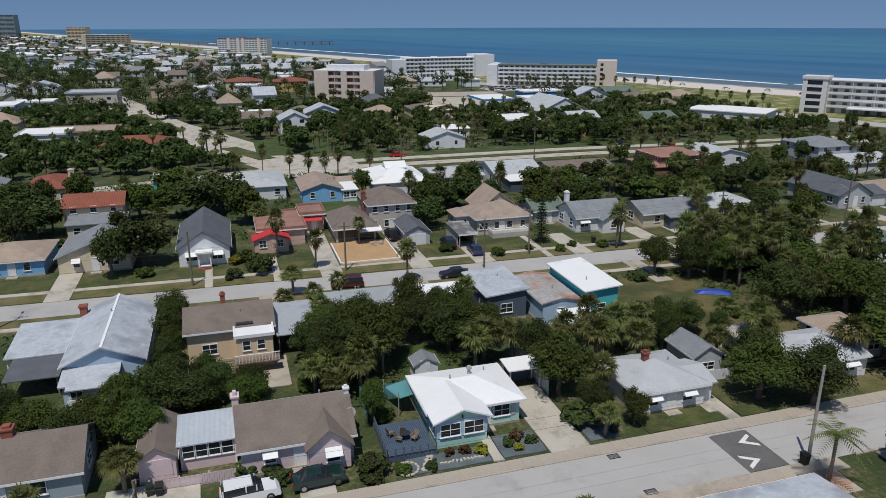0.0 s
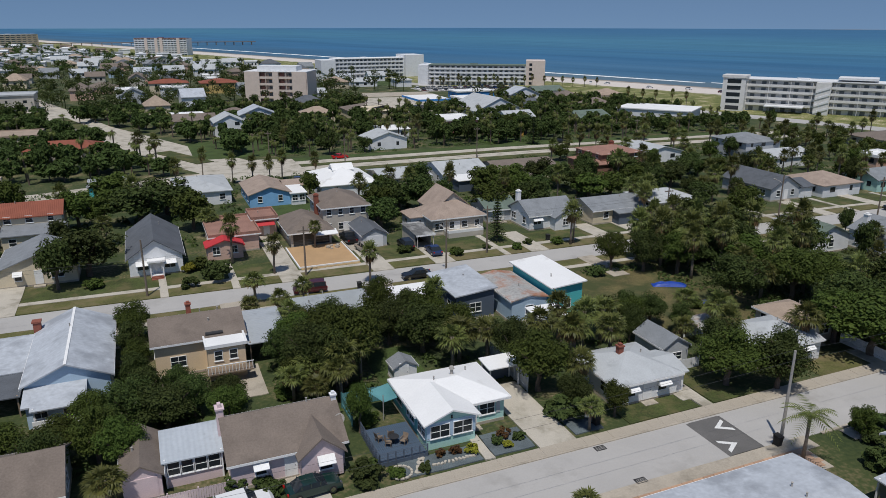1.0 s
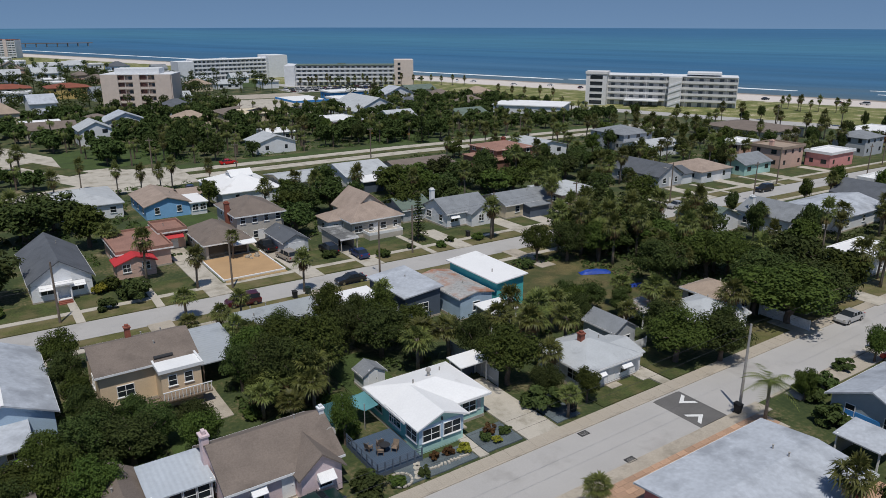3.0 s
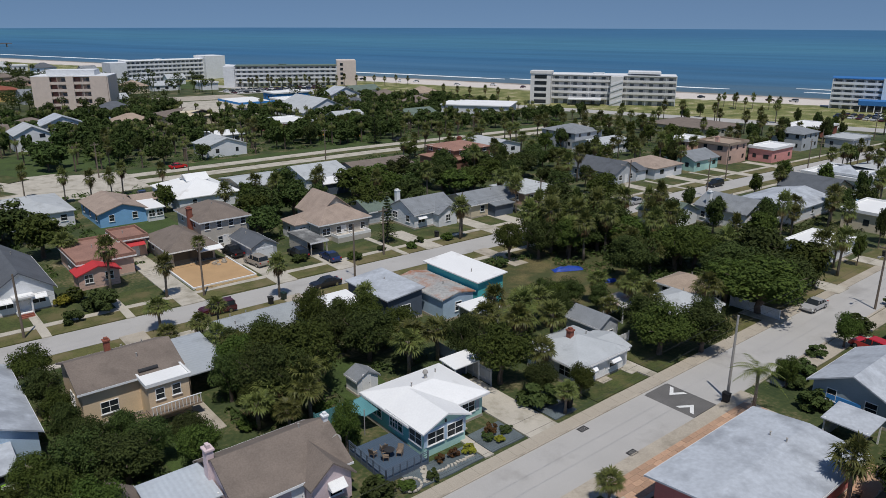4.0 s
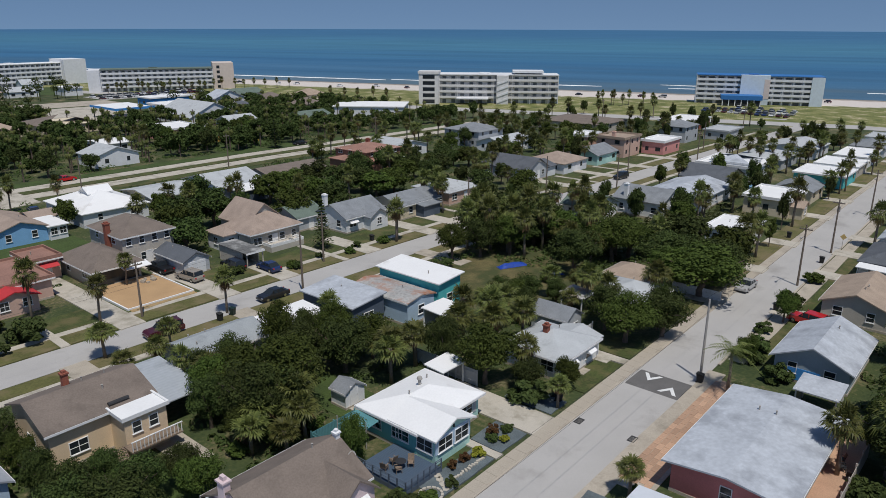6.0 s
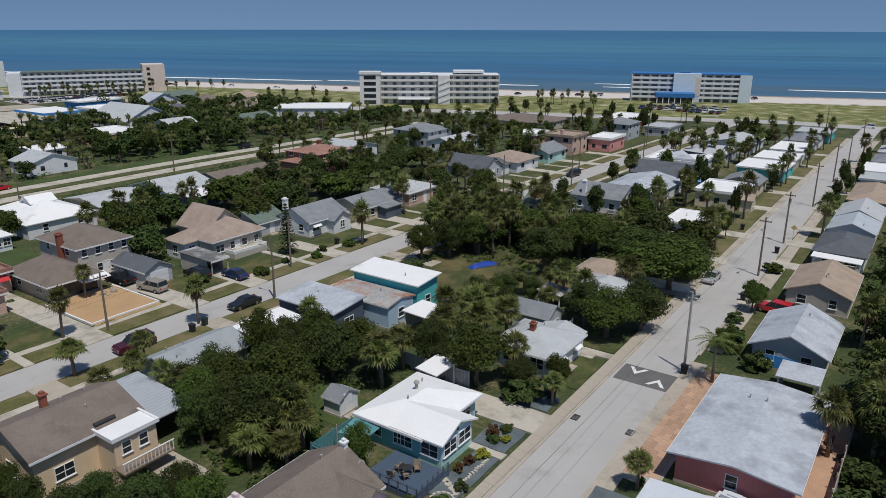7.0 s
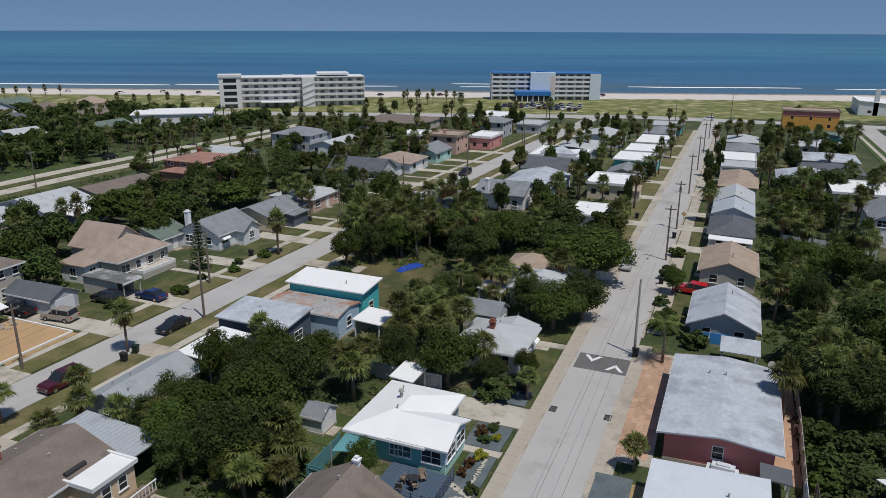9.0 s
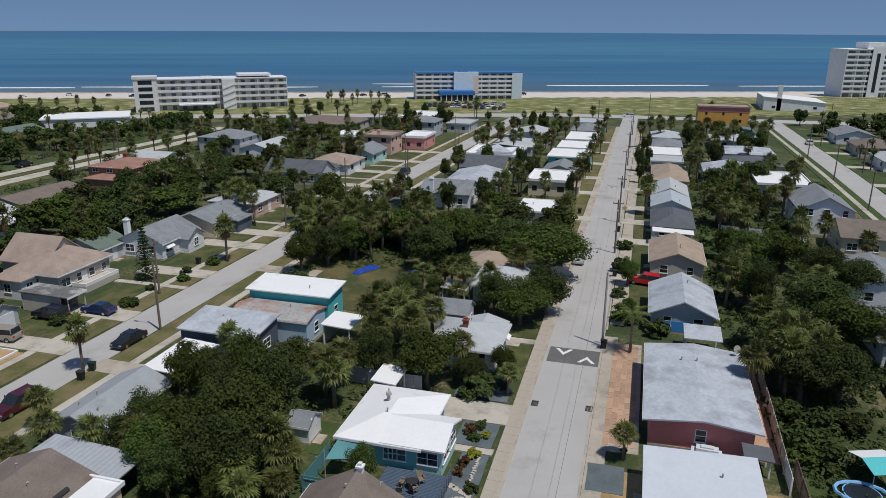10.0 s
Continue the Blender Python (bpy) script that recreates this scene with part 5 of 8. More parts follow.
wing(ghs, 4.21, -7.0, 8.6, 0.5, 2.5, 1.2, "gable_x", W_WHITE, DARK_SH)
house(135.2, 114.8, 147.0, 126.4, 2.9, 1.9, "hip", W_WHITE, PINK_SH, "white house with a pinkish tan hip roof", "s2w2", "s")
house(152.5, 114.6, 164.0, 123.4, 3.0, 1.8, "gable_x", W_AQUA, GREY_SH, "aqua house with a grey roof", "s3w2", "s")
house(167.2, 126.4, 176.0, 133.0, 5.4, 0.5, "flat", W_SALMON, WHITE_ROOF, "salmon two-storey house with white roof", "s3w2", "s", storeys=2)
house(169.6, 115.2, 180.0, 124.4, 5.4, 0.5, "flat", W_SALMON, TAN_SH, "salmon two-storey stucco house with a flat roof", "s3w2", "s", storeys=2, chimney=(-3.0, 0.0, 1.0, 7.3, W_SALMON))
house(182.0, 108.4, 194.0, 115.4, 3.8, 0.5, "flat", W_ROSE, WHITE_ROOF, "pink stucco house with white parapets", "s3w2", "s")
house(211.0, 113.6, 222.0, 123.6, 5.4, 1.6, "hip", W_GREY, GREY_SH, "pale grey two-storey house with a hip roof", "s3w3", "s", storeys=2)
house(226.0, 104.5, 240.0, 113.0, 3.2, 0.3, "flat", W_GREY, PALE_SH, "low grey building with a flat roof", "s3w2", "s")
house(240.0, 124.0, 261.0, 136.0, 3.4, 0.4, "flat", BRICK_RED, WHITE_ROOF, "low brick building with a white roof", "s3w3", "s")
house(214.0, 147.0, 236.0, 174.0, 3.0, 1.8, "hip", W_STONE, BROWN_SH, "long low building with a brown roof", "s4w3", "s")

# between the middle street and the north road
house(-43.0, 169.4, -33.6, 184.0, 3.4, 1.4, "hip", W_CREAM, RED_SH, "cream house with an orange tile roof", "s3e2w2", "s", chimney=(4.0, 0.0, 1.2, 6.2, W_CREAM))
house(-17.2, 174.0, -9.6, 182.0, 2.9, 0.15, "flat", W_TEAL, PALE_SH, "small teal building with a grey roof", "s2", "s")
house(0.2, 160.0, 11.4, 177.0, 3.0, 1.3, "hip", W_WHITE, PALE_SH, "white house with a pale grey hip roof", "s3e2", "s")
bl = house(14.4, 154.0, 23.0, 167.5, 2.8, 1.4, "gable_y", W_SKY, PINK_SH, "sky-blue house with a pinkish tan roof", "s2e2w3", "s")
RECTS.append((13.0, 140.0, 28.0, 154.0))
wing(bl, 4.33, -7.6, 7.4, -0.4, 2.6, 0.15, "shed_s", W_WHITE, WHITE_ROOF, wins="s2")
wing(bl, 4.33, -0.3, 8.8, 5.6, 2.7, 0.8, "gable_x", W_SKY, PINK_SH)
patch("front_lawn", LUSH, "bright green lawn before the blue house", 11.5, 141.0, 27.0, 154.0, z=0.05)
RECTS.append((57.0, 147.0, 75.0, 157.0))
RECTS.append((29.0, 148.0, 46.0, 157.0))
wd = house(30.5, 156.5, 43.5, 173.0, 2.9, 2.4, "hip", W_WHITE, WHITE_ROOF, "white house with a bright white hip roof", "s2e2w2", "s")
wing(wd, -2.0, -1.5, 2.5, 2.0, 5.0, 1.0, "gable_x", W_WHITE, WHITE_ROOF)
house(45.5, 158.5, 57.5, 171.0, 2.8, 1.0, "gable_x", W_CREAM, PALE_SH, "low house with pale grey roof", "s2w1", "s")
gw = house(60.0, 156.8, 72.0, 171.0, 3.0, 1.9, "gable_x", W_WHITE, PALE_SH, "white house with a pale grey roof and porch", "s2w2e1", "s")
wing(gw, -4.6, -13.0, 4.4, -7.13, 2.6, 0.3, "shed_s", W_NAVY, WHITE_ROOF)
house(75.0, 158.0, 92.0, 169.0, 2.8, 1.3, "gable_x", W_STONE, BROWN_SH, "long low house with a brown-grey roof", "s3w2", "s")
rr = house(104.0, 156.0, 117.0, 168.0, 5.0, 1.3, "hip", W_BROWN, MUTED_RED, "brown two-tier house with a red-brown roof", "s3w3", "s", storeys=2, chimney=(2.0, 2.0, 1.0, 7.0, BRICK_RED))
wing(rr, -9.5, -7.5, -1.0, 5.0, 2.8, 1.0, "hip", W_BROWN, MUTED_RED)
house(124.5, 164.0, 137.0, 177.0, 3.0, 1.5, "gable_y", W_WHITE, PALE_SH, "white house with a pale metal roof", "s2w2", "s")
house(152.0, 146.0, 168.0, 156.5, 2.8, 1.6, "gable_x", W_WHITE, PALE_SH, "white house with a pale roof among trees", "s2w2", "s")
house(155.0, 158.0, 168.0, 172.0, 5.2, 1.8, "hip", W_GREY, GREY_SH, "grey two-storey house with a hip roof", "s3w3", "s", storeys=2)

# south of the near street
RECTS.append((24.0, 27.2, 47.6, 43.8))
RECTS.append((9.0, 27.0, 24.0, 44.0))
for x, wl, rf, kd in ((132, W_GREY, DARK_SH, "hip"), (156, W_CREAM, TAN_SH, "gable_x"), (182, W_WHITE, PALE_SH, "hip"), (208, W_STONE, BROWN_SH, "hip"), (236, W_WHITE, GREY_SH, "gable_x")):
    house(x, -34, x + 15, -22, 3.0, 1.8, kd, wl, rf, "house on the far side of the southern street", "w2n3", "n")
    patch("driveway", PALE_CONCRETE, "short pale driveway", x + 3, -22.0, x + 7, -14.2, z=0.14)
gp = house(26.1, 29.6, 42.0, 38.7, 3.0, 0.5, "gable_x", W_CORAL, GREY_SHEET, "coral-walled house with a low weathered grey roof", "w1n2e1", "n", over=0.65, doors=False, vents=2)
part("dish", Shape().tube([(7.8, -4.2, 3.2), (7.8, -4.2, 3.9), (7.7, -4.25, 3.95), (7.4, -4.4, 4.05)], [0.03, 0.03, 0.06, 0.42], 12), PALE_POLE, gp, "white satellite dish")
house(13.6, 30.6, 20.6, 38.8, 2.9, 0.35, "shed_n", W_WHITE, PALE_METAL, "white house with a plain pale metal roof", "w2n2", "n", over=0.45, vents=1)
canopy(23.4, 28.4, 25.5, 30.6, 1.7, 0.15, DARK_SH, "small shed with a dark flat roof", name="shed", walls=W_GREY)
fence(21.4, 27.2, 24.6, 27.2, 1.7, W_WHITE, "white vinyl fence panel")
fence(24.6, 27.2, 42.4, 27.0, 1.8, W_STONE, "weathered pale board fence")
fence(16.0, 26.4, 24.4, 26.4, 1.8, WOOD, "dark timber fence beside the yard")
bb = house(53.4, 31.0, 64.4, 38.5, 2.8, 1.7, "gable_x", W_BGREY, GREY_SHEET, "pale house with a grey metal roof and blue trim", "w2n2", "n", over=0.5)
part("blue_panel", Shape().box(-5.56, -1.0, 0.3, -5.505, 3.2, 1.7), W_BLUE, bb, "bright blue painted lower wall")
canopy(46.9, 30.7, 50.5, 34.7, 2.3, 0.3, GREY_SHEET, "small lean-to with a grey roof", name="shed", walls=W_GREY, kind="shed_w")
house(74.3, 31.0, 86.0, 38.7, 2.9, 1.5, "gable_x", W_STONE, TAN_SH, "stone-coloured house with a tan-brown roof", "w2n2", "n", vents=2)
house(96.2, 31.4, 108.5, 38.6, 2.8, 1.5, "hip", W_WHITE, DARK_SH, "white house with a dark hip roof and carport", "w2n2", "n")
canopy(92.8, 31.6, 95.4, 38.4, 2.4, 0.2, WHITE_ROOF, "white flat carport beside the house", walls=None)
house(111.2, 31.4, 120.8, 38.6, 2.9, 1.4, "gable_x", W_WHITE, METAL_ROOF, "white house with a ribbed pale metal roof", "w2n2", "n")
house(122.0, 31.4, 133.6, 38.6, 2.9, 1.6, "gable_x", W_WHITE, PALE_SH, "white house with a pale grey roof", "w2n2", "n")
house(139.0, 30.6, 158.0, 38.6, 2.8, 1.3, "hip", W_CREAM, TAN_SH, "cream house with a tan hip roof", "w2n2", "n")
house(163.0, 31.0, 173.0, 38.8, 2.9, 0.2, "flat", W_LBLUE, PALE_SH, "pale blue house with a flat grey roof", "w2n2", "n")
house(175.0, 31.0, 188.0, 39.5, 2.9, 0.2, "flat", W_WHITE, WHITE_ROOF, "white house with a flat white roof", "w2n2", "n")
house(194.0, 30.0, 207.0, 39.0, 2.9, 1.3, "hip", W_GREY, GREY_SH, "grey house with a hip roof", "w2n2", "n")
house(214.0, 30.0, 228.0, 39.0, 2.9, 1.3, "hip", W_WHITE, PALE_SH, "white house with a pale roof", "w2n2", "n")
fence(100.0, 26.0, 100.0, 12.0, 1.6, W_WHITE, "long white fence across the back yards")
house(95.6, -2.6, 105.6, 7.4, 3.4, 2.0, "gable_y", W_CREAM, BROWN_SH, "tan bungalow with a brown roof", "w3n2", "s")
house(70.0, 2.0, 82.0, 12.0, 3.0, 1.6, "gable_x", W_WHITE, GREY_SH, "white house with a grey roof among trees", "w2n2", "s")
house(50.0, 3.0, 62.0, 13.0, 3.0, 1.6, "gable_x", W_WHITE, GREY_SH, "white house with a grey roof among trees", "w2n2", "s")
house(32.0, 3.0, 44.0, 13.0, 3.0, 1.6, "hip", W_GREY, GREY_SH, "grey house with a grey hip roof", "w2n2", "s")
house(152.6, 13.0, 164.0, 26.0, 2.9, 1.2, "gable_x", W_WHITE, GREY_SHEET, "white house with a pale metal roof", "w2n2", "s")
house(165.0, 6.0, 178.0, 20.0, 2.9, 1.4, "hip", W_TAN, DARK_SH, "tan house with a dark roof", "w2n2", "s")
house(184.0, 5.0, 198.0, 20.0, 2.9, 1.3, "hip", W_GREY, GREY_SHEET, "pale house with a metal roof", "w2n2", "s")
house(212.0, 5.0, 227.0, 20.0, 2.9, 1.4, "hip", W_GREY, PALE_SH, "pale grey house near the coast road", "w2n2", "s")
house(236.0, 4.0, 250.0, 16.0, 3.0, 1.2, "hip", W_TEAL, GREEN_SH, "low teal building with a green-grey roof", "w2n2", "s")
ob_ = house(284.0, 0.5, 295.5, 20.5, 7.0, 0.4, "flat", W_ORANGE, TAN_SH, "orange two-storey commercial building with red band", "w3n2s2", "w", storeys=2)
part("red_band", Shape().box(-5.83, -9.9, 5.2, -5.76, 9.9, 6.9), W_CORAL, ob_, "terracotta painted upper band")

RECTS.append((97.0, 5.0, 106.5, 20.0))
house(108.0, 2.8, 121.0, 12.2, 5.0, 2.4, "gable_x", W_WHITE, GREY_SH, "white two-storey clapboard house with a grey gable roof", "w3n3", "n", storeys=2)
house(136.2, 4.6, 150.8, 15.6, 3.6, 0.3, "flat", W_STONE, WHITE_ROOF, "low house with a bright white flat roof", "w3n3", "n")
fence(106.0, 26.2, 104.3, 15.6, 1.3, W_WHITE, "white picket fence beside a back lawn")
cov = Shape()
cov.prism([(-1.3, -0.5), (1.3, -0.5), (1.35, 0.5), (-1.35, 0.5)], 0, 0.75).prism([(-1.0, -0.4), (0.9, -0.42), (0.95, 0.4), (-1.0, 0.42)], 0.75, 1.1).prism([(-0.6, -0.25), (0.5, -0.25), (0.5, 0.25), (-0.6, 0.25)], 1.1, 1.25)
cv = new("covered_grill", cov.mesh("covered_grill", PALE_METAL))
cv.location = (25.2, 33.6, 0.06)
cv.rotation_euler = (0, 0, 1.5)
tagged(cv, "garden grill under a pale grey cloth cover", "grill")


# ---- hotels and far buildings ----
def hotel(x0, y0, x1, y1, depth, floors, bays, wall, label, storey=3.0, gallery=1.5, rail=None, roof=None, ends=True, behind=1, accent=None, name="hotel", pane_w=0.62, plain=False):
    """A slab block whose open front runs from (x0, y0) to (x1, y1), seen from its right side."""
    L = math.hypot(x1 - x0, y1 - y0)
    h = thing(name, x0, y0, 0, math.degrees(math.atan2(y1 - y0, x1 - x0)), label, "hotel", "beach hotels")
    H = floors * storey
    RECTS.append((min(x0, x1) - 8, min(y0, y1) - 8, max(x0, x1) + 8, max(y0, y1) + 8))
    part("wall", Shape().box(0, gallery, 0, L, depth, H), wall, h)
    part("roof", Shape().box(-0.4, -0.2, H, L + 0.4, depth + 0.3, H + 0.35).box(L * 0.42, depth * 0.4, H + 0.35, L * 0.5, depth * 0.7, H + 0.9), roof or WHITE, h)
    if ends:
        part("end_wall", Shape().box(-0.35, -0.1, 0, 0, depth, H - 0.004), wall, h)
        part("end_wall", Shape().box(L, -0.1, 0, L + 0.35, depth, H - 0.004), wall, h)
    bw = L / bays
    pane = shared(("hp", round(bw, 1), storey, pane_w), lambda: Shape().box(-bw * pane_w / 2, -0.06, 0, bw * pane_w / 2, 0.02, storey * 0.68).mesh("window", HOTEL_GLASS))
    fin = Shape().box(-0.12, 0.0, 0, 0.12, gallery, storey * 0.98)
    fin = shared(("hf", gallery, storey, wall.name), lambda: fin.mesh("partition", wall))
    for fl in range(floors):
        z = fl * storey
        if fl:
            part("floor_slab", Shape().box(0, -0.05, z - 0.12, L, gallery, z + 0.12), rail or wall, h)
            part("railing", Shape().box(0, -0.05, z + 0.121, L, 0.06, z + 1.0), rail or wall, h)
        for b in range(bays):
            part("window", pane, None, h, m=pose((b + 0.5) * bw, gallery, z + 0.25))
            if b and b % behind == 0 and not plain:
                part("partition", fin, None, h, m=pose(b * bw, 0, z + 0.124 if fl else 0))
    return h


W_CONDO = paint("condo_concrete", (0.66, 0.65, 0.63))
W_PEACH = paint("peach_wall", (0.66, 0.56, 0.50))
W_PALE = paint("pale_hotel_wall", (0.70, 0.71, 0.72))
W_MURAL = paint("pale_mural", (0.60, 0.68, 0.74))
W_BUFF = paint("buff_wall", (0.66, 0.55, 0.47))
W_RUST = paint("rust_brown_wall", (0.36, 0.17, 0.13))

co = hotel(252.0, 269.0, 292.5, 213.5, 15, 5, 15, W_CONDO, "pale concrete beach apartment block with open galleries", rail=W_CONDO, roof=W_PALE, behind=2, storey=2.85, pane_w=0.42)
part("stair_tower", Shape().box(-1.0, -4.5, 0, 9.0, 4.0, 15.0).box(-1.4, -4.9, 15.0, 9.4, 4.4, 16.2), W_CONDO, co, "taller corner stair tower")
# dark panels on the front stand in for the shade inside the open floors
for k in range(5):
    part("tower_opening", Shape().box(1.0, -4.56, 0.6 + 3 * k, 7.0, -4.48, 2.4 + 3 * k), GLASS, co)
part("stair_tower", Shape().box(38.0, -3.2, 0, 44.0, 1.4, 14.2), W_CONDO, co)
for k in range(4):
    part("stair_flight", Shape().slab([(38.2, -3.5, 1.5 + 3 * k), (43.8, -3.5, 3.6 + 3 * k), (43.8, -3.22, 3.6 + 3 * k), (38.2, -3.22, 1.5 + 3 * k)], 0.9), W_PALE, co)
part("penthouse", Shape().box(46.0, 1.0, 15.35, 61.5, 13.0, 16.3), W_PALE, co)
part("entrance_canopy", Shape().box(18.0, -6.0, 2.8, 34.0, -0.3, 3.3), W_PALE, co)

bhh = hotel(345.0, 163.0, 367.5, 109.0, 14, 6, 13, W_PALE, "pale beach hotel with a blue parapet and mural", storey=2.4, rail=W_PALE, roof=BLUE_ROOF, behind=1)
part("mural_tower", Shape().box(20.5, -1.6, 0, 34.0, 2.0, 14.9), W_MURAL, bhh, "pale blue painted mural wall")
part("mural_band", Shape().box(31.5, -1.68, 3.5, 34.1, -1.61, 13.0), W_PEACH, bhh, "faded orange corner of the mural")
part("lobby", Shape().box(12.0, -11.0, 0, 30.0, -1.7, 3.6), GLASS, bhh)
part("lobby_roof", Shape().box(11.5, -11.6, 3.6, 30.5, -1.7, 5.6), BLUE_ROOF, bhh, "bright blue lobby roof")
for k in range(7):
    part("lobby_column", Shape().box(12.1 + 2.9 * k, -11.3, 0, 12.5 + 2.9 * k, -10.9, 3.6), WHITE, bhh)
part("corner_panel", Shape().box(53.0, -0.3, 0, 58.6, -0.12, 14.4), W_MURAL, bhh)
h2_ = hotel(172.0, 447.0, 226.0, 416.5, 14, 5, 18, W_PALE, "long pale hotel with dark window bays", storey=2.5, rail=W_PALE, roof=GREEN_SH, pane_w=0.5)
part("end_block", Shape().box(62.4, -1.5, 0, 74.5, 15.0, 15.8), W_PEACH, h2_, "pale end block of the hotel")
for k in range(5):
    part("window", Shape().box(64.5, -1.58, 1.0 + 2.9 * k, 66.3, -1.5, 2.6 + 2.9 * k), GLASS, h2_)
part("front_block", Shape().box(-7.0, -3.0, 0, -0.4, 15.0, 12.6), W_PALE, h2_)
h1_ = hotel(128.0, 516.5, 180.0, 519.0, 14, 5, 17, W_PALE, "long white hotel with balconies near the beach", storey=2.7, rail=W_WHITE, roof=WHITE)
part("end_block", Shape().box(52.4, -4.0, 0, 67.0, 15.0, 15.8), W_WHITE, h1_, "taller white end block")
part("end_block", Shape().box(-11.0, -2.0, 0, -0.4, 14.0, 13.0), W_WHITE, h1_)
tb_ = hotel(43.0, 357.0, 69.0, 343.0, 16, 5, 6, W_BUFF, "buff apartment block with brown balconies", storey=3.0, rail=W_BUFF, roof=W_PALE, pane_w=0.5)
for k0, k1 in ((0.0, 7.0), (13.2, 16.2), (22.6, 29.4)):
    part("front_panel", Shape().box(k0, -0.3, 0, k1, -0.1, 15.2), W_BUFF, tb_)
for k0 in (7.1, 16.3):
    part("balcony_back", Shape().box(k0, 1.2, 0, k0 + 2.2, 1.35, 15.0), W_RUST, tb_, "rust-brown painted balcony wall")
part("plant_room", Shape().box(5, 3, 15.4, 24, 12, 17.6), W_PALE, tb_)
part("end_strip", Shape().box(-0.8, 3, 0, -0.4, 12, 15), GLASS, tb_)
pf = hotel(0.0, 950.0, 56.0, 925.0, 18, 8, 16, W_WHITE, "tall white hotel with peach bands beside the beach", storey=2.45, rail=W_WHITE, roof=BRICK_RED, plain=True)
for k0 in (12.0, 24.0, 30.0, 50.0):
    part("front_panel", Shape().box(k0, -0.5, 0, k0 + 3.4, -0.2, 20.0), W_PEACH, pf)
hotel(-200.0, 1300.0, -137.0, 1332.0, 20, 6, 9, W_CREAM, "long ochre hotel by the distant pier", storey=3.0, rail=W_CREAM, roof=W_PALE, plain=True)
hotel(-312.0, 1796.0, -273.0, 1781.0, 20, 9, 5, W_TAN, "distant yellow hotel tower", storey=3.0, rail=W_CREAM, roof=W_PALE, plain=True)
# a navy tower; the pale blue-grey paints the distance haze into its walls
hotel(-545.0, 2200.0, -500.0, 2185.0, 22, 17, 2, W_BGREY, "distant dark glass hotel tower, haze painted in as pale blue-grey", storey=3.2, rail=W_BGREY, roof=W_BGREY, pane_w=0.9, plain=True)
tw = hotel(440.0, -68.0, 449.0, -104.0, 20, 9, 6, W_WHITE, "white hotel tower with balconies by the sea", storey=3.0, rail=W_WHITE, roof=WHITE)
part("front_panel", Shape().box(14, -0.6, 0, 21, -0.2, 29.0), W_WHITE, tw)
part("window_strip", Shape().box(16.5, -0.66, 3, 18.5, -0.61, 25.0), GLASS, tw)
part("penthouse", Shape().box(12, 2, 27.35, 24, 16, 31.0), W_WHITE, tw)
wb = house(352.0, -42.0, 378.0, -14.0, 4.2, 2.4, "shed_s", W_WHITE, WHITE_ROOF, "white modern building with a swept roof by the dunes", "w3n2", "w", category="building", group="buildings", name="building")
part("sign_pylon", Shape().box(-13.0, 6.0, 0, -11.5, 8.0, 12.0), W_PALE, wb, "tall white sign pylon")
wr = thing("warehouse", 182.0, 257.0, 0, -53, "long low building with a bright white roof", "building", "buildings")
part("wall", Shape().box(0, 0, 0, 30, 20, 4.2), W_PALE, wr)
part("roof", Shape().box(-0.5, -0.5, 4.2, 30.5, 20.5, 4.6), WHITE_ROOF, wr)
RECTS.append((178, 230, 216, 262))
house(150.0, 352.0, 172.0, 364.0, 3.6, 0.4, "flat", W_BLUE, WHITE_ROOF, "low restaurant with a blue front", "s4w3", "s", category="building", group="buildings", name="building")
house(95.5, 238.0, 107.5, 253.0, 4.2, 0.4, "flat", W_ROSE, WHITE_ROOF, "pink house with white roof in the trees", "s3w2", "s")
house(196.0, 350.0, 214.0, 362.0, 3.4, 2.2, "gable_x", W_STONE, GREEN_SH, "grey-green building behind palms", "s3w2", "s")
house(74.0, 284.0, 94.0, 304.0, 3.2, 2.6, "hip", W_CREAM, BROWN_SH, "cream building with a brown hip roof", "s3w2", "s")
house(59.0, 212.5, 71.0, 223.0, 3.2, 2.0, "gable_y", W_WHITE, PALE_SH, "white house with a pale gable roof", "s2w2", "s")
house(18.0, 256.0, 28.0, 268.0, 5.0, 2.4, "gable_y", W_WHITE, PALE_SH, "white two-storey house in the trees", "s2w2", "s", storeys=2)
house(150.0, 236.0, 164.0, 250.0, 3.4, 2.2, "gable_x", W_STONE, GREEN_SH, "house with a green roof in the trees", "s2w2", "s")
house(-67.0, 360.0, -46.0, 376.0, 7.0, 0.4, "flat", W_STONE, PALE_SH, "modern stone-coloured house with flat roofs", "s3w3", "s", storeys=2)
house(-110.0, 318.0, -78.0, 334.0, 6.2, 0.4, "flat", W_WHITE, WHITE_ROOF, "white two-storey apartment house", "s5w3", "s", storeys=2)
house(-56.0, 256.0, -34.5, 270.0, 3.6, 0.3, "flat", W_STONE, TAN_SH, "low stone-coloured house with flat tan roofs", "s4w2", "s")
house(-36.0, 229.5, -16.0, 241.0, 3.0, 1.8, "hip", W_STONE, RED_SH, "low house with a dull red roof", "s4w2", "s")
house(-62.0, 248.0, -48.0, 262.0, 4.2, 0.3, "flat", W_WHITE, WHITE_ROOF, "white boxy house with flat roof", "s2w2", "s")
house(-70.0, 205.0, -58.0, 220.0, 3.2, 2.0, "gable_y", W_WHITE, PALE_SH, "white cottage with a pale roof", "s2e2", "s")
house(28.0, 420.0, 48.0, 436.0, 5.6, 1.8, "hip", W_YELLOW, RED_SH, "yellow house with a red roof", "s3w2", "s", storeys=2)
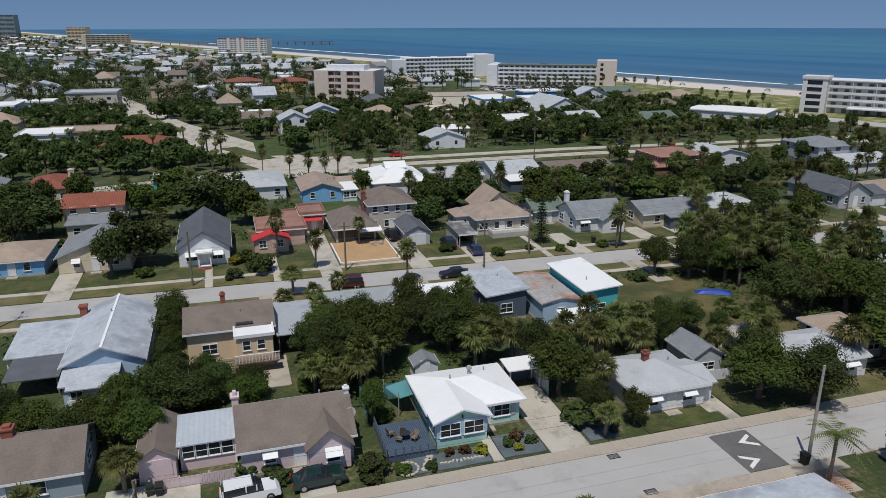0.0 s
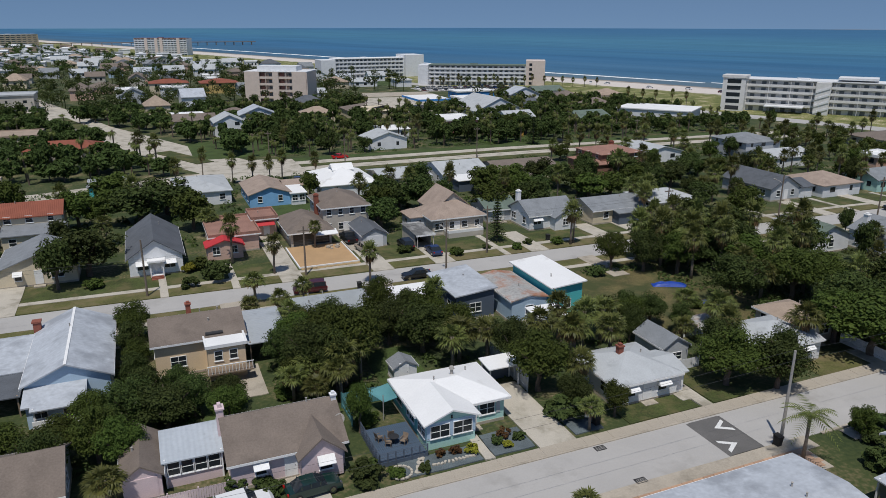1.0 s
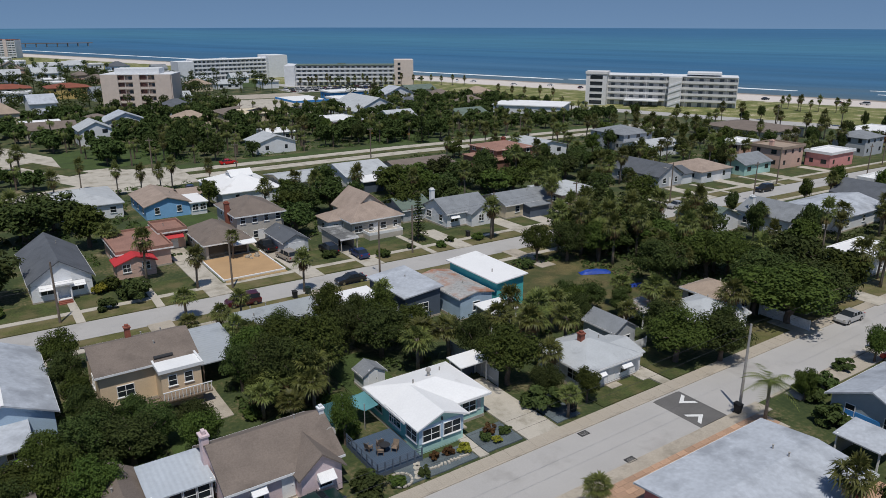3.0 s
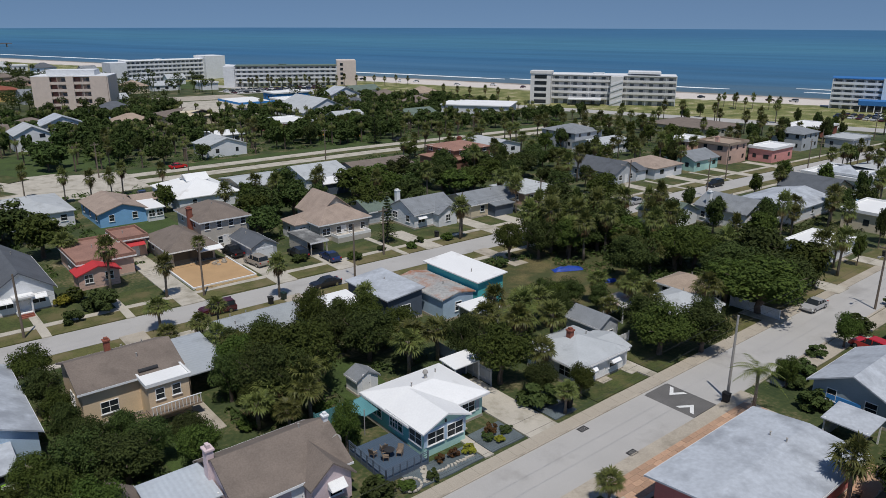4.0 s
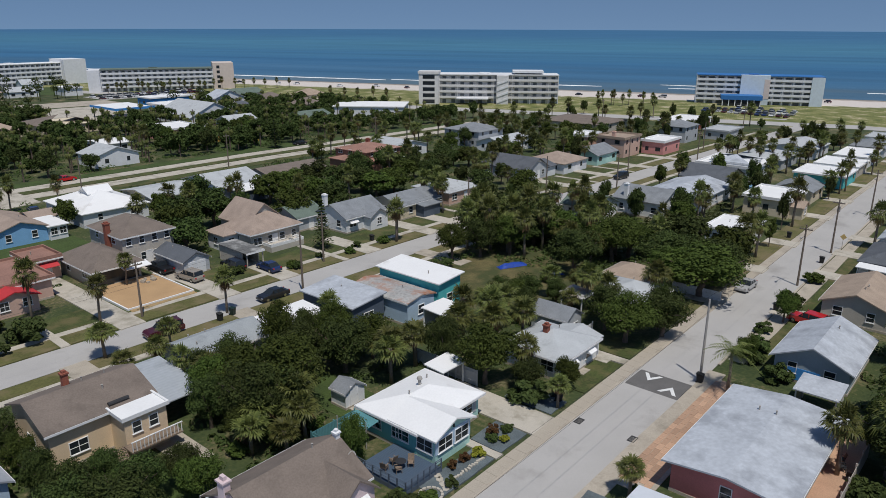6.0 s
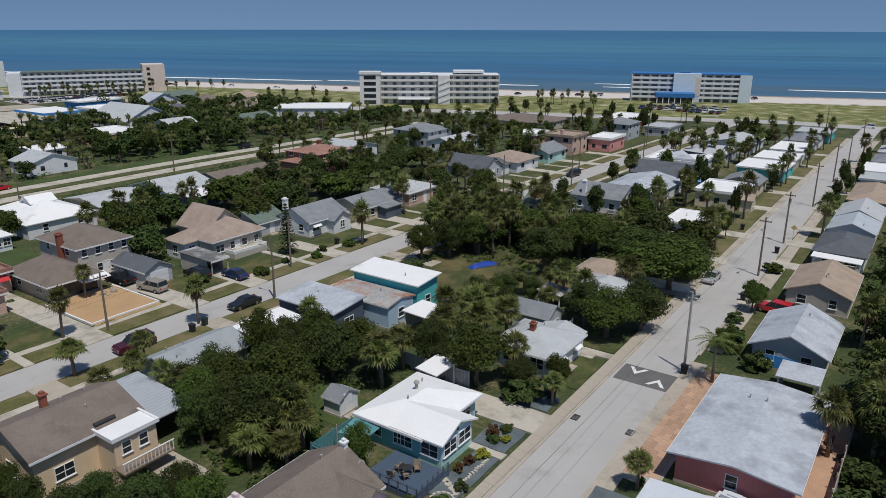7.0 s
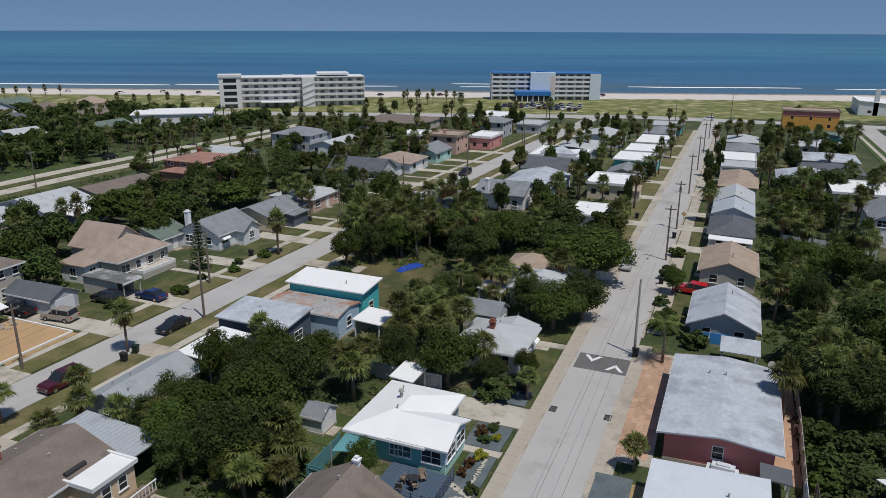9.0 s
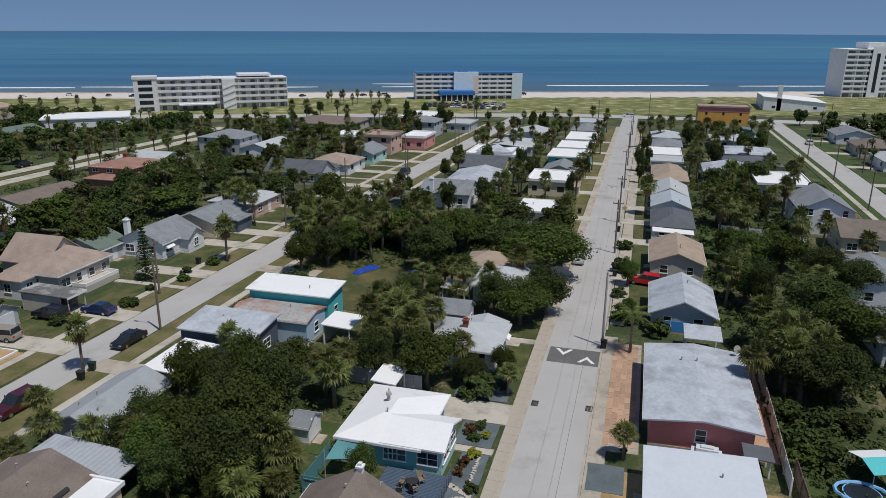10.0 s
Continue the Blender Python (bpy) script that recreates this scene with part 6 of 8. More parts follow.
house(2.0, 425.0, 22.0, 440.0, 5.6, 1.8, "hip", W_CREAM, RED_SH, "cream house with a red roof", "s3w2", "s", storeys=2)

house(70.0, 232.0, 79.0, 243.0, 3.0, 0.6, "gable_x", W_WHITE, WHITE_ROOF, "small white house in the trees", "s2w2", "s")
house(124.0, 274.0, 146.0, 300.0, 3.0, 5.0, "gable_y", W_WHITE, PALE_SH, "large building with a steep grey roof", "s3w2", "s", category="building", group="buildings", name="building")
house(136.0, 304.0, 153.0, 328.0, 3.8, 0.4, "flat", W_WHITE, WHITE_ROOF, "low building with a white flat roof", "s3w3", "s", category="building", group="buildings", name="building")
fc = canopy(111.0, 306.0, 127.0, 328.0, 4.6, 0.3, WHITE_ROOF, "white and blue forecourt canopy of a filling station", name="station_canopy")
part("fascia", Shape().box(-8.3, -11.4, 4.3, 8.3, -11.2, 5.2).box(-8.35, -11.2, 4.3, -8.2, 11.2, 5.2), W_BLUE, fc, "blue canopy edge")
fence(106.0, 231.0, 117.0, 221.0, 1.6, W_ORANGE, "faded orange timber garden fence")
patch("forecourt", PALE_CONCRETE, "pale concrete forecourt by the coast road", 96.0, 304.0, 134.0, 372.0, z=0.05)
patch("parking_lot", CONCRETE, "pale parking lot between the hotels", 104.0, 376.0, 150.0, 400.0, z=0.05)
RECTS.append((94.0, 303.0, 154.0, 374.0))
RECTS.append((100.0, 376.0, 156.0, 402.0))

# far town: a few house types, set out along the streets to the north
FAR_TYPES = []


def far_house(wl, rf, kd, label):
    """A plain house for the distance: walls, roof and its front windows."""
    h = thing("house", 0, -3000, -400, 0, label, "house", "distant houses")
    rs, gs = roof_shape(kd, 12, 10, 3.0, 0.3 if kd == "flat" else 2.0, 0.45)
    part("wall", Shape().box(-6, -5, 0, 6, 5, 3.0).add(gs.v, gs.f), wl, h)
    part("roof", rs, rf, h)
    for k in (-3.6, 0.2, 3.4):
        part("window", shared("far_pane", lambda: Shape().box(-0.7, -0.06, 1.0, 0.7, 0.02, 2.3).mesh("window", GLASS)), None, h, m=pose(k, -5, 0))
    return h


for wl, rf, kd, nm in [(W_WHITE, PALE_SH, "gable_x", "white house with a pale roof"), (W_CREAM, TAN_SH, "hip", "cream house with a tan roof"), (W_GREY, GREY_SH, "gable_y", "grey house with a grey roof"), (W_STONE, BROWN_SH, "gable_x", "stone-coloured house with a brown roof"), (W_WHITE, WHITE_ROOF, "flat", "white house with a flat white roof"), (W_LBLUE, DARK_SH, "hip", "pale blue house with a dark roof"), (W_SALMON, BROWN_SH, "hip", "salmon house with a brown roof"), (W_WHITE, GREY_SHEET, "gable_y", "white house with a metal roof")]:
    FAR_TYPES.append(far_house(wl, rf, kd, nm + " in the distant town"))
rnd = random.Random(11)
placed = 0
town = {"pale": Shape(), "grey": Shape(), "warm": Shape()}
for row in range(44):
    y = 285 + row * 40 + rnd.uniform(-5, 5)
    x = -0.62 * (y - 240) - 70
    while x < 455 - COAST * y - 130:
        x += rnd.uniform(17, 27)
        if rnd.random() < 0.16 or not clear(x, y, 11):
            continue
        if abs(x - (14 - (y - 205) * 0.36)) < 18:
            continue
        RECTS.append((x - 6, y - 5, x + 6, y + 5))
        yy, turn = y + rnd.uniform(-4, 4), rnd.choice((0, 90)) + rnd.uniform(-3, 3)
        sx, sy, sz = rnd.uniform(0.9, 1.35), rnd.uniform(0.9, 1.2), rnd.uniform(0.95, 1.7)
        if placed < 150:
            placed += 1
            copy_thing(rnd.choice(FAR_TYPES), pose(x, yy, gz(x, yy), 0, 0, turn) @ Matrix.Diagonal((sx, sy, sz, 1)))
        else:
            rs, _ = roof_shape(rnd.choice(("hip", "gable_x", "gable_y", "flat")), 11 * sx, 10 * sy, 3.2 * sz, 0.3 + 1.6 * rnd.random(), 0.4)
            s = town[rnd.choice(("pale", "pale", "grey", "warm"))]
            b = Shape().box(-5.5 * sx, -5 * sy, 0, 5.5 * sx, 5 * sy, 3.2 * sz)
            b.add(rs.v, rs.f)
            s.add([(x + p[0], yy + p[1], p[2] + gz(x, yy)) for p in b.v], b.f)
for key, mtl in (("pale", W_WHITE), ("grey", PALE_SH), ("warm", TAN_SH)):
    tagged(new("distant_houses", town[key].mesh("distant_houses", mtl)), key + " roofs and walls of the far town", "houses", kind="stuff")
for x, y in ((70, 248), (88, 286), (120, 300), (140, 280), (165, 300), (12, 300), (20, 330), (100, 240), (132, 255), (30, 300), (150, 330), (110, 360), (80, 380), (190, 280), (170, 215), (195, 180), (225, 180), (-70, 150), (-56, 125), (-60, 95), (-44, 62), (-55, 180)):
    if clear(x, y, 7):
        RECTS.append((x - 6, y - 5, x + 6, y + 5))
        copy_thing(rnd.choice(FAR_TYPES), pose(x, y, gz(x, y), 0, 0, rnd.choice((0, 90))))
for o in FAR_TYPES:
    for q in (*o.children, o):
        bpy.data.objects.remove(q)
pier = thing("fishing_pier", -130.0, 1345.0, 0, 0, "long timber fishing pier in the distance", "pier")
part("pier_deck", Shape().box(0, -4, 4.0, 330, 4, 5.0), WOOD, pier)
for k in range(22):
    part("pile", shared("pile", lambda: Shape().box(-0.5, -3.5, -4, 0.5, 3.5, 4.0).mesh("pile", WOOD)), None, pier, m=pose(8 + 15 * k, 0, 0))
part("pier_house", Shape().box(150, -6, 5, 175, 6, 10), WOOD, pier)


# ---- trees and shrubs ----
def leaf(verts, faces, p, n, size, rnd, stretch=1.7):
    n = Vector(n).normalized()
    a = n.orthogonal().normalized()
    a.rotate(Matrix.Rotation(rnd.uniform(0, 6.283), 3, n))
    b = n.cross(a)
    p = Vector(p)
    i = len(verts)
    l, w = size * stretch * 0.5, size * 0.5
    bend = n * (-0.25 * l)
    verts += [tuple(p - a * l + bend), tuple(p + b * w), tuple(p + a * l + bend), tuple(p - b * w)]
    faces.append((i, i + 1, i + 2, i + 3))


def crown_mesh(name, material, seed, R, H, zc, clumps, per, size, flat=0.0):
    """A crown of many leaf tufts, gathered in uneven clumps."""
    rnd = random.Random(seed)
    v, f = [], []
    for c in range(clumps):
        while True:
            d = Vector((rnd.uniform(-1, 1), rnd.uniform(-1, 1), rnd.uniform(-0.75, 1)))
            if 0.25 < d.length < 1:
                break
        d = d.normalized() * (0.22 + 0.50 * rnd.random() ** 0.6)
        ctr = Vector((d.x * R, d.y * R, zc + d.z * H))
        cr = R * rnd.uniform(0.20, 0.36)
        for _ in range(per):
            n = Vector((rnd.gauss(0, 1), rnd.gauss(0, 1), rnd.gauss(0.25, 1))).normalized()
            q = ctr + Vector((n.x * cr, n.y * cr, n.z * cr * 0.7)) * (0.55 + 0.5 * rnd.random())
            up = (n + Vector((rnd.uniform(-0.6, 0.6), rnd.uniform(-0.6, 0.6), rnd.uniform(0.0, 0.9))))
            leaf(v, f, q, up, size * rnd.uniform(0.6, 1.35), rnd)
    me = bpy.data.meshes.new(name)
    me.from_pydata(v, [], f)
    me.materials.append(material)
    return me


def limbs(seed, R, zc, n=7, r0=0.28):
    rnd = random.Random(seed)
    s = Shape()
    fork = zc * 0.42
    s.tube([(0, 0, -0.2), (rnd.uniform(-0.1, 0.1), 0, fork * 0.5), (rnd.uniform(-0.2, 0.2), rnd.uniform(-0.2, 0.2), fork)], [r0 * 1.3, r0, r0 * 0.85], 8)
    for k in range(n):
        a = 6.283 * k / n + rnd.uniform(-0.3, 0.3)
        e = R * rnd.uniform(0.5, 0.8)
        s.tube([(0, 0, fork - 0.1), (math.cos(a) * e * 0.45, math.sin(a) * e * 0.45, fork + (zc - fork) * 0.7), (math.cos(a) * e, math.sin(a) * e, zc + rnd.uniform(-0.3, 1.0))], [r0 * 0.6, r0 * 0.4, 0.03], 5)
    return s


def frond_fan(v, f, base, yaw, lift, length, rnd, droop):
    """A costapalmate palm leaf: stalk and a folded fan of narrow drooping blades."""
    d = Vector((math.cos(yaw) * math.cos(lift), math.sin(yaw) * math.cos(lift), math.sin(lift)))
    side = Vector((-math.sin(yaw), math.cos(yaw), 0))
    up = d.cross(side)
    up = up if up.z > 0 else -up
    base = Vector(base)
    hub = base + d * length * 0.5
    i = len(v)
    v += [tuple(base - side * 0.03), tuple(base + side * 0.03), tuple(hub + side * 0.03), tuple(hub - side * 0.03)]
    f.append((i, i + 1, i + 2, i + 3))
    n = 13
    for k in range(n):
        a = radians(-105 + 210 * k / (n - 1)) + rnd.uniform(-0.08, 0.08)
        ln = length * (0.60 - 0.14 * abs(k - 6) / 6) * rnd.uniform(0.8, 1.12)
        w = 0.040 * length
        dirn = d * math.cos(a) + side * math.sin(a)
        perp = side * math.cos(a) - d * math.sin(a)
        p1 = hub + (dirn + up * (0.30 * abs(math.sin(a)))) * ln * 0.55
        p2 = hub + dirn * ln * 0.92 + Vector((0, 0, -droop * ln * rnd.uniform(0.4, 1.2)))
        i = len(v)
        v += [tuple(hub), tuple(p1 - perp * w), tuple(p1 + perp * w), tuple(p2)]
        f += [(i, i + 1, i + 2), (i + 1, i + 3, i + 2)]


def palm_meshes(seed, h):
    rnd = random.Random(seed)
    lean = (rnd.uniform(-0.35, 0.35), rnd.uniform(-0.35, 0.35))
    s = Shape()
    s.tube([(0, 0, -0.2), (lean[0] * 0.2, lean[1] * 0.2, h * 0.35), (lean[0] * 0.6, lean[1] * 0.6, h * 0.7), (lean[0], lean[1], h)], [0.24, 0.19, 0.18, 0.24], 8)
    top = (lean[0], lean[1], h)
    v, f, dv, df = [], [], [], []
    n = 30
    for k in range(n):
        yaw = k * 2.39996 + rnd.uniform(-0.2, 0.2)
        lift = radians(76 - 108 * (k / n) ** 0.9 + rnd.uniform(-12, 12))
        frond_fan(v, f, top, yaw, lift, 2.05 * rnd.uniform(0.72, 1.12), rnd, 0.12 + 0.30 * (k / n))
    for k in range(15):
        yaw = k * 2.39996 + rnd.uniform(-0.3, 0.3)
        frond_fan(dv, df, (top[0], top[1], top[2] - 0.15), yaw, radians(rnd.uniform(-78, -25)), 1.6 * rnd.uniform(0.8, 1.1), rnd, 0.4)
    a, b = bpy.data.meshes.new("crown"), bpy.data.meshes.new("dead_fronds")
    a.from_pydata(v, [], f)
    a.materials.append(PALM_LEAF)
    b.from_pydata(dv, [], df)
    b.materials.append(PALM_DEAD)
    return s.mesh("trunk", PALM_BARK, True), a, b


def queen_meshes(seed, h):
    rnd = random.Random(seed)
    s = Shape().tube([(0, 0, -0.2), (0.05, 0, h * 0.5), (0.0, 0.1, h)], [0.2, 0.13, 0.14], 8)
    v, f = [], []
    for k in range(17):
        yaw, lift = k * 2.39996, radians(62 - 75 * k / 17 + rnd.uniform(-6, 6))
        ln = 2.5 * rnd.uniform(0.85, 1.1)
        d = Vector((math.cos(yaw), math.sin(yaw), 0))
        side = Vector((-math.sin(yaw), math.cos(yaw), 0))
        pts = []
        for j in range(9):
            t = j / 8
            pts.append(Vector((0, 0.1, h)) + d * (ln * t * math.cos(lift * (1 - 0.3 * t))) + Vector((0, 0, ln * (math.sin(lift) * t - 0.62 * t * t))))
        for j in range(1, 9):
            for sgn in (-1, 1):
                for q in (0.0, 0.5):
                    p = pts[j - 1].lerp(pts[j], q)
                    bl = 0.62 * (1 - abs(j - 4) / 7)
                    tip = p + side * sgn * bl + d * 0.25 + Vector((0, 0, -0.35 * bl))
                    i = len(v)
                    v += [tuple(p - d * 0.05), tuple(p + d * 0.05), tuple(tip)]
                    f.append((i, i + 1, i + 2))
    me = bpy.data.meshes.new("crown")
    me.from_pydata(v, [], f)
    me.materials.append(PALM_LEAF)
    return s.mesh("trunk", PALM_BARK, True), me


PROTO = {}


def prototypes():
    PROTO["broad"], PROTO["tree"], PROTO["palm"], PROTO["queen"], PROTO["conifer"], PROTO["shrub"] = [], [], [], [], [], []
    for k in range(5):
        t = thing("tree", 0, -3000, -400, 0, "spreading broadleaf tree with a dense dark green crown" if k < 3 else "leafy tree with a rounded mid-green crown", "tree", "broadleaf trees")
        part("trunk", limbs(40 + k, 4.0, 4.5), BARK, t)
        part("crown", crown_mesh("crown", LEAF_A if k < 3 else LEAF_B, 60 + k, 4.2, 2.9, 4.2, 52, 165, 0.178), None, t)
        PROTO["broad"].append(t)
        t = thing("tree", 0, -3000, -400, 0, "dense dark green broadleaf tree in a back yard" if k < 3 else "mid-green leafy tree in a back yard", "tree", "broadleaf trees")
        part("trunk", limbs(140 + k, 4.0, 4.5), BARK, t)
        part("crown", crown_mesh("crown", LEAF_A if k < 3 else LEAF_B, 160 + k, 4.2, 2.9, 4.2, 44, 60, 0.33), None, t)
        PROTO["tree"].append(t)
    for k in range(5):
        tr, cr, dd = palm_meshes(80 + k, 5.0)
        t = thing("palm_tree", 0, -3000, -400, 0, "cabbage palm with a ragged fan-leaf crown", "palm tree", "cabbage palms")
        part("trunk", tr, None, t)
        part("crown", cr, None, t)
        part("dead_fronds", dd, None, t, "dry tan hanging fronds")
        PROTO["palm"].append(t)
    tr, cr = queen_meshes(5, 4.2)
    t = thing("queen_palm", 0, -3000, -400, 0, "slender palm with feathery arching fronds", "palm tree")
    part("trunk", tr, None, t)
    part("crown", cr, None, t)
    PROTO["queen"].append(t)
    rnd_ = random.Random(9)
    v, f = [], []
    for lay in range(16):
        z = 0.8 + lay * 0.52
        r = 2.0 * (1 - lay / 17)
        for b in range(8):
            a = b * 0.785 + lay * 0.4
            for q in range(7):
                rr = r * (q + 1) / 7
                leaf(v, f, (math.cos(a) * rr, math.sin(a) * rr, z + 0.12 * rr + rnd_.uniform(-0.1, 0.1)), (rnd_.uniform(-0.4, 0.4), rnd_.uniform(-0.4, 0.4), 1), 0.34, rnd_, 1.5)
    me = bpy.data.meshes.new("crown")
    me.from_pydata(v, [], f)
    me.materials.append(LEAF_A)
    t = thing("conifer", 0, -3000, -400, 0, "tall dark island pine with tiered branches", "conifer")
    part("trunk", Shape().tube([(0, 0, -0.2), (0, 0, 9.0)], [0.2, 0.03], 7), BARK, t)
    part("crown", me, None, t)
    PROTO["conifer"].append(t)
    for k, mtl in enumerate((LEAF_S, LEAF_S, LEAF_A, LEAF_B)):
        ob = new("shrub", crown_mesh("shrub", mtl, 120 + k, 1.35, 0.85, 0.75, 18, 75, 0.17))
        ob.matrix_basis = pose(0, -3000, -400)
        PROTO["shrub"].append(tagged(ob, "rounded green garden shrub in a yard", "shrub", "shrubs"))


prototypes()
PLANTED = []
grow_rnd = random.Random(77)


def grow(kind, spots):
    """Plants from rows of x, y, height of the crown's middle, radius."""
    for x, y, z, r in spots:
        near = y < 100 and x < 85
        p = grow_rnd.choice(PROTO["tree" if kind == "broad" and not near else kind])
        turn = grow_rnd.uniform(0, 360)
        if kind == "broad":
            k = (r / 4.2, r / 4.2, max(z / 4.4, 0.6))
        elif kind == "palm":
            s = min(max(r / 2.35, 0.74), 1.2)
            k = (s, s, max((0.84 if near else 1.0) * z / 5.0, 0.55))
        elif kind == "queen":
            k = (r / 2.1, r / 2.1, z / 4.2)
        elif kind == "conifer":
            k = (r / 2.2, r / 2.2, 1.0)
        else:
            k = (r / 1.4, r / 1.4, max(r / 1.6, 0.5))
        copy_thing(p, pose(x, y, gz(x, y), 0, 0, turn) @ Matrix.Diagonal((*k, 1)))
        PLANTED.append((x, y, r))


grow("broad", [(72, 10.9, 4.5, 4), (76, 14.3, 4.5, 4.1), (148, 15.2, 4.5, 4.9), (54, 15.4, 4.5, 5.1), (61, 17.5, 4.5, 5.4), (84, 18.3, 4.5, 4.9), (40, 19.7, 4.5, 4.1), (110, 21.9, 4.5, 5.2), (39, 23.5, 4.5, 4.3), (82, 24.2, 4.5, 4.3), (51, 24.2, 4.5, 4.5), (125, 24.6, 4.5, 4.3), (41, 25, 4.5, 3.6), (45, 25, 4.5, 3.4), (67, 25.9, 4.5, 4.7), (109, 26, 4.5, 4.5), (50.6, 55.0, 4.2, 4.4), (55, 52.2, 4.2, 4.0), (52.5, 58.8, 4, 3.4), (57, 53.7, 4.5, 2), (72, 54, 5, 7.9), (35.4, 54.2, 2.6, 1.7), (32.6, 57.4, 2.6, 2.2), (86, 55.1, 5, 4.7), (79, 55.2, 4.5, 6.2), (-9.3, 70.5, 3.4, 3.2), (-12.6, 71.4, 2.8, 2.4)])
grow("broad", [(71, 58.5, 4.5, 4.4), (76, 60.8, 5, 5.9), (11, 61.2, 3.5, 1.7), (31, 61.8, 4.5, 4.1), (87, 62.6, 5, 5.4), (-16, 63, 3.5, 2.6), (-10, 63.1, 3.5, 2.6), (-12, 65.5, 3.5, 3), (-15, 67.4, 2.3, 3.2), (-20, 68.0, 2.4, 3.2), (-6, 68.9, 3.2, 3.6), (100, 69, 4.5, 3.7), (82, 70.1, 4.5, 5.4), (78, 71.2, 5, 5.2), (12, 72.1, 4.5, 4.2), (68, 72.4, 5, 4.9), (-23, 71.5, 2.2, 2.2), (23, 75.4, 4.2, 4.0)])
grow("broad", [(12, 77.8, 4.2, 4.6), (79, 80.3, 4.5, 5.4), (20, 79.0, 3.8, 3.6), (92, 82.3, 5, 4.2), (-9, 85.4, 3.5, 2.3), (77, 85.8, 4.5, 4.9), (81, 86.9, 5, 5.7), (24, 83.4, 3.4, 2.6), (75, 90.4, 4.5, 4.9), (-9, 91.9, 3.5, 2.6), (88, 92.3, 4.5, 3.6), (72, 92.9, 5, 6.1), (85, 95.2, 5, 6.6), (90, 96.8, 4.5, 3.7), (81, 97, 4.5, 5.2), (89, 105.2, 4.5, 3.7), (103, 105.7, 5, 4.2), (-19, 115.4, 5, 3.5), (102, 116.6, 4, 4.2)])
grow("broad", [(-15, 120.3, 5, 6.1), (35, 128, 4, 4.6), (68, 128.6, 4.5, 4.8), (59, 129.7, 4.5, 4.7), (85, 133, 4, 5.0), (91, 133.3, 4.0, 4.4), (36, 134, 5, 4), (39, 137, 5, 4.6), (47, 138.5, 5, 4.6), (73, 136.7, 4, 4.9), (86, 139, 4.0, 4.2), (111, 137.2, 3.8, 4.8), (103, 140.8, 3.6, 3.8), (68, 139.9, 4.0, 4.6), (127, 139.9, 3.8, 4.4), (43, 140.4, 4, 5.3), (2, 141.2, 5, 5.1), (-35, 141.5, 5, 6.6), (119, 143, 3.8, 4.2), (85, 145.5, 4, 4.6), (105, 146.1, 4, 4.9), (66, 146.6, 4.5, 5.2), (74, 149, 4, 5.3), (-7, 149.1, 5, 7.5)])
grow("broad", [(-18, 150.1, 5, 4.8), (84, 152.6, 4, 4.7), (-2, 155.6, 5, 7.1), (-40, 156.8, 5, 5.1), (-12, 164.5, 5, 6), (-31, 164.7, 5, 3.8)])
grow("palm", [(230, 0.7, 6.5, 2.5), (237, 5.2, 6.5, 2.6), (147, 5.8, 6.5, 1.8), (296, 14.7, 6.5, 2.1), (65, 19.5, 6.5, 2.9), (42, 21.1, 6.5, 2.3), (46, 22.9, 6.5, 2.9), (92, 24.1, 6.5, 2.9), (39, 25, 7, 2.4), (44, 25, 7, 1.7), (41, 25, 6.5, 2.7), (51, 26, 6.5, 2.9), (221, 27.2, 6.5, 2.8), (152, 27.7, 6.5, 2.7), (65, 28.5, 6.5, 2.3), (155, 29.5, 6.5, 2.3), (228, 32.5, 6.5, 2.5), (218, 36.3, 6.5, 2.8), (45.9, 25.6, 6, 2.8), (23, 40.8, 3, 1.2), (208, 42.5, 6.5, 2.3), (-17, 53.4, 4, 1.6), (88, 53.9, 7, 2.6), (96, 53.9, 6, 2.3)])
grow("palm", [(-11, 57.2, 4, 2.3), (64, 57.2, 6, 2.8), (55, 60.3, 6, 2.3), (115, 60.7, 6, 2.2), (75, 61.9, 6, 2.7), (34.2, 58.8, 5, 2.3), (31.6, 53.0, 3, 1.5), (37, 65.2, 6, 2.5), (57, 64.1, 6, 2.7), (42, 64.4, 5.5, 3.1), (221, 64.4, 6, 2), (83, 65.6, 7, 2.6), (38, 66, 5.5, 2.7), (41, 68.6, 6, 2.7), (35, 68.9, 5.5, 2.8), (44, 69.3, 5.5, 3.2), (12, 69.6, 5.5, 2.5)])
grow("palm", [(211, 70.9, 6, 2.3), (14, 71, 5.5, 2), (9, 71.3, 4, 2.5), (176, 71.5, 6, 2.4), (81, 72, 6, 3.3), (73.5, 72.6, 5.5, 3.2), (74, 76.6, 6, 3.7), (186, 78.3, 6, 2.1), (75.5, 79.6, 5.5, 3.2), (9.4, 81.4, 4.6, 2.3), (9.2, 85.6, 4.4, 1.9), (184, 84.1, 6, 2.1), (8.8, 90.2, 4.4, 1.9), (71, 87.2, 6, 2.8)])
